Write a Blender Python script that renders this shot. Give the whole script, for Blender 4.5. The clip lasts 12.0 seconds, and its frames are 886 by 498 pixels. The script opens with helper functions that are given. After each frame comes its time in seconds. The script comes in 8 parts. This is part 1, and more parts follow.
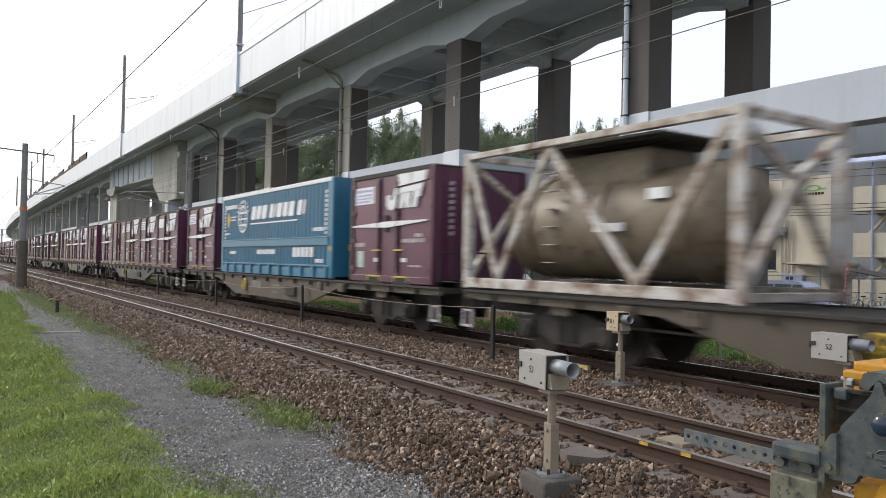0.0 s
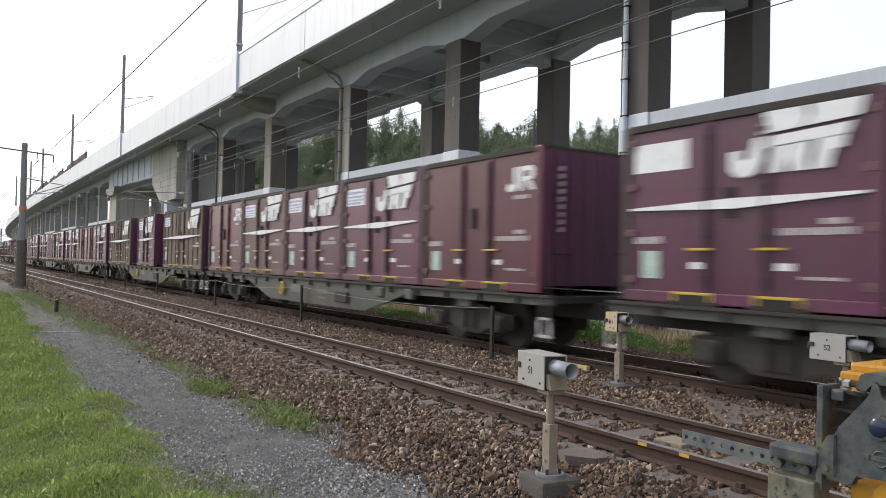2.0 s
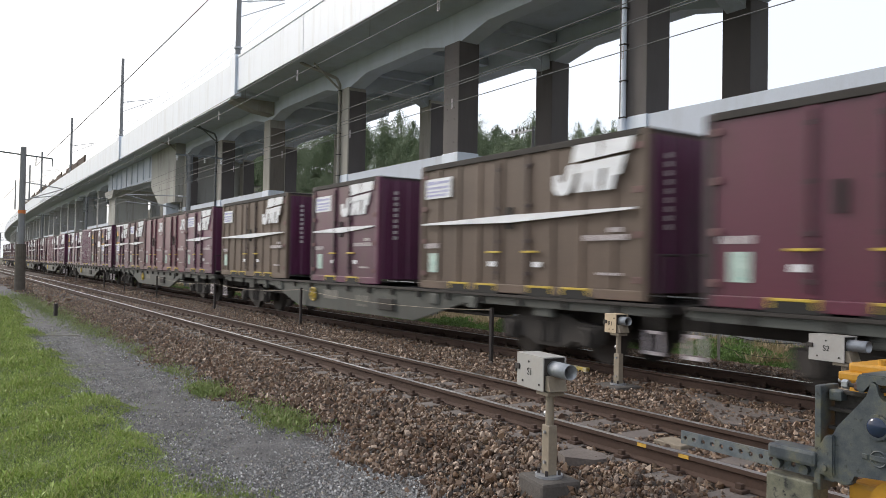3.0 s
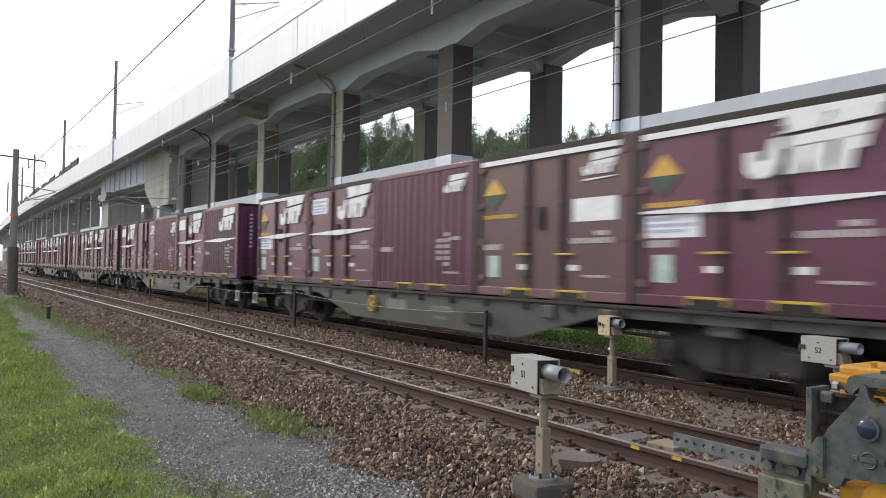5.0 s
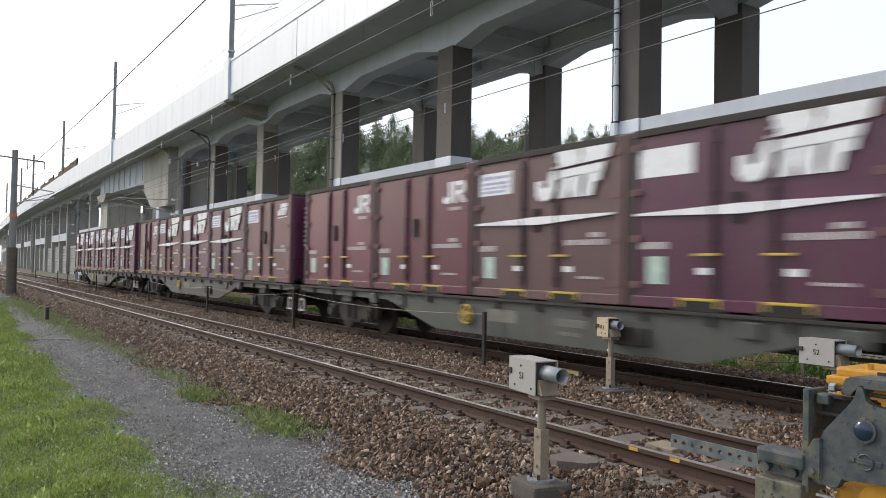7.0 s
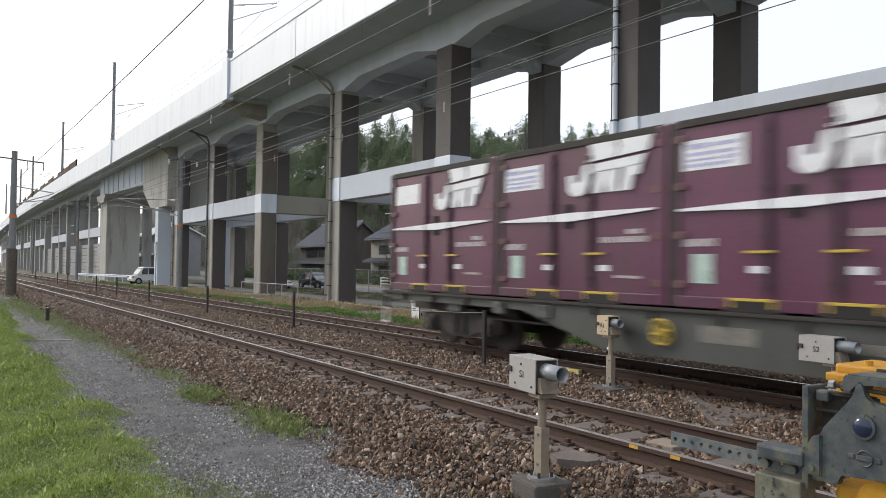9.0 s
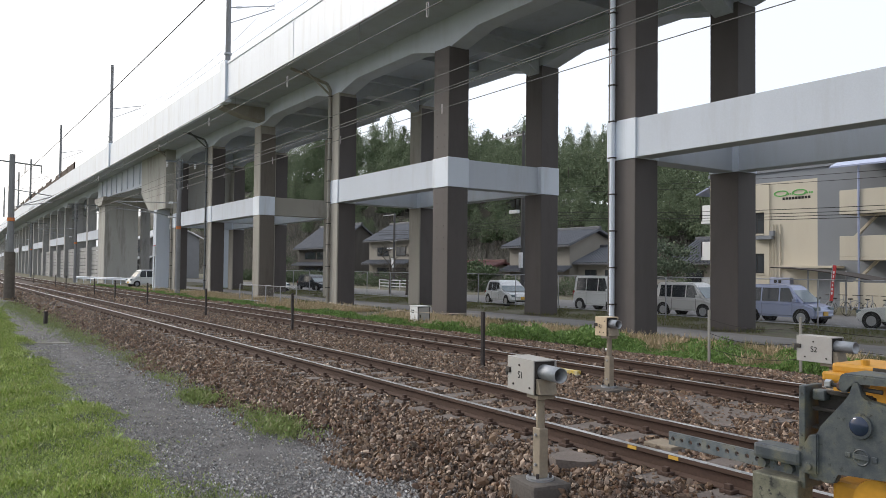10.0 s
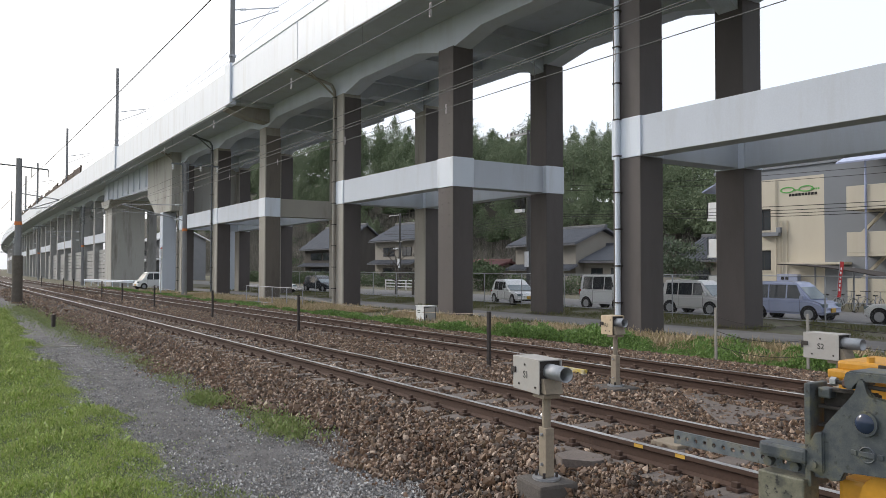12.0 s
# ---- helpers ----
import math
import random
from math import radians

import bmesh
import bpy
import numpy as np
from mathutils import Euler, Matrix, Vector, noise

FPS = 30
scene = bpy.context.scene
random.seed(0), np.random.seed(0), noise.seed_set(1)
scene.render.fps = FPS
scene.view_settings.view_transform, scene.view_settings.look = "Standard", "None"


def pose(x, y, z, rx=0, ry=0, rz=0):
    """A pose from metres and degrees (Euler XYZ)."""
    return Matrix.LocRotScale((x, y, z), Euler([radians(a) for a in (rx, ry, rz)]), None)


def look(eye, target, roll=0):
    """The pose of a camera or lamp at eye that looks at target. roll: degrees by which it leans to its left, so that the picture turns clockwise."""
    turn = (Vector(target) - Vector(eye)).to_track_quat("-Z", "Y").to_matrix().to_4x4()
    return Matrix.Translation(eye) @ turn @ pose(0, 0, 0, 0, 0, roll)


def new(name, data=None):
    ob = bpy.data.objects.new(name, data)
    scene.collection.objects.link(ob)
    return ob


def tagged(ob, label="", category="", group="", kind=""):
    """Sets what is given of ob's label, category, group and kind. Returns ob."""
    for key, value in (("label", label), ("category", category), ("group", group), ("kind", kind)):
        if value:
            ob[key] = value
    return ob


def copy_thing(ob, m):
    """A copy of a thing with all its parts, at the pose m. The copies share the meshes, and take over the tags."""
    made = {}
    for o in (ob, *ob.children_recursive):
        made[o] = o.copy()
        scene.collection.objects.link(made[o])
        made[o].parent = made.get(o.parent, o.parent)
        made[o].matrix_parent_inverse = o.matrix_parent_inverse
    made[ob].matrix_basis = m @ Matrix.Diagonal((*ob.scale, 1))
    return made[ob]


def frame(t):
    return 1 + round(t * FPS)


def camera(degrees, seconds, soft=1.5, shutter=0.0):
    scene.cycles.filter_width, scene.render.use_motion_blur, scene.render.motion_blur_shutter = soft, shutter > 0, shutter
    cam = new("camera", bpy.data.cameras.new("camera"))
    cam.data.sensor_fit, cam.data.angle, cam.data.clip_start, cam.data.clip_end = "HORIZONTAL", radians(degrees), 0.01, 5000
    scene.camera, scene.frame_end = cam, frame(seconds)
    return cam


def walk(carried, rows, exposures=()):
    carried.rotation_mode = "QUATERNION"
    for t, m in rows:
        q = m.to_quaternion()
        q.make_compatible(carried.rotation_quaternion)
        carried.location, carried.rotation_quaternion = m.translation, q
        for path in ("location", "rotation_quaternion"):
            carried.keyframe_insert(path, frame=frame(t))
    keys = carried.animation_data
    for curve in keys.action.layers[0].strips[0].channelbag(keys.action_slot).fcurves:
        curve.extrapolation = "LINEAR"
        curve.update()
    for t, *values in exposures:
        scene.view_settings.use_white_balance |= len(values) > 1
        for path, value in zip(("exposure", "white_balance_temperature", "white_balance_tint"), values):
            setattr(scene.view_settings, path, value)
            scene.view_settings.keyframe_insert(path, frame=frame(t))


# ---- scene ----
# camera: hand held beside the line, turning slightly; rail head is z = 0, the line runs along x
cam = camera(60.61, 12.0, soft=0.75, shutter=0.3)
walk(cam, [
    (0, pose(-0.0404, 0.0016, 1.5277, 91.031, -1.170, 56.695)),
    (0.5, pose(-0.0439, 0.0017, 1.5307, 90.988, -1.284, 56.667)),
    (1, pose(-0.0521, 0.0079, 1.5267, 90.968, -1.271, 56.658)),
    (1.5, pose(-0.0437, 0.0003, 1.5264, 91.012, -1.279, 56.658)),
    (2, pose(-0.0313, 0.0003, 1.5331, 91.033, -1.231, 56.653)),
    (2.5, pose(-0.0272, 0.0014, 1.5282, 91.096, -1.118, 56.634)),
    (3, pose(-0.0238, -0.0001, 1.5307, 91.204, -1.032, 56.603)),
    (5, pose(-0.0099, -0.0059, 1.5355, 91.392, -0.967, 56.164)),
    (5.5, pose(-0.0027, -0.0033, 1.5342, 91.440, -0.910, 56.087)),
    (6, pose(0.0000, -0.0000, 1.5330, 91.459, -0.962, 56.050)),
    (6.5, pose(0.0029, -0.0058, 1.5360, 91.483, -0.921, 56.101)),
    (7, pose(-0.0014, -0.0057, 1.5352, 91.498, -1.066, 56.099)),
    (9, pose(0.0047, -0.0074, 1.5345, 91.426, -0.789, 56.097)),
    (9.5, pose(0.0086, -0.0029, 1.5358, 91.436, -0.607, 56.048)),
    (10, pose(0.0158, -0.0105, 1.5316, 91.559, -0.594, 55.987)),
    (10.5, pose(0.0162, -0.0003, 1.5315, 91.587, -0.437, 56.048)),
    (11, pose(0.0248, -0.0135, 1.5374, 91.525, -0.324, 56.172)),
    (11.5, pose(0.0135, 0.0023, 1.5306, 91.547, -0.288, 56.298)),
    (12, pose(0.0258, -0.0013, 1.5363, 91.536, -0.077, 56.449)),
])

# ---- light ----
world = bpy.data.worlds.new("sky")
scene.world = world
world.use_nodes = True
wn, wl = world.node_tree.nodes, world.node_tree.links
wn.clear()
sky = wn.new("ShaderNodeTexSky")
sky.sky_type = "NISHITA"
sky.sun_disc = False
sky.sun_elevation, sky.sun_rotation = radians(31), radians(-113)
sky.air_density, sky.dust_density, sky.ozone_density = 1.0, 6.0, 1.0
sky_bg = wn.new("ShaderNodeBackground")
sky_bg.inputs["Strength"].default_value = 0.05
veil = wn.new("ShaderNodeBackground")
veil.inputs["Color"].default_value = (0.92, 0.97, 1.05, 1)
veil.inputs["Strength"].default_value = 0.95
add = wn.new("ShaderNodeAddShader")
wout = wn.new("ShaderNodeOutputWorld")
wl.new(sky.outputs[0], sky_bg.inputs["Color"])
wl.new(sky_bg.outputs[0], add.inputs[0])
wl.new(veil.outputs[0], add.inputs[1])
wl.new(add.outputs[0], wout.inputs["Surface"])
sun_data = bpy.data.lights.new("sun", "SUN")
sun_data.energy, sun_data.angle, sun_data.color = 2.0, radians(14), (1.0, 0.965, 0.91)
sun = new("sun", sun_data)
sun.matrix_world = look((-92, -39, 60), (0, 0, 0))


# ---- materials ----
def material(name, colour, rough=0.7, metal=0.0, vary=0.12, scale=3.0, fine=40.0, bump=0.15, stain=None, stain_amount=0.0, spread=0.0, streak=1.0):
    """A surface with large patches, fine grain, relief and optional stains; spread: variation from object to object."""
    m = bpy.data.materials.new(name)
    m.use_nodes = True
    n, l = m.node_tree.nodes, m.node_tree.links
    b = n["Principled BSDF"]
    b.inputs["Roughness"].default_value, b.inputs["Metallic"].default_value = rough, metal
    co = n.new("ShaderNodeTexCoord")
    mp = n.new("ShaderNodeMapping")
    mp.inputs["Scale"].default_value = (1, 1, 1 / streak)
    l.new(co.outputs["Object"], mp.inputs["Vector"])
    big, small = n.new("ShaderNodeTexNoise"), n.new("ShaderNodeTexNoise")
    big.inputs["Scale"].default_value, big.inputs["Detail"].default_value = scale, 5
    small.inputs["Scale"].default_value, small.inputs["Detail"].default_value = fine, 3
    l.new(mp.outputs[0], big.inputs["Vector"])
    l.new(co.outputs["Object"], small.inputs["Vector"])
    mix = n.new("ShaderNodeMath")
    mix.operation = "ADD"
    l.new(big.outputs[0], mix.inputs[0])
    l.new(small.outputs[0], mix.inputs[1])
    rng = n.new("ShaderNodeMapRange")
    rng.inputs["From Min"].default_value, rng.inputs["From Max"].default_value = 0.6, 1.4
    rng.inputs["To Min"].default_value, rng.inputs["To Max"].default_value = 1 - vary, 1 + vary
    l.new(mix.outputs[0], rng.inputs["Value"])
    hsv = n.new("ShaderNodeHueSaturation")
    hsv.inputs["Color"].default_value = (*colour, 1)
    value = rng.outputs[0]
    if spread:
        info = n.new("ShaderNodeObjectInfo")
        r2 = n.new("ShaderNodeMapRange")
        r2.inputs["To Min"].default_value, r2.inputs["To Max"].default_value = 1 - spread, 1 + spread
        l.new(info.outputs["Random"], r2.inputs["Value"])
        mul = n.new("ShaderNodeMath")
        mul.operation = "MULTIPLY"
        l.new(rng.outputs[0], mul.inputs[0])
        l.new(r2.outputs[0], mul.inputs[1])
        value = mul.outputs[0]
    l.new(value, hsv.inputs["Value"])
    out = hsv.outputs[0]
    if stain:
        st = n.new("ShaderNodeTexNoise")
        st.inputs["Scale"].default_value, st.inputs["Detail"].default_value = scale * 1.7, 8
        st.inputs["Roughness"].default_value = 0.7
        l.new(mp.outputs[0], st.inputs["Vector"])
        ramp = n.new("ShaderNodeMapRange")
        ramp.inputs["From Min"].default_value, ramp.inputs["From Max"].default_value = 0.5, 0.72
        ramp.inputs["To Max"].default_value = stain_amount
        l.new(st.outputs[0], ramp.inputs["Value"])
        mc = n.new("ShaderNodeMixRGB")
        mc.inputs[2].default_value = (*stain, 1)
        l.new(ramp.outputs[0], mc.inputs[0])
        l.new(out, mc.inputs[1])
        out = mc.outputs[0]
    l.new(out, b.inputs["Base Color"])
    if bump:
        bp = n.new("ShaderNodeBump")
        bp.inputs["Strength"].default_value, bp.inputs["Distance"].default_value = bump, 0.02
        l.new(mix.outputs[0], bp.inputs["Height"])
        l.new(bp.outputs[0], b.inputs["Normal"])
    return m


def blotched(name, low, mid, high, dark, rough=0.5, scale=10.0):
    """Weathered paint: three tones in cloudy blotches, small dark pits, streaked dirt and a dull uneven sheen."""
    m = bpy.data.materials.new(name)
    m.use_nodes = True
    n, l = m.node_tree.nodes, m.node_tree.links
    b = n["Principled BSDF"]
    co = n.new("ShaderNodeTexCoord")
    def noise(s, detail, roughness):
        t = n.new("ShaderNodeTexNoise")
        t.inputs["Scale"].default_value, t.inputs["Detail"].default_value, t.inputs["Roughness"].default_value = s, detail, roughness
        l.new(co.outputs["Object"], t.inputs["Vector"])
        return t.outputs[0]
    cloud, pits, grain = noise(scale, 7, 0.62), noise(scale * 3.4, 4, 0.55), noise(scale * 22, 3, 0.6)
    ramp = n.new("ShaderNodeValToRGB")
    e = ramp.color_ramp.elements
    e.new(0.5)
    for k, (p, c) in enumerate(((0.36, low), (0.5, mid), (0.62, high))):
        e[k].position, e[k].color = p, (*c, 1)
    l.new(cloud, ramp.inputs[0])
    r = n.new("ShaderNodeMapRange")
    r.inputs["From Min"].default_value, r.inputs["From Max"].default_value = 0.60, 0.70
    l.new(pits, r.inputs["Value"])
    mix = n.new("ShaderNodeMixRGB")
    mix.inputs[2].default_value = (*dark, 1)
    l.new(r.outputs[0], mix.inputs[0])
    l.new(ramp.outputs[0], mix.inputs[1])
    v = n.new("ShaderNodeMapRange")
    v.inputs["To Min"].default_value, v.inputs["To Max"].default_value = 0.7, 1.3
    l.new(grain, v.inputs["Value"])
    hsv = n.new("ShaderNodeHueSaturation")
    l.new(mix.outputs[0], hsv.inputs["Color"])
    l.new(v.outputs[0], hsv.inputs["Value"])
    l.new(hsv.outputs[0], b.inputs["Base Color"])
    rr = n.new("ShaderNodeMapRange")
    rr.inputs["To Min"].default_value, rr.inputs["To Max"].default_value = rough - 0.15, rough + 0.2
    l.new(cloud, rr.inputs["Value"])
    l.new(rr.outputs[0], b.inputs["Roughness"])
    bp = n.new("ShaderNodeBump")
    bp.inputs["Strength"].default_value, bp.inputs["Distance"].default_value = 0.12, 0.01
    l.new(pits, bp.inputs["Height"])
    l.new(bp.outputs[0], b.inputs["Normal"])
    return m


RUST = (0.10, 0.05, 0.03)
M_PURPLE = material("maroon paint", (0.092, 0.023, 0.056), 0.33, vary=0.34, scale=1.2, bump=0.05, stain=(0.078, 0.042, 0.048), stain_amount=0.85, spread=0.25, streak=3)
M_RED = material("crimson paint", (0.106, 0.023, 0.044), 0.32, vary=0.18, scale=1.2, bump=0.04, stain=(0.075, 0.03, 0.03), stain_amount=0.6, spread=0.25, streak=3)
M_FADED = material("faded maroon paint", (0.120, 0.058, 0.066), 0.45, vary=0.25, scale=1.5, bump=0.05, stain=(0.07, 0.04, 0.035), stain_amount=0.7, spread=0.25, streak=3)
M_BROWN = material("brown paint", (0.105, 0.070, 0.051), 0.6, vary=0.25, scale=1.5, bump=0.05, stain=(0.06, 0.04, 0.03), stain_amount=0.7, spread=0.12, streak=3)
M_ENDPURPLE = material("violet end paint", (0.085, 0.018, 0.055), 0.42, vary=0.15, scale=1.5, bump=0.03, stain=(0.03, 0.015, 0.02), stain_amount=0.4)
M_BLUE = material("blue container paint", (0.028, 0.16, 0.27), 0.32, vary=0.15, scale=1.5, bump=0.03, stain=(0.05, 0.10, 0.13), stain_amount=0.5, streak=3)
M_WHITE = material("white lettering paint", (0.74, 0.75, 0.78), 0.55, vary=0.12, scale=5, bump=0.02, stain=(0.5, 0.42, 0.4), stain_amount=0.4)
M_PALE = material("grey white print", (0.45, 0.40, 0.41), 0.6, vary=0.3, scale=9, bump=0.0)
M_WORNPRINT = material("worn pale print", (0.17, 0.16, 0.14), 0.7, vary=0.4, scale=7, bump=0.0, stain=(0.08, 0.075, 0.07), stain_amount=0.9)
M_LILAC = material("lilac print", (0.35, 0.35, 0.58), 0.6, vary=0.2, scale=9, bump=0.0)
M_GREENTAG = material("green blue tag", (0.42, 0.52, 0.47), 0.6, vary=0.3, scale=6, bump=0.0, stain=(0.12, 0.36, 0.32), stain_amount=0.9)
M_YELLOW = material("yellow paint", (0.50, 0.35, 0.04), 0.55, vary=0.2, scale=6, bump=0.05, stain=(0.2, 0.12, 0.04), stain_amount=0.5)
M_GOLD = material("ochre print", (0.55, 0.33, 0.05), 0.55, vary=0.2, scale=6, bump=0.0)
M_WAGON = material("grey wagon paint", (0.066, 0.070, 0.064), 0.55, vary=0.25, scale=1.6, bump=0.06, stain=(0.045, 0.036, 0.03), stain_amount=0.75, spread=0.2, streak=3)
M_WAGONBROWN = material("brown dust wagon paint", (0.088, 0.070, 0.052), 0.65, vary=0.25, scale=1.6, bump=0.06, stain=(0.05, 0.036, 0.028), stain_amount=0.75, streak=3)
M_DEEPGREEN = material("dark green print", (0.03, 0.06, 0.045), 0.6, vary=0.2, scale=6, bump=0.0)
M_HINGE = material("dusty hinge paint", (0.15, 0.075, 0.075), 0.7, vary=0.3, scale=6, bump=0.05)
# dark lock rods, and posts coloured for the shade between containers
M_LOCK = material("dark lock and gap shade paint", (0.046, 0.028, 0.033), 0.6, vary=0.3, scale=4, bump=0.08, stain=(0.05, 0.04, 0.035), stain_amount=0.8)
# brake dust on the bogies; elsewhere its darkness stands for shade in gaps
M_BOGIE = material("dark steel, brake dust and shade", (0.034, 0.029, 0.026), 0.85, vary=0.35, scale=5, bump=0.2)
M_WHEEL = material("wheel steel", (0.055, 0.046, 0.041), 0.7, metal=0.3, vary=0.25, scale=5, bump=0.1)
M_DARK = material("black paint and opening shade", (0.012, 0.011, 0.011), 0.8, vary=0.2)
M_RAILSIDE = material("rusty rail", (0.060, 0.034, 0.024), 0.9, vary=0.25, scale=2, bump=0.12, stain=(0.058, 0.034, 0.025), stain_amount=0.7)
M_RAILTOP = material("polished rail head", (0.72, 0.71, 0.71), 0.3, metal=0.85, vary=0.1, scale=4, bump=0.02)
# bed colour darkened to put shade into the gaps between stones
M_BALLAST_BED = material("ballast bed", (0.055, 0.037, 0.029), 0.95, vary=0.5, scale=9, fine=28, bump=0.9)
M_SLEEPER = material("concrete sleeper", (0.12, 0.10, 0.09), 0.9, vary=0.25, scale=5, bump=0.25)
M_CONC = material("pale concrete", (0.54, 0.575, 0.64), 0.85, vary=0.06, scale=0.8, fine=30, bump=0.05, stain=(0.40, 0.40, 0.40), stain_amount=0.35, streak=7)
M_PARAPET = material("blue white parapet paint", (0.64, 0.69, 0.77), 0.42, vary=0.06, scale=1.0, fine=30, bump=0.04, stain=(0.42, 0.42, 0.42), stain_amount=0.5, streak=12)
M_SOFFIT = material("grey soffit concrete", (0.455, 0.49, 0.535), 0.9, vary=0.12, scale=0.7, fine=20, bump=0.08, stain=(0.34, 0.33, 0.315), stain_amount=0.5)
M_STEELCOL = material("brown jacket steel", (0.085, 0.073, 0.070), 0.7, vary=0.16, scale=1.1, fine=50, bump=0.05, stain=(0.06, 0.05, 0.045), stain_amount=0.5, streak=4)
M_OLDCONC = material("weathered concrete", (0.315, 0.295, 0.26), 0.9, vary=0.15, scale=0.8, bump=0.1, stain=(0.15, 0.12, 0.10), stain_amount=0.6, streak=5)
M_STAINCONC = material("brown stained concrete", (0.13, 0.112, 0.095), 0.85, vary=0.2, scale=0.9, bump=0.1, stain=(0.08, 0.066, 0.055), stain_amount=0.7, streak=6)
# grey raised to put the distant bright haze into the colour
M_FARCOL = material("haze-lightened grey concrete", (0.33, 0.325, 0.315), 0.9, vary=0.15, scale=0.8, bump=0.1, stain=(0.11, 0.10, 0.095), stain_amount=0.6, streak=4)
M_PIER = material("pier concrete", (0.38, 0.37, 0.34), 0.9, vary=0.14, scale=0.6, bump=0.08, stain=(0.17, 0.15, 0.125), stain_amount=0.85, streak=7)
# ground kept dark so gaps between the leaves look like shadow
M_GRASS = material("shade-dark grass floor", (0.075, 0.105, 0.02), 0.8, vary=0.45, scale=2.5, fine=60, bump=0.5)
M_GRAVEL = material("grey gravel path", (0.100, 0.096, 0.097), 0.95, vary=0.9, scale=2.6, fine=80, bump=0.8, stain=(0.050, 0.047, 0.046), stain_amount=0.9)
M_ASPHALT = material("worn asphalt", (0.16, 0.155, 0.155), 0.95, vary=0.2, scale=1.5, fine=60, bump=0.2)
M_SOIL = material("verge soil", (0.10, 0.088, 0.06), 0.95, vary=0.4, scale=2.0, fine=30, bump=0.5, stain=(0.09, 0.13, 0.035), stain_amount=0.9)
M_GALV = material("galvanised steel", (0.35, 0.36, 0.38), 0.5, metal=0.6, vary=0.15, scale=6, bump=0.04, stain=(0.25, 0.2, 0.16), stain_amount=0.4)
M_BOX = material("light grey box paint", (0.34, 0.328, 0.315), 0.45, vary=0.06, scale=8, bump=0.02, stain=(0.35, 0.3, 0.26), stain_amount=0.35)
M_TAN = material("tan post paint", (0.24, 0.20, 0.15), 0.6, vary=0.15, scale=8, bump=0.05, stain=(0.15, 0.11, 0.08), stain_amount=0.5)
M_WIRE = material("weathered overhead wire", (0.10, 0.10, 0.10), 0.7, vary=0.2, scale=2, bump=0.0)
M_BARK = material("bark", (0.10, 0.085, 0.07), 0.9, vary=0.3, scale=6, bump=0.4)
M_GLASS = material("dark window glass", (0.03, 0.035, 0.04), 0.08, vary=0.1, bump=0.0)
M_POST = material("dark iron post", (0.035, 0.028, 0.026), 0.8, vary=0.3, scale=8, bump=0.2)


# ---- mesh helpers ----
def box(bm, x0, x1, y0, y1, z0, z1, bevel=0.0):
    r = bmesh.ops.create_cube(bm, size=1, matrix=Matrix.Translation(((x0 + x1) / 2, (y0 + y1) / 2, (z0 + z1) / 2)) @ Matrix.Diagonal((abs(x1 - x0), abs(y1 - y0), abs(z1 - z0), 1)))
    if bevel:
        edges = list({e for v in r["verts"] for e in v.link_edges})
        bmesh.ops.bevel(bm, geom=edges, offset=bevel, segments=2, affect="EDGES", profile=0.6)
    return bm


def rod(bm, a, b, r0, r1=None, seg=10):
    a, b = Vector(a), Vector(b)
    d = b - a
    m = Matrix.Translation((a + b) / 2) @ d.to_track_quat("Z", "Y").to_matrix().to_4x4()
    bmesh.ops.create_cone(bm, cap_ends=True, segments=seg, radius1=r0, radius2=r0 if r1 is None else r1, depth=d.length, matrix=m)
    return bm


def prism(bm, poly, lo, hi, axis="y"):
    """A flat outline pushed through from lo to hi; the outline is (x, z) for axis y, (x, y) for z, (y, z) for x."""
    def at(p, d):
        return (p[0], d, p[1]) if axis == "y" else (p[0], p[1], d) if axis == "z" else (d, p[0], p[1])
    a = [bm.verts.new(at(p, lo)) for p in poly]
    b = [bm.verts.new(at(p, hi)) for p in poly]
    bm.faces.new(a), bm.faces.new(b[::-1])
    for i in range(len(poly)):
        j = (i + 1) % len(poly)
        bm.faces.new((a[i], b[i], b[j], a[j]))
    return bm


def mesh_of(name, bm, mat, smooth=False):
    bmesh.ops.recalc_face_normals(bm, faces=bm.faces[:])
    me = bpy.data.meshes.new(name)
    bm.to_mesh(me)
    bm.free()
    me.materials.append(mat)
    if smooth:
        for f in me.polygons:
            f.use_smooth = True
    return me


def part(name, bm, mat, parent=None, label="", smooth=False, at=None):
    ob = new(name, mesh_of(name, bm, mat, smooth))
    if parent is not None:
        ob.parent = parent
    if at is not None:
        ob.matrix_basis = at
    if label:
        ob["label"] = label
    return ob


def B():
    return bmesh.new()


def shared(name, me, parent, m):
    ob = new(name, me)
    ob.parent = parent
    ob.matrix_basis = m
    return ob


# ---- lines of the plan ----
A1, B1 = 5.193, 8.895          # near rails of the two tracks
RAIL_GAP = 1.132
TRACK_A, TRACK_B = A1 + RAIL_GAP / 2, B1 + RAIL_GAP / 2
GROUND = -0.5
COL_Y = 17.8                    # front face of the viaduct columns
COL_X = [-5.6, -15.9, -26.07, -36.45, -48.07, -58.5, -68.75]


def bend(x):
    """Sideways shift of the line where it curves away in the distance."""
    return (x + 110) ** 2 / 10500 if x < -110 else 0.0


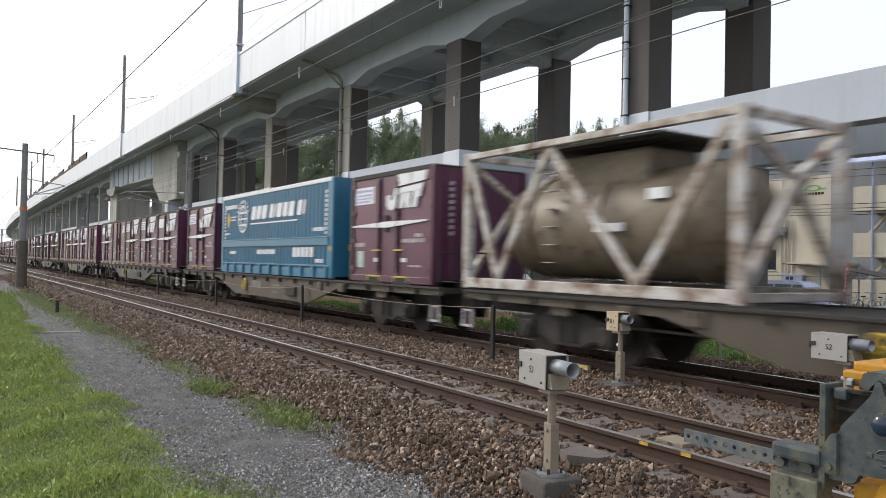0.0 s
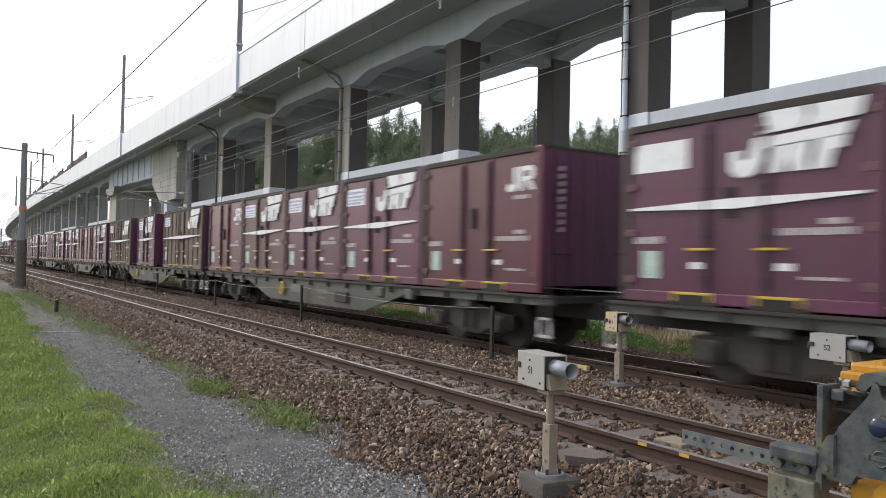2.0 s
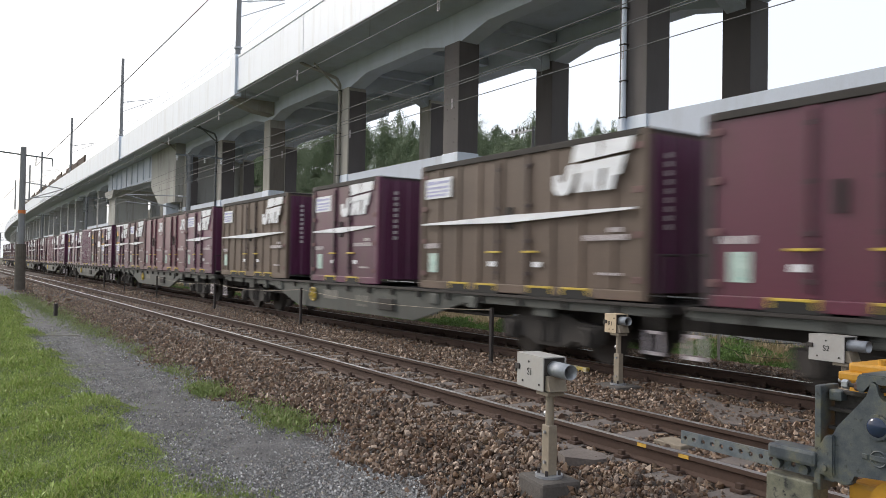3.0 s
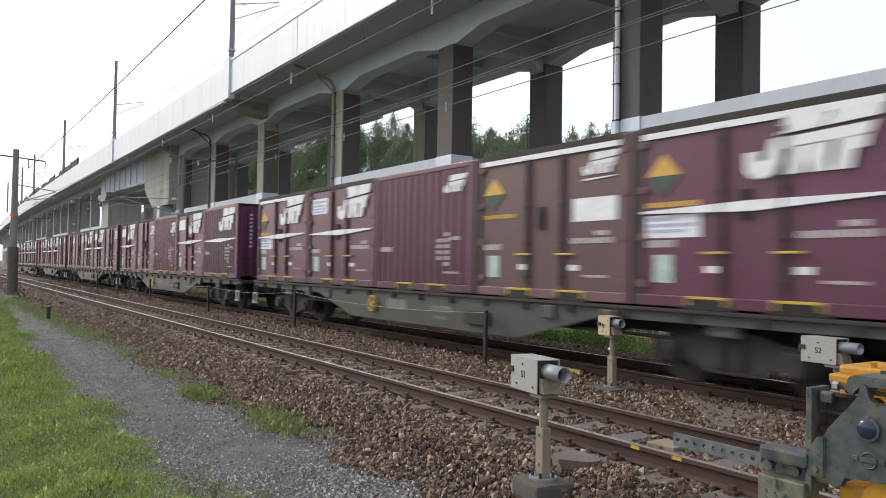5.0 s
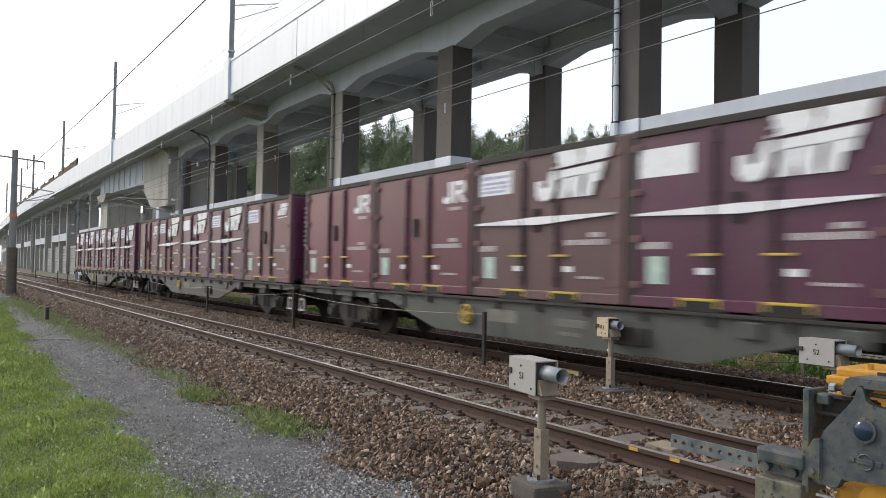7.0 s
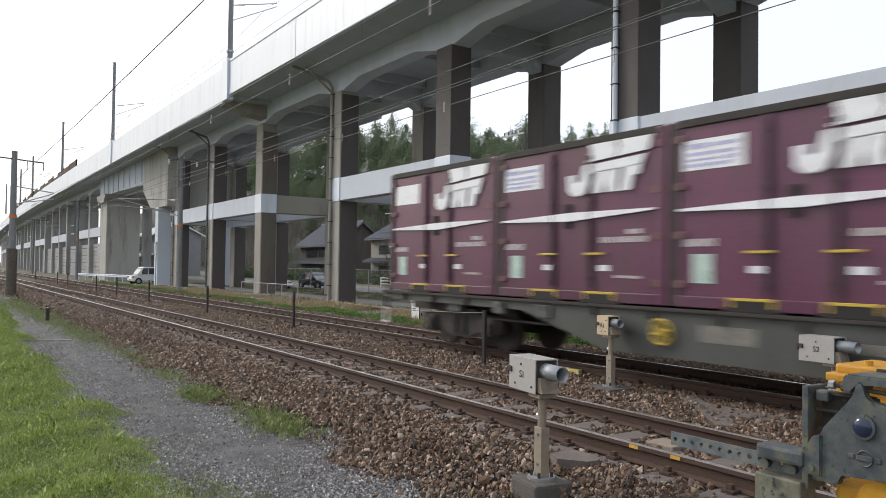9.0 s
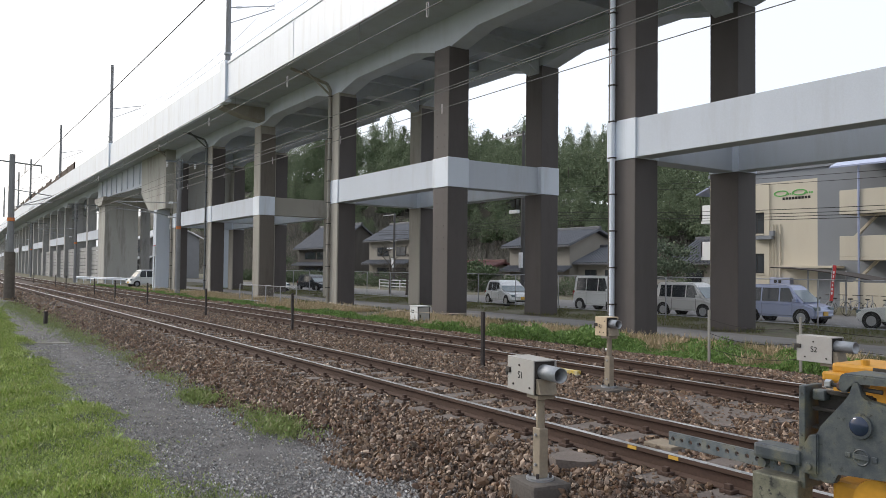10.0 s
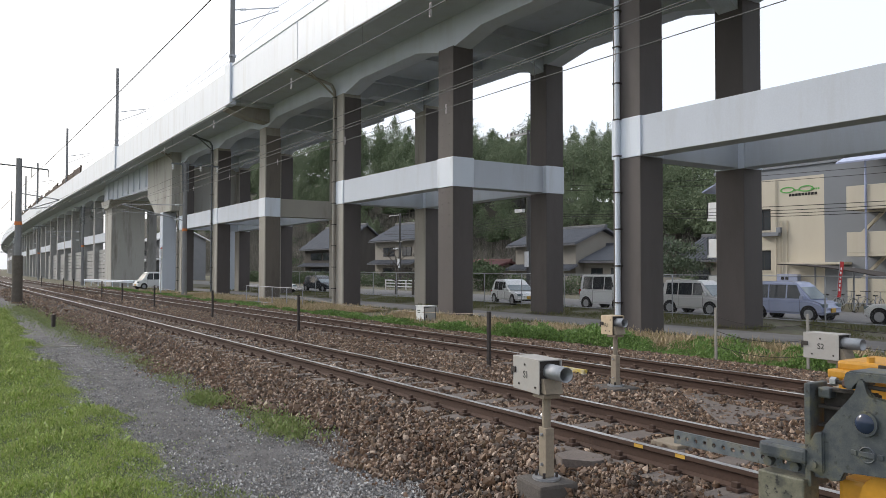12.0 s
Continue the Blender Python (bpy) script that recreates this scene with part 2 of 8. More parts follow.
# ---- ground ----
def ground_sheet():
    """One sheet to the horizon, with the ballast shoulders and the cess as its cross-section."""
    prof = [(-2500, -0.6), (-30, -0.5), (-2, -0.42), (1.9, -0.42), (3.5, -0.44), (3.9, -0.40), (4.7, -0.17), (5.0, -0.17), (6.6, -0.17), (8.7, -0.17), (10.4, -0.17), (11.4, -0.19), (12.8, -0.3), (14.2, -0.45), (15.2, -0.5), (40, -0.5), (60, -0.4), (2500, -0.4)]
    xs = [-2500, -700, -500, -420, -360, -300, -260, -220, -190, -165, -135, -120, -90, -70, -60, -50, -45, -40, -36, -32, -28, -25, -22, -20, -18, -16, -14, -12, -10, -8, -6, -4, -2, 0, 4, 10, 30, 80, 300, 2500]
    bm = B()
    rows = [[bm.verts.new((x, y + (min(bend(x), 60) if abs(y) < 60 else 0), z)) for y, z in prof] for x in xs]
    for a, b in zip(rows, rows[1:]):
        for j in range(len(prof) - 1):
            bm.faces.new((a[j], b[j], b[j + 1], a[j + 1]))
    ob = part("ground", bm, M_SOIL)
    me = ob.data
    for m in (M_GRASS, M_GRAVEL, M_BALLAST_BED):
        me.materials.append(m)
    for f in me.polygons:
        y = f.center.y
        if -40 < y < 1.9:
            f.material_index = 1
        elif 1.9 <= y < 3.7:
            f.material_index = 2
        elif 3.7 <= y < 12.0:
            f.material_index = 3
    tagged(ob, "railway ground with gravel path, grass verge and ballast", "ground", kind="structure")
    return ob


ground_sheet()


# ---- tracks ----
def rail(name, y):
    hw = [(0.0325, 0.0), (0.0325, -0.035), (0.009, -0.05), (0.009, -0.125), (0.0635, -0.142), (0.0635, -0.153)]
    outline = [(y + a, z) for a, z in hw] + [(y - a, z) for a, z in reversed(hw)]
    bm = B()
    xs = [260, -110] + [-110 - 15 * k for k in range(1, 40)]
    rings = [[bm.verts.new((x, q[0] + bend(x), q[1])) for q in outline] for x in xs]
    for a, b in zip(rings, rings[1:]):
        for i in range(len(outline)):
            j = (i + 1) % len(outline)
            bm.faces.new((a[i], b[i], b[j], a[j]))
    ob = part(name, bm, M_RAILSIDE)
    ob.data.materials.append(M_RAILTOP)
    for f in ob.data.polygons:
        if abs(f.normal.z) > 0.9 and f.center.z > -0.01:
            f.material_index = 1
    return ob


def track(y):
    root = new("railway_track")
    for d in (-RAIL_GAP / 2, RAIL_GAP / 2):
        r = rail("rail", y + d)
        r.parent = root
    tagged(root, "rusty steel rails on concrete sleepers in ballast", "railway track", "tracks", kind="structure")
    bm = B()
    box(bm, -0.14, 0.14, -0.98, 0.98, -0.34, -0.155, 0.02)
    sl = mesh_of("sleeper", bm, M_SLEEPER)
    bm = B()
    for d in (-RAIL_GAP / 2, RAIL_GAP / 2):
        for s in (-1, 1):
            box(bm, -0.055, 0.055, d + s * 0.05, d + s * 0.15, -0.156, -0.125, 0.008)
            box(bm, -0.028, 0.028, d + s * 0.08, d + s * 0.125, -0.126, -0.085, 0.006)
    clip = mesh_of("rail_fastening", bm, M_RAILSIDE)
    x = 6.0
    far = B(), B()
    while x > -130:
        if x > -60:
            shared("sleeper", sl, root, pose(x, y, 0))
            shared("rail_fastening", clip, root, pose(x, y, 0))
        else:
            box(far[0], x - 0.14, x + 0.14, y - 0.98, y + 0.98, -0.34, -0.155)
            for d in (-RAIL_GAP / 2 - 0.1, -RAIL_GAP / 2 + 0.1, RAIL_GAP / 2 - 0.1, RAIL_GAP / 2 + 0.1):
                box(far[1], x - 0.05, x + 0.05, y + d - 0.04, y + d + 0.04, -0.156, -0.1)
        x -= 0.6
    part("far_sleepers", far[0], M_SLEEPER, root)["kind"] = "stuff"
    part("far_fastenings", far[1], M_RAILSIDE, root)["kind"] = "stuff"


track(TRACK_A)
track(TRACK_B)


# ---- viaduct ----
def viaduct():
    root = new("railway_viaduct")
    tagged(root, "tall concrete railway viaduct on brown steel-jacketed columns", "viaduct", kind="structure")
    depth, width, back = 1.03, 1.13, 22.95
    far = [-104 - 10.4 * k - (1.2 if k % 3 == 0 else 0) for k in range(46)]
    def row(cols, first):
        for i, x in enumerate(cols):
            dy = bend(x)
            for y in (COL_Y + dy, back + dy):
                bm = B()
                bare = first and x < -30
                box(bm, x - width, x, y, y + depth, GROUND - 0.3, 10.95, 0.03)
                part("column", bm, M_FARCOL if not first else M_OLDCONC if bare else M_STEELCOL, root, "weathered concrete column" if bare else "")
                if bare:
                    # steel jacket folded round three sides, the front left as concrete
                    bm = B()
                    top = 10.75 if x != -48.07 else 10.4
                    box(bm, x - 0.03, x + 0.022, y + 0.07, y + depth + 0.02, GROUND - 0.2, top, 0.006)
                    box(bm, x - width - 0.022, x - width + 0.03, y + 0.07, y + depth + 0.02, GROUND - 0.2, top, 0.006)
                    box(bm, x - width + 0.03, x - 0.03, y + depth - 0.02, y + depth + 0.021, GROUND - 0.2, top, 0.006)
                    part("steel_jacket", bm, M_STAINCONC if x == -48.07 else M_STEELCOL, root, "brown steel jacket")
            bm = B()
            y0, y1 = COL_Y + depth + dy, back + dy
            prism(bm, [(y0, 11.1), (y0, 10.6), (y0 + 0.9, 11.05), (y1 - 0.9, 11.05), (y1, 10.6), (y1, 11.1), (y1, 12.2), (y0, 12.2)], x - 0.95, x - 0.18, axis="x")
            part("cross_beam", bm, M_SOFFIT, root)
        for a, b in zip(cols[1:], cols):
            dy = bend((a + b) / 2)
            for y in (COL_Y + dy, back + dy):
                bm = B()
                prism(bm, [(a - 0.6, 12.22), (a - 0.6, 10.92), (a + 0.05, 10.92), (a + 1.9, 11.32), (b - width - 1.9, 11.32), (b - width - 0.05, 10.92), (b - 0.57, 10.92), (b - 0.57, 12.22)], y + 0.06, y + 0.9)
                part("girder", bm, M_CONC, root)
    row([4.6] + COL_X, True)
    row(far, False)
    # ribs of the soffit between the girders
    for k in range(-7, 5):
        x = k * 5.15 - 10.6
        bm = B()
        box(bm, x - 0.2, x + 0.2, COL_Y + 0.9, back, 11.75, 12.2)
        part("deck_rib", bm, M_SOFFIT, root)
    # street bridge: two piers and a girder
    for x0, x1, y0, y1, top in ((-73.2, -72.1, 16.95, 18.15, 6.75), (-73.2, -72.1, 23.2, 24.4, 6.75), (-101.0, -97.4, 17.0, 20.8, 8.8)):
        bm = B()
        box(bm, x0, x1, y0, y1, GROUND - 0.3, top, 0.04)
        part("pier", bm, M_CONC if top < 7 else M_PIER, root, "pale concrete pier")
    bm = B()
    prism(bm, [(-102.2, 9.75), (-101.0, 8.8), (-97.4, 8.8), (-96.2, 9.75)], 16.6, 24.2)
    part("pier_head", bm, M_PIER, root)
    bm = B()
    prism(bm, [(-103.5, 12.0), (-103.5, 9.75), (-93, 9.75), (-79, 9.4), (-79, 12.0)], 17.2, 23.6)
    part("bridge_girder", bm, M_CONC, root)
    for k in range(8):
        bm = B()
        box(bm, -100.6 + k * 2.9, -100.3 + k * 2.9, 17.08, 17.2, 9.8, 11.9)
        part("girder_stiffener", bm, M_CONC, root)
    bm = B()
    prism(bm, [(-79, 12.0), (-79, 8.7), (-75.6, 6.75), (-69.6, 6.75), (-69.6, 12.0)], 17.1, 23.7)
    part("portal_block", bm, M_PIER, root, "stained concrete block over the pier")
    # concrete plank walls closing the bays beyond the street
    for a, b in zip(far[1:8], far):
        for k in range(9):
            bm = B()
            z = GROUND + 0.02 + k * 0.52
            d = bend((a + b) / 2)
            box(bm, a - 0.02, b - width + 0.02, 18.35 + d, 18.5 + d, z, z + 0.47, 0.02)
            part("wall_plank", bm, M_FARCOL, root)
    # cantilever beam end under the pilaster
    bm = B()
    prism(bm, [(15.1, 12.18), (15.1, 11.75), (16.6, 11.3), (17.85, 11.15), (17.85, 12.18)], -48.6, -47.5, axis="x")
    part("bracket_beam", bm, M_OLDCONC, root, "stained bracket beam")
    # deck slab
    for x0, x1, z in ((-46.7, 40, 12.2), (-164.65, -46.7, 12.0)):
        bm = B()
        box(bm, x0, x1, 15.25, 26.0, z, 12.5)
        part("deck_slab", bm, M_SOFFIT, root)
    # parapet panels with open joints
    edges = [40, 12, -3.5, -19.8, -36.12, -46.55]
    for a, b in zip(edges, edges[1:]):
        bm = B()
        box(bm, b + 0.03, a - 0.03, 15.02, 15.27, 12.16, 14.3, 0.015)
        box(bm, b + 0.03, a - 0.03, 14.98, 15.27, 14.2, 14.34, 0.015)
        part("parapet_panel", bm, M_PARAPET, root)
    bm = B()
    box(bm, -47.6, -46.56, 14.88, 15.3, 11.85, 14.45, 0.02)
    part("parapet_pilaster", bm, M_PARAPET, root)
    bm = B()
    box(bm, -85.0, -84.0, 14.88, 15.3, 11.75, 14.3, 0.02)
    part("parapet_pilaster", bm, M_PARAPET, root)
    for k in range(12):
        a, b = -47.65 - k * 9.75, -47.65 - (k + 1) * 9.75
        bm = B()
        d = bend((a + b) / 2)
        box(bm, b + 0.03, a, 15.02 + d, 15.27 + d, 11.85, 14.1, 0.015)
        part("parapet_panel", bm, M_PARAPET, root)
    xs = [-164.65 - 14 * k for k in range(40)]
    for a, b in zip(xs, xs[1:]):
        bm = B()
        def section(x, y0, y1, z0, z1):
            d = bend(x)
            return [bm.verts.new((x, y, z)) for y, z in ((y0 + d, z0), (y1 + d, z0), (y1 + d, z1), (y0 + d, z1))]
        def tube(y0, y1, z0, z1):
            p, q = section(a, y0, y1, z0, z1), section(b, y0, y1, z0, z1)
            for i in range(4):
                bm.faces.new((p[i], q[i], q[(i + 1) % 4], p[(i + 1) % 4]))
        tube(15.02, 15.27, 11.85, 14.1)
        part("parapet_panel", bm, M_PARAPET, root)
        bm = B()
        tube(15.25, 26, 12.0, 12.5)
        part("deck_slab", bm, M_SOFFIT, root)
    # rusty noise fence standing on the far parapet
    for k in range(20):
        bm = B()
        d, drop = bend(-111.5 - k * 6), (0.0, 0.25, 0.1, 0.4)[k % 4] * (k > 2)
        box(bm, -108.5 - (k + 1) * 6, -108.6 - k * 6, 15.1 + d, 15.2 + d, 14.05, 14.9 - drop + 0.1 * (k == 0))
        box(bm, -108.75 - k * 6, -108.6 - k * 6, 15.06 + d, 15.24 + d, 14.0, 15.1 - drop)
        part("noise_fence", bm, M_RAILSIDE, root, "rusty fence on the parapet")
    def tie(a, b, y0=COL_Y):
        y0 += bend((a + b) / 2)
        bm = B()
        box(bm, a, b, y0 + 0.02, y0 + 0.72, 5.05, 6.25, 0.02)
        part("tie_beam", bm, M_CONC, root)
    def collar(x, y):
        bm = B()
        box(bm, x - width - 0.03, x + 0.03, y - 0.03, y + depth + 0.03, 5.02, 6.27, 0.02)
        part("collar", bm, M_PARAPET, root)
    def across(x):
        bm = B()
        box(bm, x - 0.95, x - 0.2, COL_Y + depth, back, 5.05, 6.25, 0.02)
        part("cross_tie", bm, M_OLDCONC if x == -48.07 else M_CONC, root)
    for x in COL_X[1:]:
        for y in (COL_Y, back):
            collar(x, y)
        across(x)
    for a, b in ((-15.9, 6), (-36.45, -27.2), (-58.5, -49.2), (-68.75, -59.6)):
        tie(a, b), tie(a, b, back)
    for k in range(1, len(far)):
        if k % 3:
            tie(far[k], far[k - 1] - width)
    # rows of anchor bolts on the jacketed columns
    bm = B()
    for x in (-26.07,):
        for z in range(1, 22):
            for d in (0.3, 0.83):
                if not 4.9 < z * 0.48 < 6.4:
                    rod(bm, (x - d, COL_Y, z * 0.48), (x - d, COL_Y - 0.02, z * 0.48), 0.03, seg=6)
    ob = part("anchor_bolts", bm, M_STEELCOL, root)
    ob["kind"] = "stuff"
    return root


viaduct()


# ---- freight train ----
FLOOR = 1.06                    # container underside above the rail head
SPEED, PITCH, FIRST = 22.1, 20.2, -12.94


def decal(x0, x1, z0, z1, y, slant=0.0, t=0.004):
    bm = B()
    prism(bm, [(x0, z0), (x1, z0), (x1 + slant, z1), (x0 + slant, z1)], y - t, y)
    return bm


def logo(bm, x, z, w, y, s=0.0):
    """The operator's white slanted mark as plain slanted blocks: a hook, and two broad bars with a bevelled end."""
    k = w / 1.62
    def q(pts):
        prism(bm, [(x + k * a, z + k * b) for a, b in pts], y - 0.005, y)
    q([(0.40, 0.46), (0.93, 0.49), (1.00, 0.60), (0.96, 0.72), (0.47, 0.72)])
    q([(0.96, 0.49), (1.56, 0.525), (1.62, 0.72), (1.02, 0.72), (1.05, 0.62)])
    q([(0.50, 0.29), (1.44, 0.34), (1.49, 0.475), (0.54, 0.425)])
    q([(0.0, 0.08), (0.08, 0.0), (0.22, -0.03), (0.36, 0.02), (0.43, 0.14), (0.51, 0.44), (0.33, 0.43), (0.26, 0.20), (0.19, 0.17), (0.14, 0.22), (0.16, 0.30), (0.0, 0.30)])
    q([(0.52, 0.0), (0.70, 0.0), (0.77, 0.32), (0.59, 0.31)])
    q([(0.80, 0.0), (1.00, 0.0), (0.98, 0.12), (1.03, 0.33), (0.80, 0.32), (0.76, 0.17)])
    q([(1.05, 0.0), (1.24, 0.0), (1.29, 0.20), (1.40, 0.21), (1.43, 0.35), (1.12, 0.33)])
    return bm


def bars(bm, x, z, w, hgt, y, n, gap=0.25):
    """Unreadable print as a row of upright bars."""
    s = w / n
    for i in range(n):
        prism(bm, [(x + i * s, z), (x + (i + 1 - gap) * s, z), (x + (i + 1 - gap) * s, z + hgt), (x + i * s, z + hgt)], y - 0.004, y)
    return bm


def container(length, height, paint, end_paint, style, label, patch=None, doors=True, stripe=True, mark="big"):
    """A rail container on its floor, seen side to -y, its +x end plain; origin at the middle of the floor."""
    root = new("freight_container")
    tagged(root, label, "container", "freight containers")
    hl, w = length / 2, 1.225
    y = -w
    bm = B()
    if style == "ribbed":
        n = int(length / 0.27)
        pts, s = [], (length - 0.24) / n
        for i in range(n):
            x = -hl + 0.12 + i * s
            pts += [(x, y + 0.045), (x + 0.34 * s, y + 0.045), (x + 0.46 * s, y + 0.005), (x + 0.88 * s, y + 0.005)]
        pts += [(hl - 0.12, y + 0.045), (hl - 0.12, w - 0.02), (-hl + 0.12, w - 0.02)]
        prism(bm, pts, 0.16, height - 0.06, axis="z")
    else:
        box(bm, -hl + 0.03, hl - 0.06, y + 0.035, w - 0.03, 0.14, height - 0.03)
        ribs = [-hl + 0.62 * length / 3.7, -0.42, 0.42, hl - 0.62 * length / 3.7] if doors else [-hl / 2, 0, hl / 2]
        if style == "stake":
            ribs = [-hl + length * k / 9 for k in range(1, 9)]
        part("body", bm, paint, root)
    if style != "ribbed":
        for x in ribs[1:-1] if doors and style != "stake" else ribs:
            bm = B()
            hw_ = 0.05
            box(bm, x - hw_, x + hw_, y + 0.006, y + 0.04, 0.16, height - 0.08, 0.012)
            part("rib", bm, paint, root)
    else:
        part("body", bm, paint, root)
    bm = B()
    pts = [(hl - 0.06, w - 0.08), (hl - 0.06, -w + 0.08)]
    for k in range(-3, 4):
        c = k * 0.33
        pts += [(hl - 0.03, c - 0.10), (hl - 0.004, c - 0.07), (hl - 0.004, c + 0.07), (hl - 0.03, c + 0.10)]
    prism(bm, pts, 0.12, height - 0.08, axis="z")
    part("end_wall", bm, end_paint, root, "deep violet end wall")
    for sx in (-1, 1):
        for sy in (-1, 1):
            bm = B()
            xa, xb = sorted((sx * hl, sx * (hl - 0.13)))
            ya, yb = sorted((sy * w, sy * (w - 0.11)))
            box(bm, xa, xb, ya, yb, 0.0, height - 0.01, 0.015)
            # rear posts coloured dark to stand for the shaded gap between containers
            part("corner_post", bm, M_LOCK if style in ("door", "jr") and sx < 0 else paint, root)
    for sy in (-1, 1):
        ya, yb = sorted((sy * (w + 0.004), sy * (w - 0.08)))
        bm = B()
        box(bm, -hl + 0.12, hl - 0.12, ya, yb, height - 0.10, height, 0.012)
        part("top_rail", bm, M_BOGIE if style != "ribbed" else paint, root)
        bm = B()
        box(bm, -hl + 0.12, hl - 0.12, ya, yb, 0.0, 0.15, 0.012)
        part("bottom_rail", bm, paint, root)
    bm = B()
    box(bm, -hl + 0.05, hl - 0.05, -w + 0.03, w - 0.03, height - 0.04, height + 0.01)
    part("roof", bm, M_BOGIE, root)
    # forklift pockets in yellow frames; black blocks stand for their shaded openings
    for x in (-0.62, 0.62) if length < 5 else (-1.6, -0.75, 0.75, 1.6):
        bm = B()
        prism(bm, [(x - 0.40, -0.02), (x + 0.40, -0.02), (x + 0.30, 0.118), (x - 0.30, 0.118)], y - 0.012, y + 0.02)
        part("fork_pocket", bm, M_DARK, root)
        bm = B()
        box(bm, x - 0.31, x + 0.31, y - 0.018, y + 0.02, 0.116, 0.152, 0.006)
        for d in (-1, 1):
            a, b = sorted((x + d * 0.31, x + d * 0.27))
            box(bm, a, b, y - 0.016, y + 0.02, 0.03, 0.12, 0.004)
        part("pocket_lip", bm, M_YELLOW, root, "worn yellow pocket frame")
    if doors and style != "ribbed":
        for x in (-0.42, 0.42):
            bm = B()
            rod(bm, (x, y - 0.012, 0.22), (x, y - 0.012, height - 0.16), 0.017, seg=6)
            for z in (0.35, 0.9, 1.5, height - 0.3):
                box(bm, x - 0.05, x + 0.05, y - 0.02, y + 0.03, z - 0.03, z + 0.03, 0.006)
            part("lock_rod", bm, M_LOCK, root)
            bm = B()
            box(bm, x - 0.28 if x < 0 else x - 0.1, x + 0.1 if x < 0 else x + 0.28, y - 0.03, y + 0.0, 0.70, 0.735, 0.008)
            part("door_handle", bm, M_YELLOW, root, "yellow door handle")
        bm = B()
        box(bm, -0.14, -0.02, y - 0.008, y + 0.02, 1.12, 1.5)
        part("lock_plate", bm, M_DARK, root)
        for x in (-hl + 0.16, hl - 0.16):
            for z in (0.3, 0.95, 1.6, height - 0.25):
                bm = B()
                box(bm, x - 0.06, x + 0.06, y - 0.014, y + 0.01, z - 0.05, z + 0.05, 0.01)
                part("hinge", bm, M_HINGE, root, "dusty pink hinge")
    yd = y - 0.002 if style == "ribbed" else y + 0.032
    if doors and style == "stake":
        yd = y + 0.002
    if stripe and style != "jr" and mark == "big":
        bm = B()
        z = 1.30
        prism(bm, [(-hl + 0.16, z - 0.03), (0, z - 0.075), (hl - 0.2, z + 0.02), (hl - 0.2, z + 0.05), (0, z + 0.06), (-hl + 0.16, z)], yd - 0.05 if style != "ribbed" else yd - 0.006, yd)
        part("stripe", bm, M_WHITE, root, "tapered white stripe")
    if mark == "small":
        part("operator_mark", logo(B(), hl - 0.98, 1.93, 0.74, yd - 0.012), M_WHITE, root, "small white operator mark")
        if style != "ribbed":
            part("stripe", prism(B(), [(hl - 0.98, 1.84), (hl - 0.3, 1.87), (hl - 0.3, 1.885), (hl - 0.98, 1.87)], yd - 0.012, yd), M_WHITE, root)
    elif style != "jr" and stripe:
        lw = 1.68
        part("operator_mark", logo(B(), hl - 0.24 - lw, 1.63, lw, yd - 0.035 if style != "ribbed" else yd - 0.004), M_WHITE, root, "white slanted operator mark")
    elif style == "jr" or not stripe:
        bm = B()
        def q(pts):
            prism(bm, [(hl - 0.95 + a, 1.74 + b) for a, b in pts], yd - 0.012, yd)
        q([(0, 0.05), (0.08, 0.0), (0.22, 0.0), (0.3, 0.08), (0.3, 0.42), (0.2, 0.42), (0.2, 0.14), (0.12, 0.1), (0.05, 0.16)])
        q([(0.36, 0.0), (0.46, 0.0), (0.46, 0.42), (0.36, 0.42)])
        q([(0.46, 0.34), (0.62, 0.34), (0.68, 0.42), (0.46, 0.42)])
        q([(0.62, 0.24), (0.70, 0.18), (0.74, 0.24), (0.74, 0.36), (0.68, 0.42), (0.62, 0.34)])
        q([(0.46, 0.16), (0.70, 0.18), (0.62, 0.24), (0.46, 0.24)])
        q([(0.54, 0.16), (0.65, 0.165), (0.77, 0.0), (0.65, 0.0)])
        part("operator_mark", bm, M_WHITE, root, "white operator mark")
        bm = B()
        part("operator_print", bars(bm, hl - 0.75, 1.60, 0.42, 0.07, yd - 0.004, 6), M_PALE, root)
    if patch is not None:
        bm = decal(-hl + 0.2, -hl + 1.12, 1.80, 2.2, yd) if patch != "low" else decal(hl - 1.2, hl - 0.28, 1.22, 1.58, yd)
        part("label_panel", bm, M_WHITE, root, "white label panel")
        if patch == "print":
            bm = B()
            for x0, z0, w_, h_, n_ in ((0.26, 2.08, 0.34, 0.07, 4), (0.64, 2.09, 0.42, 0.05, 6), (0.26, 1.99, 0.78, 0.045, 11), (0.26, 1.92, 0.52, 0.03, 9), (0.84, 1.91, 0.2, 0.05, 2), (0.26, 1.84, 0.7, 0.045, 8)):
                bars(bm, -hl + x0, z0, w_, h_, yd - 0.005, n_, 0.35)
            part("label_print", bm, M_LILAC, root, "faint lilac print")["kind"] = "stuff"
    bm = bars(B(), -hl + 0.22, 0.80, 0.5, 0.10, yd - 0.004, 7)
    part("name_print", bm, M_PALE, root)["kind"] = "stuff"
    bm = bars(B(), hl - 1.25, 0.88, 0.92, 0.085, yd - 0.004, 11) if style != "ribbed" else B()
    if style == "ribbed":
        for k in range(6):
            bars(bm, hl - 0.95, 1.08 - k * 0.115, 0.14, 0.075, yd - 0.004, 2, 0.12)
            if 0 < k < 5:
                bars(bm, hl - 1.2, 1.08 - k * 0.115, 0.13, 0.075, yd - 0.004, 2, 0.12)
    bars(bm, hl - 0.72, 1.0, 0.3, 0.07, yd - 0.004, 2)
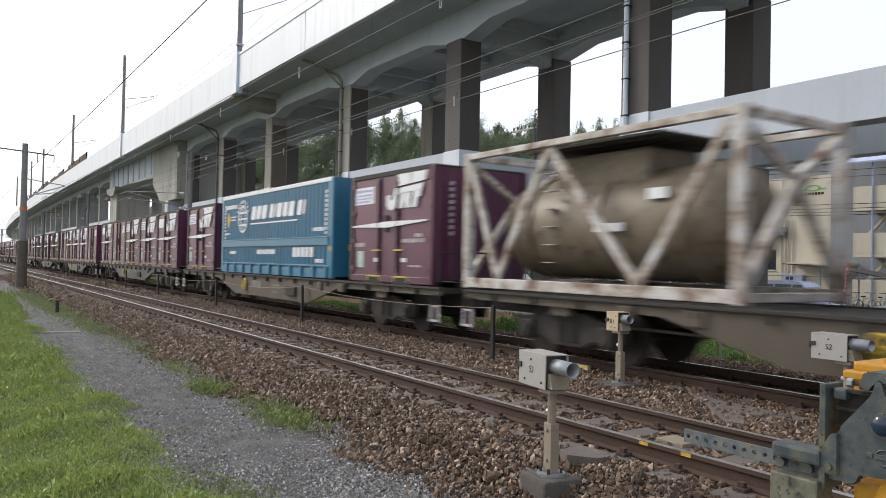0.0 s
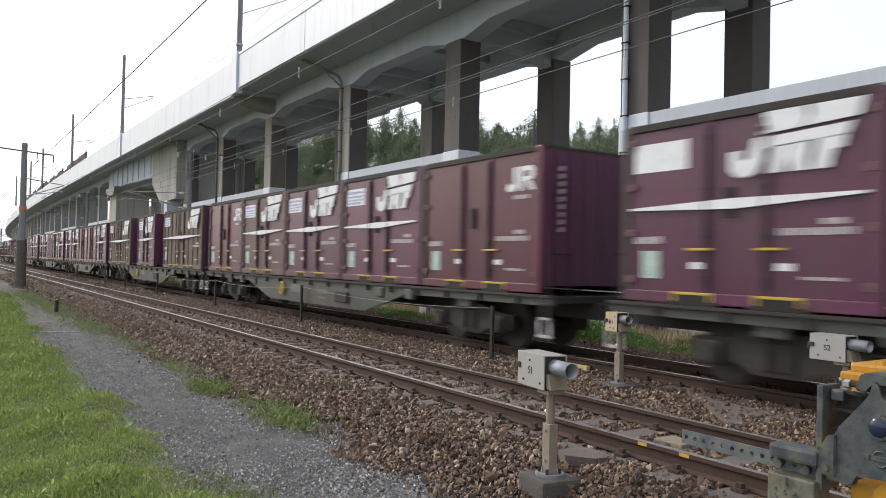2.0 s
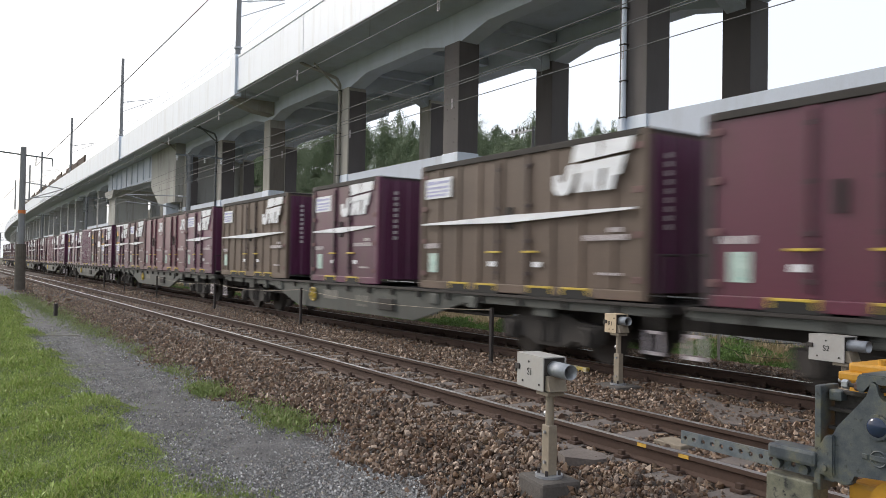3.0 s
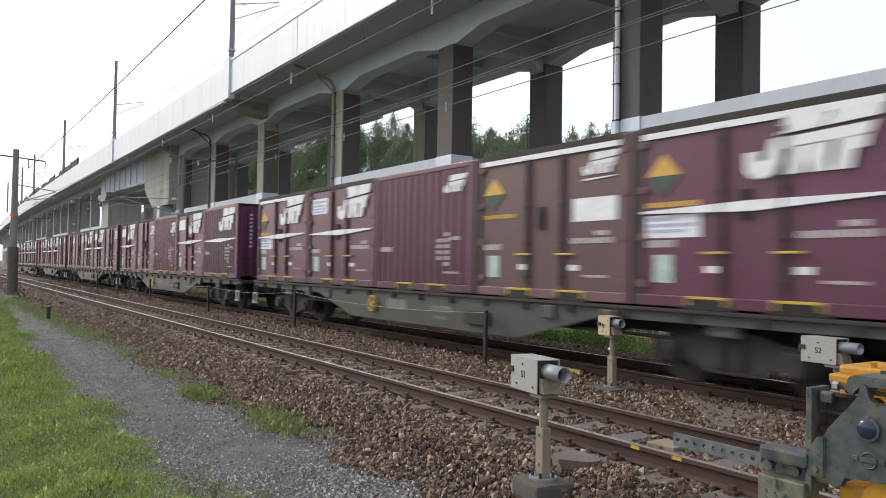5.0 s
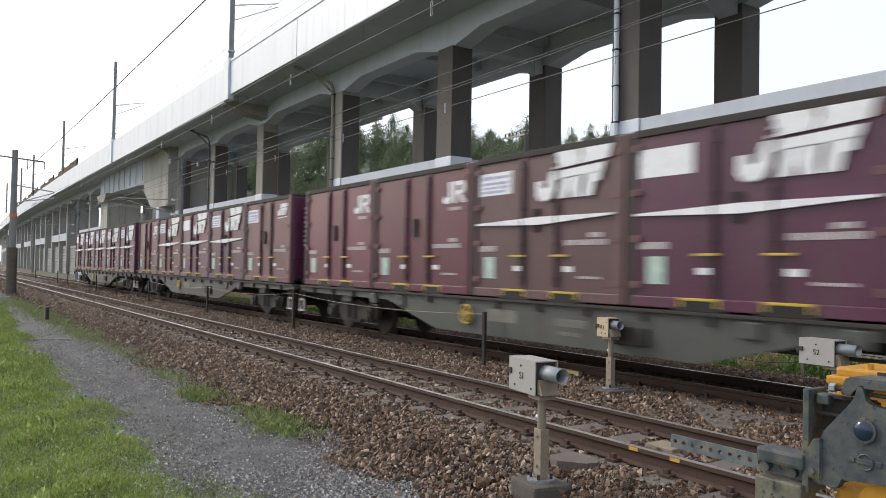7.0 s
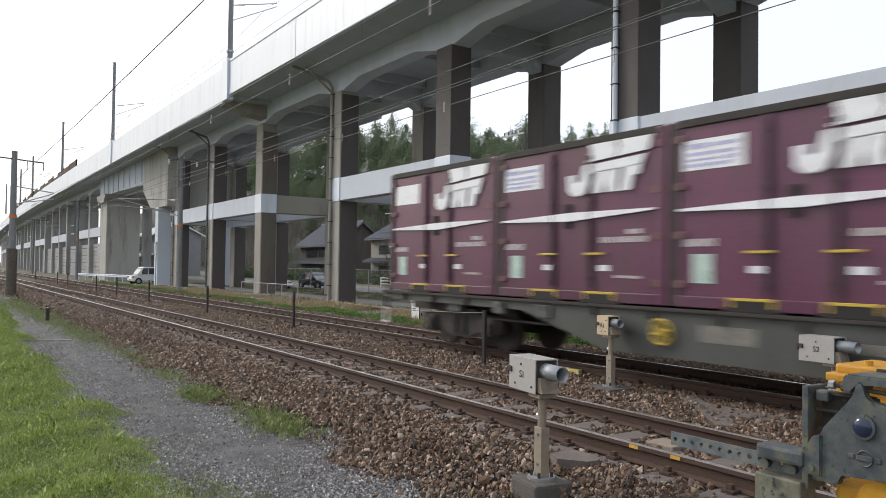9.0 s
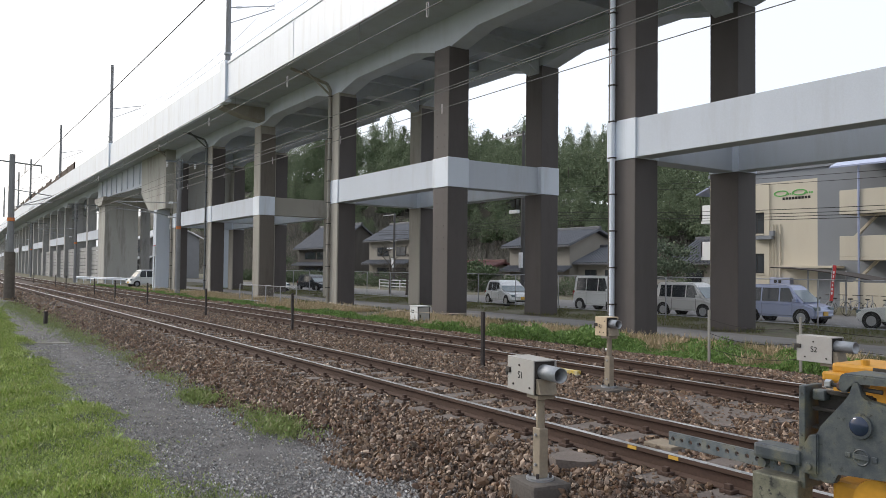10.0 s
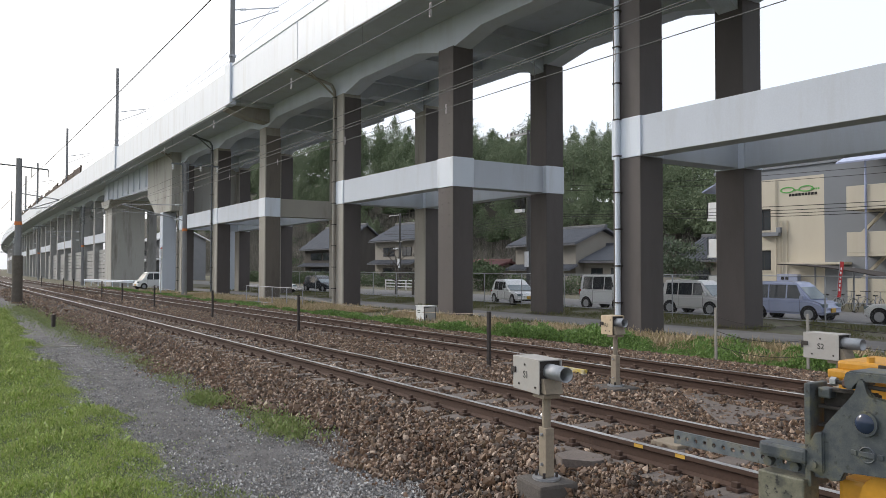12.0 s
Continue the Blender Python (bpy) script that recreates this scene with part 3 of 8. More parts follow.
    bars(bm, hl - 0.95, 0.36, 0.5, 0.04, yd - 0.004, 6)
    part("weight_print", bm, M_PALE, root)["kind"] = "stuff"
    if style != "ribbed":
        part("route_tag", decal(-hl + 0.36, -hl + 0.66, 0.32, 0.70, yd - 0.003), M_GREENTAG, root, "green and blue route tag")
        for x in (-0.66, 0.58):
            part("notice", decal(x, x + 0.2, 0.46, 0.55, yd - 0.003), M_WHITE, root)
    # number printed down the end wall
    bm = B()
    for k in range(9):
        z = 2.15 - k * 0.13
        prism(bm, [(-0.81, z), (-0.71, z), (-0.71, z - 0.075), (-0.81, z - 0.075)], hl - 0.005, hl + 0.002, axis="x")
    part("end_number", bm, M_PALE, root)["kind"] = "stuff"
    return root


def brace(bm, a, b, half, thick):
    """A flat bar between two points, broad in the frame's plane."""
    a, b = Vector(a), Vector(b)
    d = (b - a).normalized()
    flat_way = Vector((0, 1, 0)) if abs(b.y - a.y) < 1e-6 else Vector((1, 0, 0))
    side = d.cross(flat_way).normalized() * half
    t = flat_way * thick
    ring = [[bm.verts.new(p + u * side + v * t) for u, v in ((-1, -1), (1, -1), (1, 1), (-1, 1))] for p in (a, b)]
    bm.faces.new(ring[0][::-1]), bm.faces.new(ring[1])
    for i in range(4):
        bm.faces.new((ring[0][i], ring[0][(i + 1) % 4], ring[1][(i + 1) % 4], ring[1][i]))


def tank_container():
    root = new("tank_container")
    tagged(root, "dirty beige tank container in a rusty white frame", "container", "freight containers")
    hl, w, H = 3.03, 1.22, 2.55
    for sx in (-1, 1):
        for sy in (-1, 1):
            bm = B()
            x, y = sx * (hl - 0.08), sy * (w - 0.08)
            box(bm, x - 0.08, x + 0.08, y - 0.08, y + 0.08, 0, H, 0.015)
            part("corner_post", bm, M_FRAMEWHITE, root)
            bm = B()
            brace(bm, (x, y * 0.98, 0.2), (x, 0, H * 0.66), 0.05, 0.06)
            brace(bm, (x, y * 0.98, H - 0.2), (x, 0, H * 0.66), 0.05, 0.06)
            part("end_brace", bm, M_FRAMEWHITE, root)
    for sy in (-1, 1):
        y = sy * (w - 0.07)
        for z0, z1 in ((0.02, 0.2), (H - 0.13, H - 0.02)):
            bm = B()
            box(bm, -hl + 0.16, hl - 0.16, y - 0.06, y + 0.06, z0, z1, 0.012)
            part("side_rail", bm, M_FRAMEWHITE, root)
        nodes = [(-hl + 0.15, H - 0.2), (-hl + 1.0, 0.2), (-hl + 2.35, H - 0.12), (hl - 1.75, 0.2), (hl - 0.25, H - 0.2)]
        for a, b in zip(nodes, nodes[1:]):
            bm = B()
            brace(bm, (a[0], y, a[1]), (b[0], y, b[1]), 0.06, 0.04)
            part("side_brace", bm, M_FRAMEWHITE, root)
    for sx in (-1, 1):
        for z in (0.1, H - 0.08):
            bm = B()
            box(bm, sx * (hl - 0.08) - 0.06, sx * (hl - 0.08) + 0.06, -w + 0.16, w - 0.16, z - 0.06, z + 0.06, 0.01)
            part("end_rail", bm, M_FRAMEWHITE, root)
    bm = B()
    prof = [(-2.5, 0.0), (-2.48, 0.36), (-2.37, 0.65), (-2.18, 0.82), (-1.92, 0.89), (1.92, 0.89), (2.18, 0.82), (2.37, 0.65), (2.48, 0.36), (2.5, 0.0)]
    rings = []
    for x, r in prof:
        rings.append([bm.verts.new((x, max(r, 0.01) * math.cos(a * math.pi / 16), 1.14 + max(r, 0.01) * math.sin(a * math.pi / 16))) for a in range(32)])
    for a, b in zip(rings, rings[1:]):
        for i in range(32):
            bm.faces.new((a[i], a[(i + 1) % 32], b[(i + 1) % 32], b[i]))
    part("tank_shell", bm, M_TANK, root, "beige cylindrical tank", smooth=True)
    for x in (-1.5, 0.2, 1.8):
        bm = B()
        bmesh.ops.create_cone(bm, cap_ends=True, segments=32, radius1=0.93, radius2=0.93, depth=0.09, matrix=Matrix.Translation((x, 0, 1.14)) @ Matrix.Rotation(math.pi / 2, 4, "Y"))
        part("tank_hoop", bm, M_TANK, root)
    bm = B()
    box(bm, -1.1, 1.0, -0.62, 0.5, 1.7, 2.3, 0.06)
    part("manhole_box", bm, M_TANK, root)
    for i in range(7):
        bm = B()
        box(bm, -1.45, 1.5, -0.95 + i * 0.28, -0.69 + i * 0.28, 2.40, 2.44)
        part("catwalk_plank", bm, M_BOGIE, root, "dark top catwalk")
    for z in (0.5, 0.8, 1.1, 1.4, 1.7, 2.0):
        bm = B()
        box(bm, -1.0, -0.78, -0.98, -0.86, z, z + 0.018)
        part("rung", bm, M_FRAMEWHITE, root)
    part("notice", decal(0.15, 0.75, 1.0, 1.13, -0.905, t=0.02), M_WHITE, root)
    part("warning_mark", decal(1.2, 1.55, 1.46, 1.62, -0.86, t=0.03), M_WHITE, root)
    return root


def blue_container():
    root = new("long_container")
    tagged(root, "long blue ribbed freight container with white markings", "container", "freight containers")
    hl, w, H = 4.62, 1.225, 2.62
    y = -w
    bm = B()
    def ribs(x0, x1, z0, z1, n):
        pts, s = [], (x1 - x0) / n
        for i in range(n):
            x = x0 + i * s
            pts += [(x, y + 0.05), (x + 0.4 * s, y + 0.05), (x + 0.52 * s, y + 0.008), (x + 0.88 * s, y + 0.008)]
        pts += [(x1, y + 0.05), (x1, w - 0.02), (x0, w - 0.02)]
        prism(bm, pts, z0, z1, axis="z")
    ribs(-hl + 0.2, hl - 0.2, 1.02, H - 0.1, 34)
    ribs(-hl + 0.2, hl - 0.2, 0.22, 0.90, 34)
    part("body", bm, M_BLUE, root)
    for z0, z1, p in ((0.0, 0.24, 0.0), (0.86, 1.06, 0.03), (1.06, 1.09, 0.045), (0.3, 0.34, 0.02)):
        bm = B()
        box(bm, -hl + 0.2, hl - 0.2, y - p, y + 0.1, z0, z1, 0.01)
        part("side_rail", bm, M_BLUE, root)
    bm = B()
    box(bm, -hl + 0.1, hl - 0.1, y - 0.006, y + 0.1, H - 0.11, H, 0.012)
    part("top_rail", bm, M_WHITE, root, "pale top rail")
    for sx in (-1, 1):
        for sy in (-1, 1):
            bm = B()
            xa, xb = sorted((sx * hl, sx * (hl - 0.22)))
            ya, yb = sorted((sy * w, sy * (w - 0.14)))
            box(bm, xa, xb, ya, yb, 0, H - 0.02, 0.02)
            part("corner_post", bm, M_BLUE, root)
    bm = B()
    box(bm, hl - 0.08, hl - 0.02, -w + 0.12, w - 0.12, 0.05, H - 0.06)
    part("end_wall", bm, M_BLUE, root)
    bm = B()
    box(bm, -hl + 0.05, hl - 0.05, -w + 0.03, w - 0.03, H - 0.05, H - 0.005)
    part("roof", bm, M_BLUE, root)
    for i in range(11):
        x = -hl + 0.75 + i * 0.82
        bm = B()
        box(bm, x - 0.06, x + 0.06, y - 0.05, y + 0.02, 0.02, 0.3, 0.012)
        part("side_latch", bm, M_BLUE, root)
    # white markings: globe, slanted word blocks, underline, small print
    bm = B()
    cx, cz, r = -2.38, 1.78, 0.46
    for k in range(24):
        a, b = k * math.pi / 12, (k + 1) * math.pi / 12
        prism(bm, [(cx + r * math.cos(a), cz + r * math.sin(a)), (cx + r * math.cos(b), cz + r * math.sin(b)), (cx + (r - 0.05) * math.cos(b), cz + (r - 0.05) * math.sin(b)), (cx + (r - 0.05) * math.cos(a), cz + (r - 0.05) * math.sin(a))], y - 0.002, y + 0.004)
    for z in (-0.2, 0.0, 0.2):
        hw = math.sqrt(r * r - z * z)
        prism(bm, [(cx - hw, cz + z - 0.025), (cx + hw, cz + z - 0.025), (cx + hw, cz + z + 0.025), (cx - hw, cz + z + 0.025)], y - 0.002, y + 0.004)
    for s in (-0.14, 0.14):
        prism(bm, [(cx + s * 0.4, cz - r), (cx + s * 0.4 + 0.05, cz - r), (cx + s * 1.6 + 0.05, cz), (cx + s * 0.4 + 0.05, cz + r), (cx + s * 0.4, cz + r), (cx + s * 1.6, cz)], y - 0.002, y + 0.004)
    for k in range(9):
        a = math.pi * (0.14 + 0.09 * k)
        px_, pz = cx + 0.58 * math.cos(a), cz + 0.58 * math.sin(a)
        prism(bm, [(px_ - 0.04, pz - 0.04), (px_ + 0.04, pz - 0.04), (px_ + 0.04, pz + 0.04), (px_ - 0.04, pz + 0.04)], y - 0.002, y + 0.004)
    part("globe_mark", bm, M_WHITE, root, "white globe outline")
    bm = B()
    x = -1.55
    for wd in (0.38, 0.38, 0.42, 0, 0.3, 0.12, 0.4, 0.36, 0.4, 0, 0.32, 0.14):
        if wd:
            z0, z1, s = 1.72, 2.14, 0.1
            c = 0.05
            prism(bm, [(x + c, z0), (x + wd - c, z0), (x + wd, z0 + c), (x + wd + s - 0.01, z1 - c), (x + wd + s - c, z1), (x + s + c, z1), (x + s, z1 - c), (x, z0 + c)], y - 0.003, y + 0.004)
            x += wd + 0.09
        else:
            x += 0.16
    prism(bm, [(-1.6, 1.57), (2.3, 1.57), (2.31, 1.61), (-1.59, 1.61)], y - 0.003, y + 0.004)
    part("word_mark", bm, M_WHITE, root, "white slanted word blocks")
    bm = bars(B(), -hl + 0.5, 2.16, 1.15, 0.13, y + 0.003, 10)
    bars(bm, -hl + 1.0, 1.85, 0.55, 0.05, y + 0.003, 7), bars(bm, -hl + 1.0, 1.75, 0.5, 0.05, y + 0.003, 7)
    bars(bm, -hl + 0.4, 1.28, 0.5, 0.06, y + 0.003, 6)
    bars(bm, -hl + 1.0, 0.62, 0.62, 0.10, y + 0.003, 6), bars(bm, -0.95, 0.62, 1.6, 0.14, y + 0.003, 9), bars(bm, 2.0, 0.55, 1.5, 0.26, y + 0.003, 5)
    bars(bm, 3.4, 1.24, 0.7, 0.1, y + 0.003, 8), bars(bm, 3.6, 0.4, 0.5, 0.1, y + 0.003, 5)
    for k in range(11):
        prism(bm, [(hl - 0.44, 2.3 - k * 0.12), (hl - 0.34, 2.3 - k * 0.12), (hl - 0.34, 2.22 - k * 0.12), (hl - 0.44, 2.22 - k * 0.12)], y - 0.003, y + 0.004)
        prism(bm, [(-hl + 0.34, 2.3 - k * 0.12), (-hl + 0.44, 2.3 - k * 0.12), (-hl + 0.44, 2.22 - k * 0.12), (-hl + 0.34, 2.22 - k * 0.12)], y - 0.003, y + 0.004)
        prism(bm, [(-0.55, 2.3 - k * 0.12), (-0.40, 2.3 - k * 0.12), (-0.40, 2.22 - k * 0.12), (-0.55, 2.22 - k * 0.12)], hl - 0.03, hl - 0.012, axis="x")
    part("small_print", bm, M_WHITE, root)["kind"] = "stuff"
    part("diamond_sign", prism(B(), [(-hl + 0.55, 1.78), (-hl + 0.75, 1.52), (-hl + 0.95, 1.78), (-hl + 0.75, 2.04)], y - 0.003, y + 0.004), M_GOLD, root, "yellow diamond sign")
    part("yellow_tag", decal(hl - 0.2, hl - 0.05, 0.72, 0.82, y), M_GOLD, root)
    part("yellow_tag", prism(B(), [(-0.75, 0.72), (-0.45, 0.72), (-0.45, 0.9), (-0.75, 0.9)], hl - 0.03, hl - 0.012, axis="x"), M_GOLD, root)
    return root


def wagon(grey):
    """A bogie container flat wagon; origin on the rail head at the middle."""
    root = new("container_wagon")
    tagged(root, "brown-dusted bogie flat wagon with fish-bellied side sills" if grey is M_WAGONBROWN else "grey bogie flat wagon with deep fish-bellied side sills", "wagon", "container wagons")
    for s in (-1, 1):
        bm = B()
        ya, yb = sorted((s * 1.19, s * 1.12))
        prism(bm, [(-9.7, 1.02), (-9.7, 0.86), (-5.0, 0.84), (-3.1, 0.36), (3.1, 0.36), (5.0, 0.84), (9.7, 0.86), (9.7, 1.02)], ya, yb)
        part("side_sill", bm, grey, root, "dirty grey fish-bellied sill")
        bm = B()
        ya, yb = sorted((s * 1.25, s * 1.10))
        box(bm, -9.7, 9.7, ya, yb, 0.985, 1.035, 0.008)
        for k in range(-8, 9):
            box(bm, k * 1.1 - 0.03, k * 1.1 + 0.03, ya, yb, 0.86, 1.0)
        # near black here: the shaded gap below the containers is in the colour
        part("deck_edge", bm, M_BOGIE, root, "deck edge darkened for lashing irons and the shaded gap")
    bm = B()
    box(bm, -9.7, 9.7, -1.1, 1.1, 0.9, 1.01)
    box(bm, -9.9, 9.9, -0.25, 0.25, 0.62, 0.9)
    part("underframe", bm, M_BOGIE, root)
    for xb in (-7.1, 7.1):
        for s in (-1, 1):
            bm = B()
            ya, yb = sorted((s * 0.98, s * 0.84))
            prism(bm, [(xb - 1.28, 0.62), (xb - 1.22, 0.34), (xb - 0.6, 0.34), (xb - 0.35, 0.22), (xb + 0.35, 0.22), (xb + 0.6, 0.34), (xb + 1.22, 0.34), (xb + 1.28, 0.62), (xb + 0.7, 0.66), (xb + 0.4, 0.76), (xb - 0.4, 0.76), (xb - 0.7, 0.66)], ya, yb)
            part("bogie_frame", bm, M_BOGIE, root)
            for xa in (-0.95, 0.95):
                bm = B()
                ya, yb = sorted((s * 1.06, s * 0.9))
                box(bm, xb + xa - 0.17, xb + xa + 0.17, ya, yb, 0.28, 0.6, 0.03)
                rod(bm, (xb + xa, s * 1.03, 0.43), (xb + xa, s * 1.11, 0.43), 0.12, seg=12)
                part("axle_box", bm, M_BOGIE, root)
            bm = B()
            for k in (-0.14, 0.14):
                rod(bm, (xb + k, s * 0.95, 0.3), (xb + k, s * 0.95, 0.62), 0.1, seg=10)
            part("bogie_spring", bm, M_BOGIE, root)
            bm = B()
            box(bm, xb - 0.22, xb + 0.22, min(s * 1.0, s * 1.14), max(s * 1.0, s * 1.14), 0.7, 0.93, 0.02)
            part("side_bearer", bm, grey, root)
        for xa in (-0.95, 0.95):
            bm = B()
            rod(bm, (xb + xa, -0.7, 0.43), (xb + xa, 0.7, 0.43), 0.07, seg=8)
            for s in (-1, 1):
                rod(bm, (xb + xa, s * 0.5, 0.43), (xb + xa, s * 0.6, 0.43), 0.43, seg=28)
                rod(bm, (xb + xa, s * 0.49, 0.43), (xb + xa, s * 0.51, 0.43), 0.455, seg=28)
                rod(bm, (xb + xa, s * 0.6, 0.43), (xb + xa, s * 0.66, 0.43), 0.13, seg=16)
            part("wheelset", bm, M_WHEEL, root)
    for s in (-1, 1):
        bm = B()
        rod(bm, (s * 9.8, 0, 0.78), (s * 10.1, 0, 0.78), 0.1, seg=8)
        box(bm, s * 10.05 - 0.09, s * 10.05 + 0.09, -0.16, 0.16, 0.62, 0.94, 0.03)
        part("coupler", bm, M_BOGIE, root)
        bm = B()
        xs = s * 9.55
        for d in (-0.13, 0.13):
            box(bm, xs + d - 0.025, xs + d + 0.025, -1.24, -1.21, 0.36, 0.66)
        box(bm, xs - 0.155, xs + 0.155, -1.26, -1.18, 0.34, 0.38)
        box(bm, xs - 0.155, xs + 0.155, -1.24, -1.21, 0.63, 0.67)
        part("step", bm, M_PALE, root, "worn white painted step")
        for d in (-0.1, 0.1):
            bm = B()
            box(bm, xs + d - 0.02, xs + d + 0.02, -1.235, -1.2, 0.64, 0.9)
            part("step_hanger", bm, M_BOGIE, root)
        bm = B()
        xr = s * 9.62
        for y0, y1 in ((-1.18, -0.75), (0.75, 1.18)):
            bm = B()
            rod(bm, (xr, y0, 1.0), (xr, y0, 1.72), 0.017, seg=6)
            rod(bm, (xr, y1, 1.0), (xr, y1, 1.72), 0.017, seg=6)
            rod(bm, (xr, y0, 1.72), (xr, y1, 1.72), 0.017, seg=6)
            part("handrail", bm, M_BOGIE, root)
    bm = B()
    n, cx, cz = 18, -2.0, 0.70
    rings = [[bm.verts.new((cx + (0.17 + 0.022 * math.cos(q)) * math.cos(a), -1.24 + 0.022 * math.sin(q), cz + (0.17 + 0.022 * math.cos(q)) * math.sin(a))) for q in (0, 1.57, 3.14, 4.71)] for a in (2 * math.pi * j / n for j in range(n))]
    for j in range(n):
        for q in range(4):
            bm.faces.new((rings[j][q], rings[j][(q + 1) % 4], rings[(j + 1) % n][(q + 1) % 4], rings[(j + 1) % n][q]))
    for a in (0.3, 1.35, 2.4):
        rod(bm, (cx - 0.17 * math.cos(a), -1.24, cz - 0.17 * math.sin(a)), (cx + 0.17 * math.cos(a), -1.24, cz + 0.17 * math.sin(a)), 0.018, seg=6)
    rod(bm, (cx, -1.1, cz), (cx, -1.26, cz), 0.05, seg=10)
    part("brake_wheel", bm, M_YELLOW, root, "yellow handbrake wheel")
    part("data_panel", decal(-1.4, -0.6, 0.62, 0.84, -1.19), M_WORNPRINT, root, "worn pale data panel")
    bm = bars(B(), 0.4, 0.66, 0.7, 0.12, -1.19, 6)
    bars(bm, 0.5, 0.52, 0.45, 0.06, -1.19, 5)
    part("wagon_print", bm, M_WORNPRINT, root)["kind"] = "stuff"
    for xh in (-5.6, -4.4, 3.9, 5.2):
        bm = B()
        box(bm, xh - 0.14, xh + 0.14, -1.24, -1.12, 0.74, 0.96, 0.02)
        part("lashing_box", bm, grey, root)
    bm = B()
    rod(bm, (-6.0, -1.0, 0.62), (6.0, -1.0, 0.62), 0.025, seg=6)
    part("brake_pipe", bm, M_BOGIE, root)
    bm = B()
    box(bm, 1.6, 2.3, -1.26, -1.1, 0.5, 0.76, 0.02)
    rod(bm, (2.0, -1.0, 0.55), (2.9, -1.0, 0.55), 0.14, seg=12)
    part("brake_gear", bm, M_BOGIE, root)
    return root


M_FRAMEWHITE = blotched("rusty white frame paint", (0.60, 0.60, 0.60), (0.47, 0.42, 0.37), (0.15, 0.085, 0.055), (0.10, 0.055, 0.035), 0.6, 2.4)
M_TANK = blotched("soiled beige tank paint", (0.115, 0.086, 0.058), (0.173, 0.135, 0.092), (0.209, 0.167, 0.119), (0.061, 0.046, 0.034), 0.5, 1.6)

TRAIN = []                      # (thing, x at the clip's start, height)
PROTO = {}


def make(kind):
    if kind == "tank":
        return tank_container()
    if kind == "blue":
        return blue_container()
    s = {
        "logo": dict(length=3.715, height=2.48, paint=M_PURPLE, style="door", label="maroon steel freight container with white stripe and mark"),
        "white": dict(length=3.715, height=2.48, paint=M_PURPLE, style="door", patch="plain", label="maroon freight container with blank white label panel"),
        "print": dict(length=3.715, height=2.48, paint=M_PURPLE, style="door", patch="print", label="maroon freight container with printed white label panel"),
        "faded": dict(length=3.715, height=2.48, paint=M_FADED, style="door", patch="print", label="faded brownish maroon freight container with white stripe"),
        "small": dict(length=3.715, height=2.48, paint=M_FADED, style="door", patch="print", mark="small", label="dusty maroon freight container with small white mark"),
        "jr": dict(length=3.715, height=2.48, paint=M_RED, style="jr", label="plain crimson freight container with small white mark"),
        "ribbed": dict(length=3.715, height=2.48, paint=M_PURPLE, style="ribbed", doors=False, label="ribbed maroon freight container with stripe and white mark"),
        "ribbedplain": dict(length=3.715, height=2.48, paint=M_PURPLE, style="ribbed", doors=False, mark="small", label="ribbed maroon freight container with small white mark"),
        "ribbedjr": dict(length=3.715, height=2.48, paint=M_RED, style="ribbed", doors=False, stripe=False, label="ribbed crimson freight container with small white mark"),
        "tri": dict(length=3.715, height=2.48, paint=M_PURPLE, style="door", label="maroon freight container with white top band and ochre triangle"),
        "trismall": dict(length=3.715, height=2.48, paint=M_FADED, style="door", patch="low", mark="small", label="faded maroon freight container with ochre triangle and white panel"),
        "brown": dict(length=6.05, height=2.48, paint=M_BROWN, style="stake", patch="print", label="long brown freight container with yellow fittings"),
    }[kind]
    root = container(end_paint=M_ENDPURPLE, **s)
    if kind in ("tri", "trismall"):
        y = -1.225
        part("top_band", decal(-1.7, 1.65, 2.30, 2.385, y + 0.0), M_WHITE, root, "white top band")
        part("triangle_sign", prism(B(), [(-1.65, 1.78), (-1.35, 2.08), (-1.05, 1.78)], y + 0.02, y + 0.034), M_GOLD, root, "ochre triangle")
        part("triangle_sign", prism(B(), [(-1.65, 1.775), (-1.35, 1.48), (-1.05, 1.775)], y + 0.02, y + 0.034), M_DEEPGREEN, root, "dark green lower triangle")
        if kind == "tri":
            part("label_panel", decal(-1.65, -0.75, 0.93, 1.24, y + 0.034), M_WHITE, root, "white label panel below the stripe")
            bm = B()
            for z0, w_, n_ in ((1.16, 0.5, 5), (1.08, 0.8, 9), (1.0, 0.65, 7)):
                bars(bm, -1.6, z0, w_, 0.045, y + 0.029, n_, 0.35)
            part("label_print", bm, M_LILAC, root, "faint lilac print")["kind"] = "stuff"
        part("band_print", bars(B(), -1.65, 1.35, 0.9, 0.07, y + 0.03, 12), M_GOLD, root)
    return root


def put(kind, x):
    if kind in PROTO:
        ob = copy_thing(PROTO[kind], pose(x, TRACK_B, FLOOR))
    else:
        ob = PROTO[kind] = make(kind)
    TRAIN.append((ob, x, FLOOR))


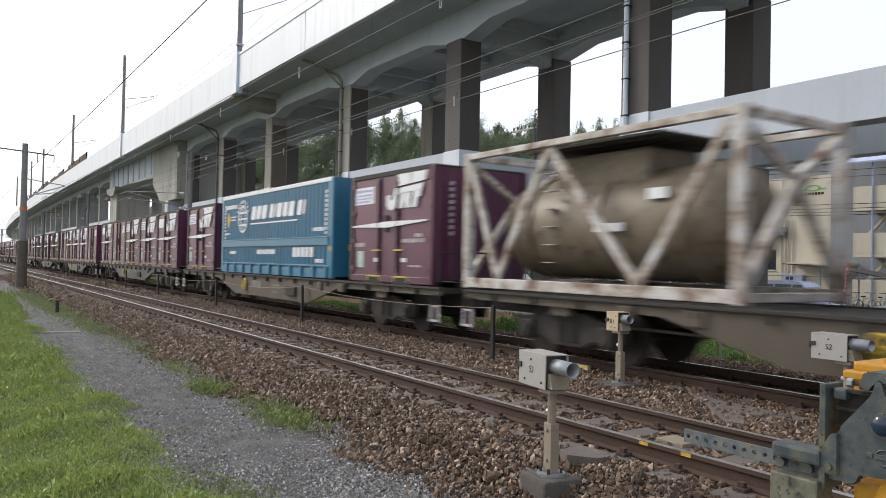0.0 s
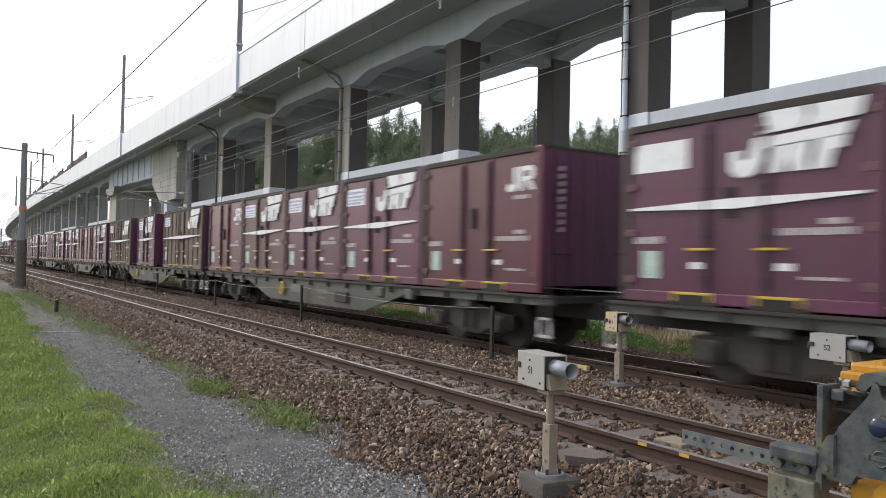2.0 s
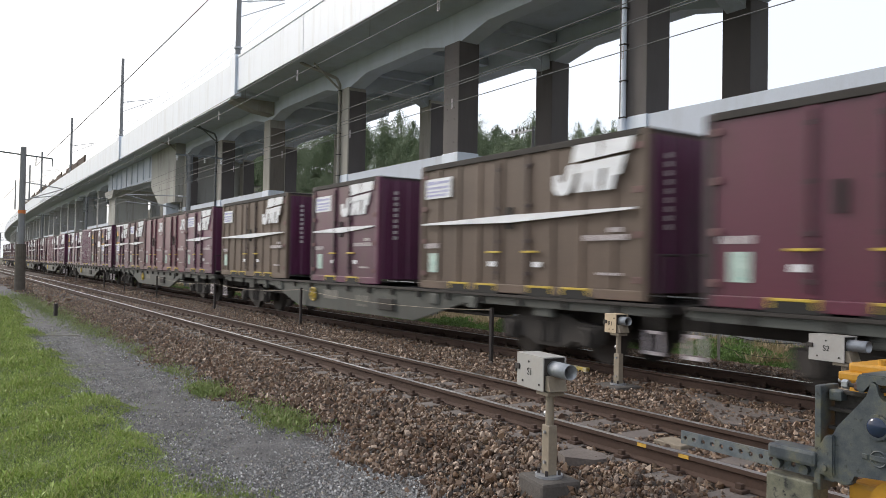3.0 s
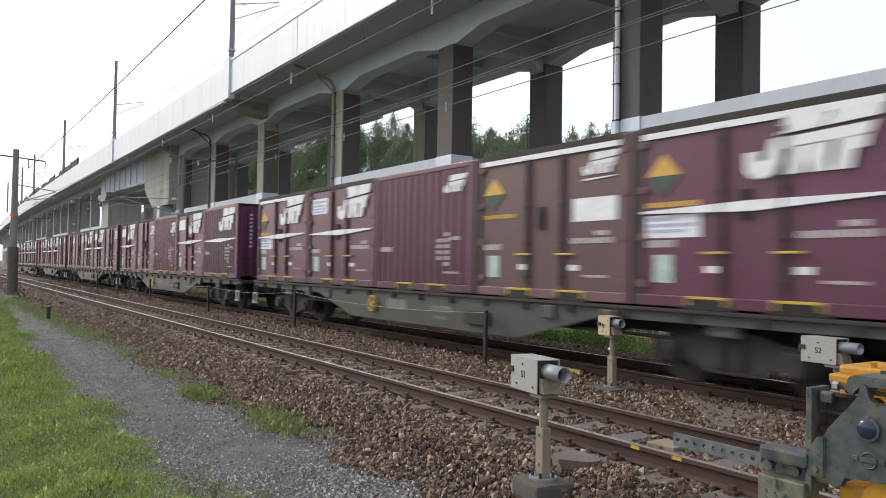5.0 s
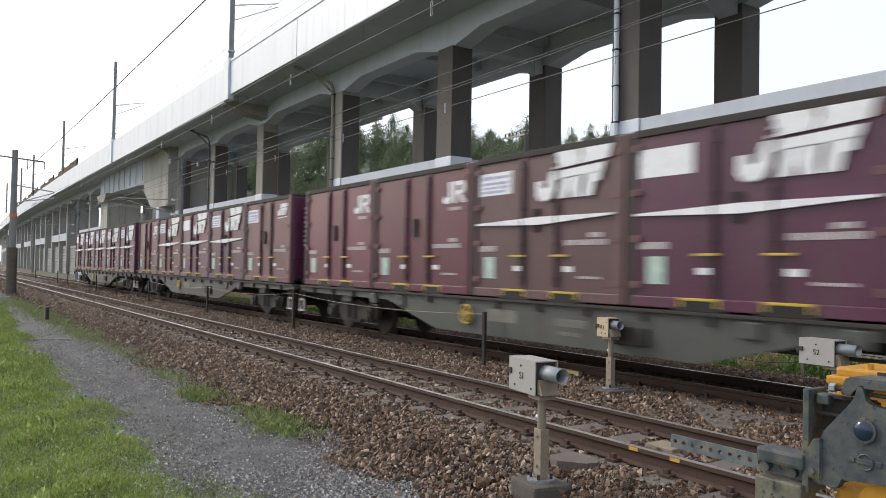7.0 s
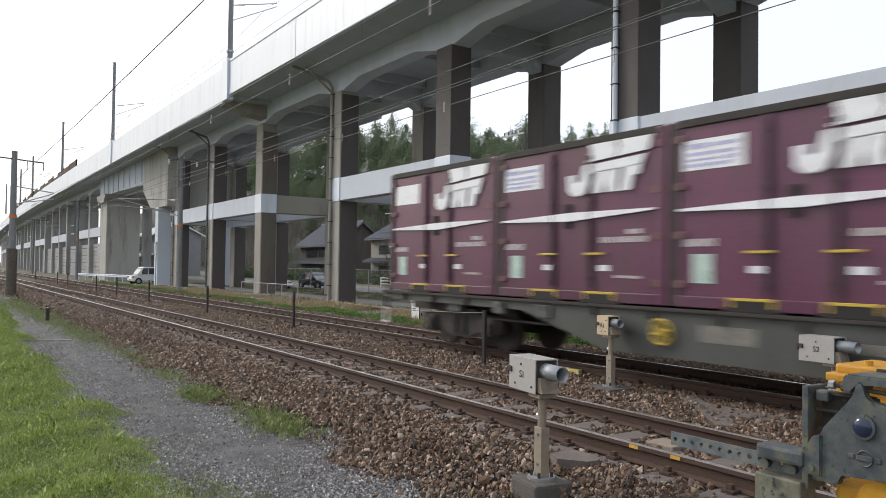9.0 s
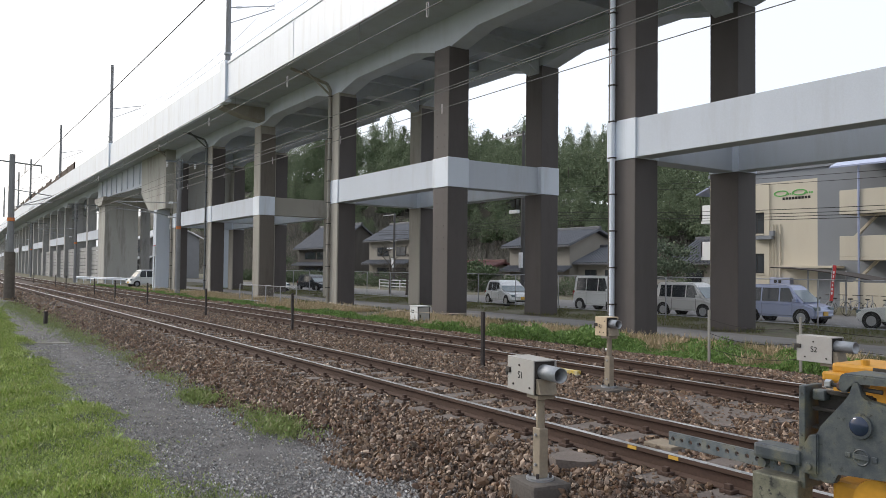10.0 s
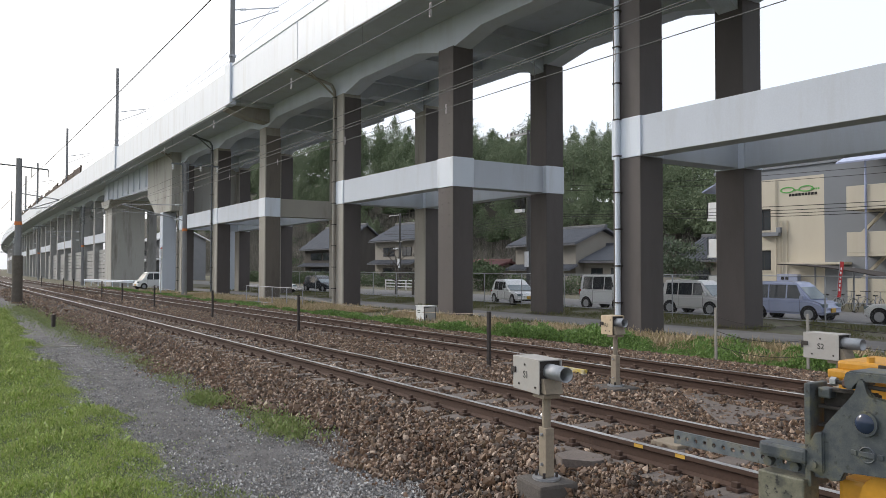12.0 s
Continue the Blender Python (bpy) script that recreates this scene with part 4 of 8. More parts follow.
def consist():
    rows = {
        1: [("print", 0), ("blue", 4.75), ("print", 14.9)],
        4: [("brown", 0), ("print", 7.9), ("brown", 13.4)],
        2: "white print faded jr white", 3: "jr print print faded jr", 5: "print jr jr faded tri",
        6: "tri trismall ribbedplain print tri", 7: "ribbed white ribbedjr jr white", 8: "jr white faded jr jr",
        9: "small print white faded jr", 10: "print print print print white",
    }
    length = {"blue": 9.24, "brown": 6.05}
    slack = (0.0, 0.05, 0.04, 0.5, 0.1, 0.5, 0.3, 0.85, 0.42, 0.12, -0.33)     # play in the couplings
    for k in range(0, 11):
        front = FIRST - PITCH * (k - 1) - slack[k]
        mid = front - 9.4
        key = "brown wagon" if k < 2 else "wagon"
        if key in PROTO:
            w = copy_thing(PROTO[key], pose(mid, TRACK_B, 0))
        else:
            w = PROTO[key] = wagon(M_WAGONBROWN if k < 2 else M_WAGON)
        TRAIN.append((w, mid, 0))
        if k == 0:
            put("tank", -8.87), put("logo", -2.0)
            continue
        row = rows[k]
        if isinstance(row, str):
            row = [(kind, i * 3.78) for i, kind in enumerate(row.split())]
        for kind, off in row:
            put(kind, front - off - length.get(kind, 3.715) / 2)


consist()


# ---- line-side equipment ----
def text_part(word, size, m, parent, mat, label=""):
    cu = bpy.data.curves.new("lettering", "FONT")
    cu.body, cu.size, cu.align_x, cu.align_y, cu.extrude = word, size, "CENTER", "CENTER", 0.001
    tmp = bpy.data.objects.new("lettering", cu)
    scene.collection.objects.link(tmp)
    bpy.context.view_layer.update()
    me = bpy.data.meshes.new_from_object(tmp.evaluated_get(bpy.context.evaluated_depsgraph_get()))
    bpy.data.objects.remove(tmp)
    me.materials.clear()
    me.materials.append(mat)
    ob = new("lettering", me)
    ob.parent, ob.matrix_basis = parent, m
    if label:
        ob["label"] = label
    return ob


def detector(x, y, base, top, word, size=(0.43, 0.20, 0.27), paint=None, turn=0.0, label="", block=0.2, tube=0.24):
    """A beam detector of a level crossing: a box with a hooded tube on a flanged post in a concrete block."""
    paint = paint or M_BOX
    root = new("beam_detector")
    root.matrix_basis = pose(x, y, 0, 0, 0, turn)
    tagged(root, label, "detector", "crossing beam detectors")
    l, d, hgt = size
    xa, xb, ya, yb = -l + 0.06, 0.06, -d / 2, d / 2
    # near-black body: shade on the end and under the hood is coloured in
    bm = B()
    box(bm, xa, xb - 0.012, ya + 0.004, yb - 0.004, top - hgt + 0.004, top - 0.004)
    part("body", bm, M_BOGIE, root)
    bm = B()
    box(bm, xa - 0.004, xb, ya - 0.005, ya + 0.006, top - hgt, top, 0.003)
    part("front_plate", bm, paint, root, "painted front plate")
    bm = B()
    box(bm, xa - 0.004, xb + 0.008, ya - 0.006, yb + 0.006, top, top + 0.01, 0.003)
    box(bm, xa - 0.004, xb + 0.008, yb - 0.002, yb + 0.008, top - hgt * 0.7, top + 0.002, 0.002)
    part("hood", bm, paint, root)
    for bx, bz in ((xa + 0.2, top - 0.05), (xa + 0.1, top - hgt + 0.05), (xb - 0.06, top - hgt + 0.05)):
        bm = B()
        rod(bm, (bx, ya - 0.012, bz), (bx, ya, bz), 0.009, seg=8)
        part("bolt", bm, M_POST, root)
    bm = B()
    box(bm, xa - 0.02, xa + 0.05, ya - 0.018, ya, top - 0.13, top - 0.085, 0.004)
    box(bm, xa - 0.03, xa - 0.004, ya - 0.012, ya + 0.06, top - 0.16, top - 0.10, 0.004)
    part("latch", bm, M_BOGIE, root)
    # open tube, pointing along the line
    bm = B()
    z0, r, n = top - 0.085, 0.062, 28
    rings = [[bm.verts.new((xx, rr * math.cos(2 * math.pi * k / n), z0 + rr * math.sin(2 * math.pi * k / n))) for k in range(n)] for xx, rr in ((xb - 0.012, r), (xb + tube, r), (xb + tube, r - 0.006), (xb + 0.02, r - 0.006))]
    for a, b in zip(rings, rings[1:]):
        for i in range(n):
            bm.faces.new((a[i], a[(i + 1) % n], b[(i + 1) % n], b[i]))
    part("hood_tube", bm, M_GALV, root, "bare metal hood tube", smooth=True)
    bm = B()
    rod(bm, (xb + 0.012, 0, z0), (xb + 0.03, 0, z0), r - 0.008, seg=20)
    part("lens", bm, M_GLASS, root)
    bm = B()
    prism(bm, [(xb - 0.005, top - hgt + 0.01), (xb + 0.07, top - hgt + 0.01), (xb + 0.03, top - 0.14), (xb - 0.005, top - 0.14)], -d / 2 + 0.02, d / 2 - 0.02)
    part("bracket", bm, M_TAN, root)
    zb = top - hgt
    bm = B()
    box(bm, -0.09, 0.09, -0.08, 0.08, zb - 0.035, zb, 0.006)
    part("cradle", bm, M_TAN, root)
    bm = B()
    rod(bm, (0, 0, base + (zb - base) * 0.5), (0, 0, zb - 0.03), 0.036, seg=16)
    part("pipe", bm, M_TAN, root, smooth=False)
    bm = B()
    rod(bm, (-0.06, 0, base + (zb - base) * 0.72), (-0.02, 0, base + (zb - base) * 0.72), 0.026, seg=10)
    part("clamp", bm, M_GALV, root)
    bm = B()
    box(bm, -0.055, 0.055, -0.04, 0.04, base + 0.02, base + (zb - base) * 0.6, 0.006)
    part("sleeve", bm, M_TAN, root, "square painted sleeve")
    for z in (base + 0.12, base + (zb - base) * 0.52):
        bm = B()
        rod(bm, (0, -0.04, z), (0, -0.055, z), 0.013, seg=8)
        part("bolt", bm, M_GALV, root)
    bm = B()
    rod(bm, (0, 0, base), (0, 0, base + 0.02), 0.115, seg=24)
    part("flange", bm, M_GALV, root)
    for k in range(4):
        a = math.pi / 4 + k * math.pi / 2
        bm = B()
        rod(bm, (0.085 * math.cos(a), 0.085 * math.sin(a), base + 0.02), (0.085 * math.cos(a), 0.085 * math.sin(a), base + 0.06), 0.014, seg=6)
        part("anchor_bolt", bm, M_POST, root)
    bm = B()
    s = block
    box(bm, -s, s, -s * 0.9, s * 0.9, base - 0.5, base, 0.03)
    part("foundation", bm, M_OLDFOOT, root, "weathered concrete footing")
    if word:
        text_part(word, 0.085, Matrix.Translation((xa + l * 0.5, ya - 0.007, top - hgt * 0.5)) @ Matrix.Rotation(math.pi / 2, 4, "X"), root, M_DARK, "black lettering")
    return root


M_OLDFOOT = material("dark weathered concrete", (0.085, 0.075, 0.068), 0.95, vary=0.3, scale=6, bump=0.3, stain=(0.07, 0.06, 0.05), stain_amount=0.6)
M_BEIGE = material("beige box paint", (0.48, 0.38, 0.26), 0.5, vary=0.08, scale=8, bump=0.02, stain=(0.3, 0.2, 0.13), stain_amount=0.3)
detector(-4.735, 4.18, -0.18, 0.788, "S1", turn=-10, label="light grey detector box marked S1 on tan post", block=0.2)
detector(-4.42, 8.05, -0.12, 0.84, "S2", size=(0.41, 0.2, 0.27), label="light grey detector box marked S2 on tan post", turn=-4, tube=0.2)
detector(-7.66, 8.05, -0.12, 0.87, "R1", size=(0.24, 0.2, 0.26), paint=M_BEIGE, label="beige detector box marked R1 on tan post", turn=-6, tube=0.14, block=0.26)


def iron_post(x, y, top, r=0.03, label="dark rusty iron post beside the track", mat=None, base=-0.35):
    bm = B()
    box(bm, -r, r, -r, r, base, top, 0.006)
    ob = part("line_post", bm, mat or M_POST)
    ob.matrix_basis = pose(x, y, 0, 0, 0, 12)
    tagged(ob, label, "post", "line-side posts")
    return ob


ROPE = [(-10.72, 8.1, 0.79), (-19.4, 8.16, 0.84), (-26.7, 8.0, 0.78), (-35.6, 8.05, 0.8), (-42.3, 7.95, 0.8), (-48.6, 8.0, 0.8), (-60.8, 8.1, 0.8), (-66.3, 8.1, 0.8), (-82.7, 8.2, 0.8)]
for x, y, z in ROPE:
    iron_post(x, y, z)


def wire(name, pts, r, mat, label, category="cable", group=""):
    cu = bpy.data.curves.new(name, "CURVE")
    cu.dimensions, cu.bevel_depth, cu.bevel_resolution = "3D", r, 1
    s = cu.splines.new("POLY")
    s.points.add(len(pts) - 1)
    for p, q in zip(s.points, pts):
        p.co = (*q, 1)
    cu.materials.append(mat)
    ob = new(name, cu)
    tagged(ob, label, category, group)
    return ob


def sag(a, b, drop, n=14):
    a, b = Vector(a), Vector(b)
    return [(a.lerp(b, k / n) - Vector((0, 0, drop * 4 * (k / n) * (1 - k / n)))) for k in range(n + 1)]


for a, b in zip(ROPE[:3], ROPE[1:4]):
    wire("rope", sag((a[0], a[1], a[2] - 0.04), (b[0], b[1], b[2] - 0.04), 0.12), 0.006, M_TAN, "thin grey rope strung between iron posts", "rope", "post ropes")
for x, y, z in ((-27.6, 3.1, 0.05),):
    iron_post(x, y, z, 0.05, "short dark post beside the gravel path")
for x, y, z in ((-10.11, 13.6, 0.74), (-8.2, 13.8, 0.69)):
    iron_post(x, y, z, 0.024, "grey concrete fence post with barbed wire", M_OLDCONC)
for k in range(3):
    wire("barbed_wire", sag((-10.1, 13.6, 0.55 - k * 0.3), (-8.2, 13.8, 0.5 - k * 0.3), 0.12, 8) + sag((-8.2, 13.8, 0.5 - k * 0.3), (-4, 14.2, 0.5 - k * 0.3), 0.1, 8), 0.006, M_POST, "sagging rusty barbed wire on concrete posts", "wire", "barbed wires")


M_CABWHITE = material("white cabinet paint", (0.62, 0.63, 0.63), 0.5, vary=0.06, scale=5, bump=0.02, stain=(0.42, 0.38, 0.33), stain_amount=0.4)


def relay_cabinet():
    root = new("relay_cabinet")
    root.matrix_basis = pose(-21.75, 13.75, -0.06, 0, 0, -4)
    tagged(root, "white trackside relay cabinet with black-edged door", "cabinet")
    bm = B()
    box(bm, -0.28, 0.28, -0.23, 0.23, -0.25, 0.34, 0.01)
    part("body", bm, M_CABWHITE, root)
    bm = B()
    box(bm, -0.30, 0.30, -0.25, 0.25, 0.34, 0.365, 0.006)
    part("lid", bm, M_CABWHITE, root)
    bm = B()
    for y0, y1, z0, z1 in ((-0.235, -0.205, -0.25, 0.34), (0.205, 0.235, -0.25, 0.34), (-0.205, 0.205, 0.315, 0.34), (-0.205, 0.205, -0.25, -0.23)):
        box(bm, 0.278, 0.286, y0, y1, z0, z1)
    part("door_seal", bm, M_DARK, root, "black door edging")
    bm = B()
    box(bm, 0.282, 0.296, -0.20, 0.20, -0.225, 0.31, 0.004)
    part("door", bm, M_BOX, root)
    bm = B()
    box(bm, 0.296, 0.32, -0.17, -0.13, -0.03, 0.08, 0.006)
    part("handle", bm, M_DARK, root)
    for x in (-0.2, 0.2):
        bm = B()
        box(bm, x - 0.04, x + 0.04, -0.18, 0.18, -0.6, -0.25)
        part("leg", bm, M_OLDCONC, root)
    part("label_print", bars(B(), -0.18, 0.19, 0.22, 0.035, -0.229, 5), M_DARK, root)
    part("label_print", bars(B(), -0.16, 0.12, 0.18, 0.03, -0.229, 4), M_DARK, root)


relay_cabinet()


def gate_machine():
    """The tail end of a level crossing barrier: an orange housing, its blue-grey arm plate and counterweights."""
    root = new("crossing_barrier")
    root.matrix_basis = pose(-1.75, 3.2, 0)
    tagged(root, "level crossing barrier machine, orange housing with worn blue-grey counterweights", "barrier")
    bm = B()
    box(bm, -0.005, 0.52, 0.0, 0.42, -0.45, 0.655, 0.02)
    housing = part("housing", bm, M_ORANGE, root, "orange housing")
    bm = B()
    rod(bm, (0.2, -0.03, 0.60), (0.2, 0.005, 0.60), 0.10, seg=24)
    part("shaft_cover", bm, M_ORANGE, housing)
    bm = B()
    rod(bm, (0.10, -0.012, 0.565), (0.10, 0.003, 0.565), 0.016, seg=8)
    part("cover_bolt", bm, M_ORANGE, housing)
    bm = B()
    box(bm, -0.16, 0.34, 0.28, 0.60, 1.07, 1.118, 0.014)
    top = part("lamp_box", bm, M_ORANGE, root, "yellow top box")
    bm = B()
    box(bm, -0.19, 0.36, 0.25, 0.62, 1.035, 1.076, 0.01)
    part("box_flange", bm, M_ORANGE, top)
    bm = B()
    box(bm, -0.16, 0.34, 0.29, 0.60, 0.66, 1.04, 0.01)
    part("box_stem", bm, M_ORANGE, top)
    bm = B()
    rod(bm, (-0.02, 0.31, 1.11), (-0.02, 0.31, 1.142), 0.018, seg=10)
    part("box_knob", bm, M_ORANGE, top)
    bm = B()
    box(bm, 0.03, 0.345, 0.272, 0.282, 1.08, 1.114, 0.003)
    part("box_latch", bm, M_BOGIE, top, "dark latch strip")
    # cranked plate that carries the arm
    bm = B()
    outline = [(-0.10, 0.67), (-0.10, 0.765), (-0.06, 0.835), (-0.03, 0.85), (-0.03, 0.875), (0.085, 1.01), (0.105, 1.03), (0.112, 1.085), (0.12, 1.09), (0.14, 1.09), (0.147, 1.03), (0.165, 1.015), (0.34, 1.0), (0.42, 0.72), (0.05, 0.70), (0.04, 0.655), (0.0, 0.645), (-0.05, 0.665)]
    prism(bm, outline, -0.06, -0.02)
    bmesh.ops.bevel(bm, geom=bm.edges[:], offset=0.005, segments=2, affect="EDGES")
    plate = part("arm_plate", bm, M_BLUEGREY, root, "worn blue-grey arm plate")
    bm = B()
    prism(bm, [(-0.106, 0.672), (-0.106, 0.768), (-0.065, 0.842), (-0.028, 0.85), (-0.028, 0.672)], -0.072, -0.055)
    bmesh.ops.bevel(bm, geom=bm.edges[:], offset=0.006, segments=2, affect="EDGES")
    part("weight_clamp", bm, M_BLUEGREY, plate)
    bm = B()
    rod(bm, (-0.068, -0.082, 0.705), (-0.068, -0.068, 0.705), 0.016, seg=16)
    part("clamp_bolt", bm, M_BLUEGREY, plate)
    bm = B()
    box(bm, -0.118, -0.09, -0.06, 0.08, 0.60, 1.045, 0.005)
    part("upright", bm, M_BLUEGREY, root)
    # ribbed casting behind the plate
    bm = B()
    box(bm, -0.075, 0.16, 0.015, 0.05, 0.86, 1.02, 0.008)
    rear = part("rear_plate", bm, M_BOGIE, root)
    for z in (0.865, 0.945, 1.022):
        bm = B()
        box(bm, -0.085, 0.16, -0.012, 0.02, z - 0.008, z + 0.008, 0.004)
        part("rib", bm, M_BOGIE, rear)
    bm = B()
    box(bm, -0.075, -0.02, -0.03, 0.03, 0.985, 1.03, 0.008)
    part("rear_lug", bm, M_BLUEGREY, rear)
    bm = B()
    prism(bm, [(0.055, 1.04), (0.052, 1.095), (0.07, 1.118), (0.40, 1.118), (0.40, 1.085), (0.115, 1.085), (0.095, 1.07), (0.092, 1.04)], -0.055, 0.13)
    bmesh.ops.bevel(bm, geom=bm.edges[:], offset=0.007, segments=2, affect="EDGES")
    part("top_lug", bm, M_BLUEGREY, root)
    bm = B()
    rod(bm, (0.0, -0.03, 1.062), (0.22, -0.03, 1.055), 0.009, seg=10)
    bolt = part("adjusting_bolt", bm, M_BOGIE, root)
    bm = B()
    rod(bm, (-0.012, -0.03, 1.063), (0.012, -0.03, 1.063), 0.019, seg=6)
    part("bolt_head", bm, M_GALV, bolt, "bare steel bolt head")
    bm = B()
    rod(bm, (0.042, -0.03, 1.06), (0.056, -0.03, 1.06), 0.02, seg=6)
    part("lock_nut", bm, M_RUSTNUT, bolt, "rusty lock nut")
    bm = B()
    bmesh.ops.create_uvsphere(bm, u_segments=24, v_segments=12, radius=0.043, matrix=Matrix.Translation((0.145, -0.062, 0.912)) @ Matrix.Diagonal((1, 0.5, 1, 1)))
    part("indicator_dome", bm, M_DOME, root, "dark glass indicator dome", smooth=True)
    bm = B()
    rod(bm, (0.145, -0.070, 0.912), (0.145, -0.055, 0.912), 0.051, seg=32)
    part("dome_ring", bm, M_BLUEGREY, root)
    # cast disc and plain bars of the foundry mark
    bm = B()
    rings = [[bm.verts.new((0.15 + (0.031 + 0.004 * math.cos(q)) * math.cos(a), -0.061 + 0.004 * math.sin(q), 0.785 + (0.031 + 0.004 * math.cos(q)) * math.sin(a))) for q in (0, 1.57, 3.14, 4.71)] for a in (k * math.pi / 12 for k in range(24))]
    for k in range(24):
        for q in range(4):
            bm.faces.new((rings[k][q], rings[k][(q + 1) % 4], rings[(k + 1) % 24][(q + 1) % 4], rings[(k + 1) % 24][q]))
    part("cast_ring", bm, M_BLUEGREY, plate)
    for x0, x1 in ((0.085, 0.108), (0.118, 0.182), (0.192, 0.215)):
        bm = B()
        box(bm, x0, x1, -0.065, -0.057, 0.775, 0.797, 0.003)
        part("cast_bar", bm, M_BLUEGREY, plate)
    # counterweight bar with a row of holes
    bm = B()
    L, n = 0.80, 15
    x0 = -0.845
    for z0, z1 in ((0.642, 0.659), (0.691, 0.708)):
        box(bm, x0, x0 + L, -0.03, -0.018, z0, z1)
    step = L / n
    for k in range(n):
        cx = x0 + step * (k + 0.5)
        corner = math.atan2(0.0161, step / 2)
        angles = sorted([j * math.pi / 6 for j in range(12)] + [corner, math.pi - corner, math.pi + corner, 2 * math.pi - corner])
        ring = [(cx + 0.0115 * math.cos(j), 0.675 + 0.0115 * math.sin(j)) for j in angles]
        sq = []
        for j in angles:
            c, s = math.cos(j), math.sin(j)
            f = 1 / max(abs(c) / (step / 2), abs(s) / 0.0161)
            sq.append((cx + c * f, 0.675 + s * f))
        front = [[bm.verts.new((p[0], y, p[1])) for p in ring] for y in (-0.03, -0.018)]
        for i, y in enumerate((-0.03, -0.018)):
            a = front[i]
            b = [bm.verts.new((p[0], y, p[1])) for p in sq]
            for j in range(16):
                bm.faces.new((a[j], a[(j + 1) % 16], b[(j + 1) % 16], b[j]))
        for j in range(16):
            bm.faces.new((front[0][j], front[0][(j + 1) % 16], front[1][(j + 1) % 16], front[1][j]))
    part("perforated_bar", bm, M_GALVBLUE, root, "perforated grey steel bar")
    bm = B()
    box(bm, -0.325, -0.10, -0.085, 0.03, 0.695, 0.762, 0.016)
    part("counterweight", bm, M_BLUEGREY, root)
    bm = B()
    box(bm, -0.325, -0.105, -0.09, 0.03, 0.44, 0.632, 0.008)
    part("counterweight", bm, M_OLIVE, root, "olive grey painted weight with dark spots")
    for x in (-0.30, -0.17):
        bm = B()
        rod(bm, (x, -0.055, 0.668), (x, -0.02, 0.668), 0.021, seg=14)
        part("weight_bolt", bm, M_BLUEGREY, root)


M_ORANGE = material("orange yellow paint", (0.50, 0.245, 0.022), 0.42, vary=0.15, scale=7, bump=0.05, stain=(0.30, 0.13, 0.03), stain_amount=0.5)
M_BLUEGREY = blotched("worn blue-grey paint", (0.042, 0.050, 0.062), (0.074, 0.083, 0.086), (0.122, 0.117, 0.080), (0.025, 0.025, 0.024), 0.5, 10)
M_OLIVE = blotched("worn olive paint", (0.07, 0.072, 0.06), (0.135, 0.13, 0.095), (0.17, 0.165, 0.125), (0.02, 0.02, 0.022), 0.55, 12)
M_RUSTNUT = material("rusty nut", (0.09, 0.05, 0.04), 0.8, vary=0.3, scale=30, bump=0.2)
M_GALVBLUE = blotched("dull zinc", (0.075, 0.09, 0.105), (0.115, 0.13, 0.145), (0.155, 0.155, 0.14), (0.07, 0.065, 0.05), 0.5, 14)
M_DOME = material("indicator glass", (0.02, 0.03, 0.06), 0.06, vary=0.1, bump=0.0)
gate_machine()


M_PLATE = blotched("worn yellow and white paint", (0.45, 0.36, 0.06), (0.48, 0.46, 0.36), (0.5, 0.36, 0.05), (0.2, 0.17, 0.12), 0.5, 5)


# concrete trough lid beside the rail, kerb at the edge of the grass, track mark plates
def small_fixtures():
    bm = B()
    prism(bm, [(-5.12, 4.62), (-4.95, 4.55), (-4.74, 4.70), (-4.72, 4.82), (-4.86, 4.95), (-5.16, 4.90)], -0.3, -0.115, axis="z")
    ob = part("cable_cover", bm, M_SLEEPER)
    tagged(ob, "grey concrete cable cover beside the rail", "cable cover")
    for x in (-4.63, -4.18):
        bm = B()
        box(bm, x - 0.05, x + 0.05, A1 - 0.036, A1 - 0.03, -0.034, -0.004)
        tagged(part("rail_mark", bm, M_GOLD), "yellow paint mark on the rail side", "mark", "rail marks")
    bm = B()
    box(bm, -10.1, -8.95, B1 - 0.22, B1 - 0.13, -0.19, -0.085, 0.012)
    tagged(part("track_plate", bm, M_PLATE), "worn yellow and white plate beside the rail", "plate")
    bm = B()
    box(bm, -5.05, -4.72, A1 + 0.6, A1 + 0.86, -0.2, -0.12, 0.01)
    tagged(part("bond_plate", bm, M_TAN), "rusty steel cover plate between the rails", "plate")
    for x0, x1 in ((-13.2, -11.6), (-11.5, -9.9)):
        bm = B()
        box(bm, x0, x1, 0.42, 0.56, -0.6, -0.33, 0.015)
        tagged(part("kerb_stone", bm, M_OLDFOOT), "weathered concrete kerb stone in the grass", "kerb", "kerb stones")
    bm = B()
    prism(bm, [(-21.72, 0.9), (-21.62, 0.9), (-21.02, 2.9), (-21.12, 2.9)], -0.5, -0.395, axis="z")
    tagged(part("drain_lid", bm, M_OLDCONC), "narrow pale concrete strip across the path", "drain")
    bm = B()
    prism(bm, [(-6.8, 8.42), (-6.3, 8.05), (-5.25, 7.15), (-5.05, 7.25), (-5.5, 7.75), (-4.9, 7.95), (-4.9, 8.2), (-5.4, 8.2), (-6.2, 8.25), (-6.7, 8.55)], -0.25, -0.14, axis="z")
    tagged(part("cable_trough", bm, M_SLEEPER), "grey concrete cable trough lid in the ballast", "cable trough")


small_fixtures()


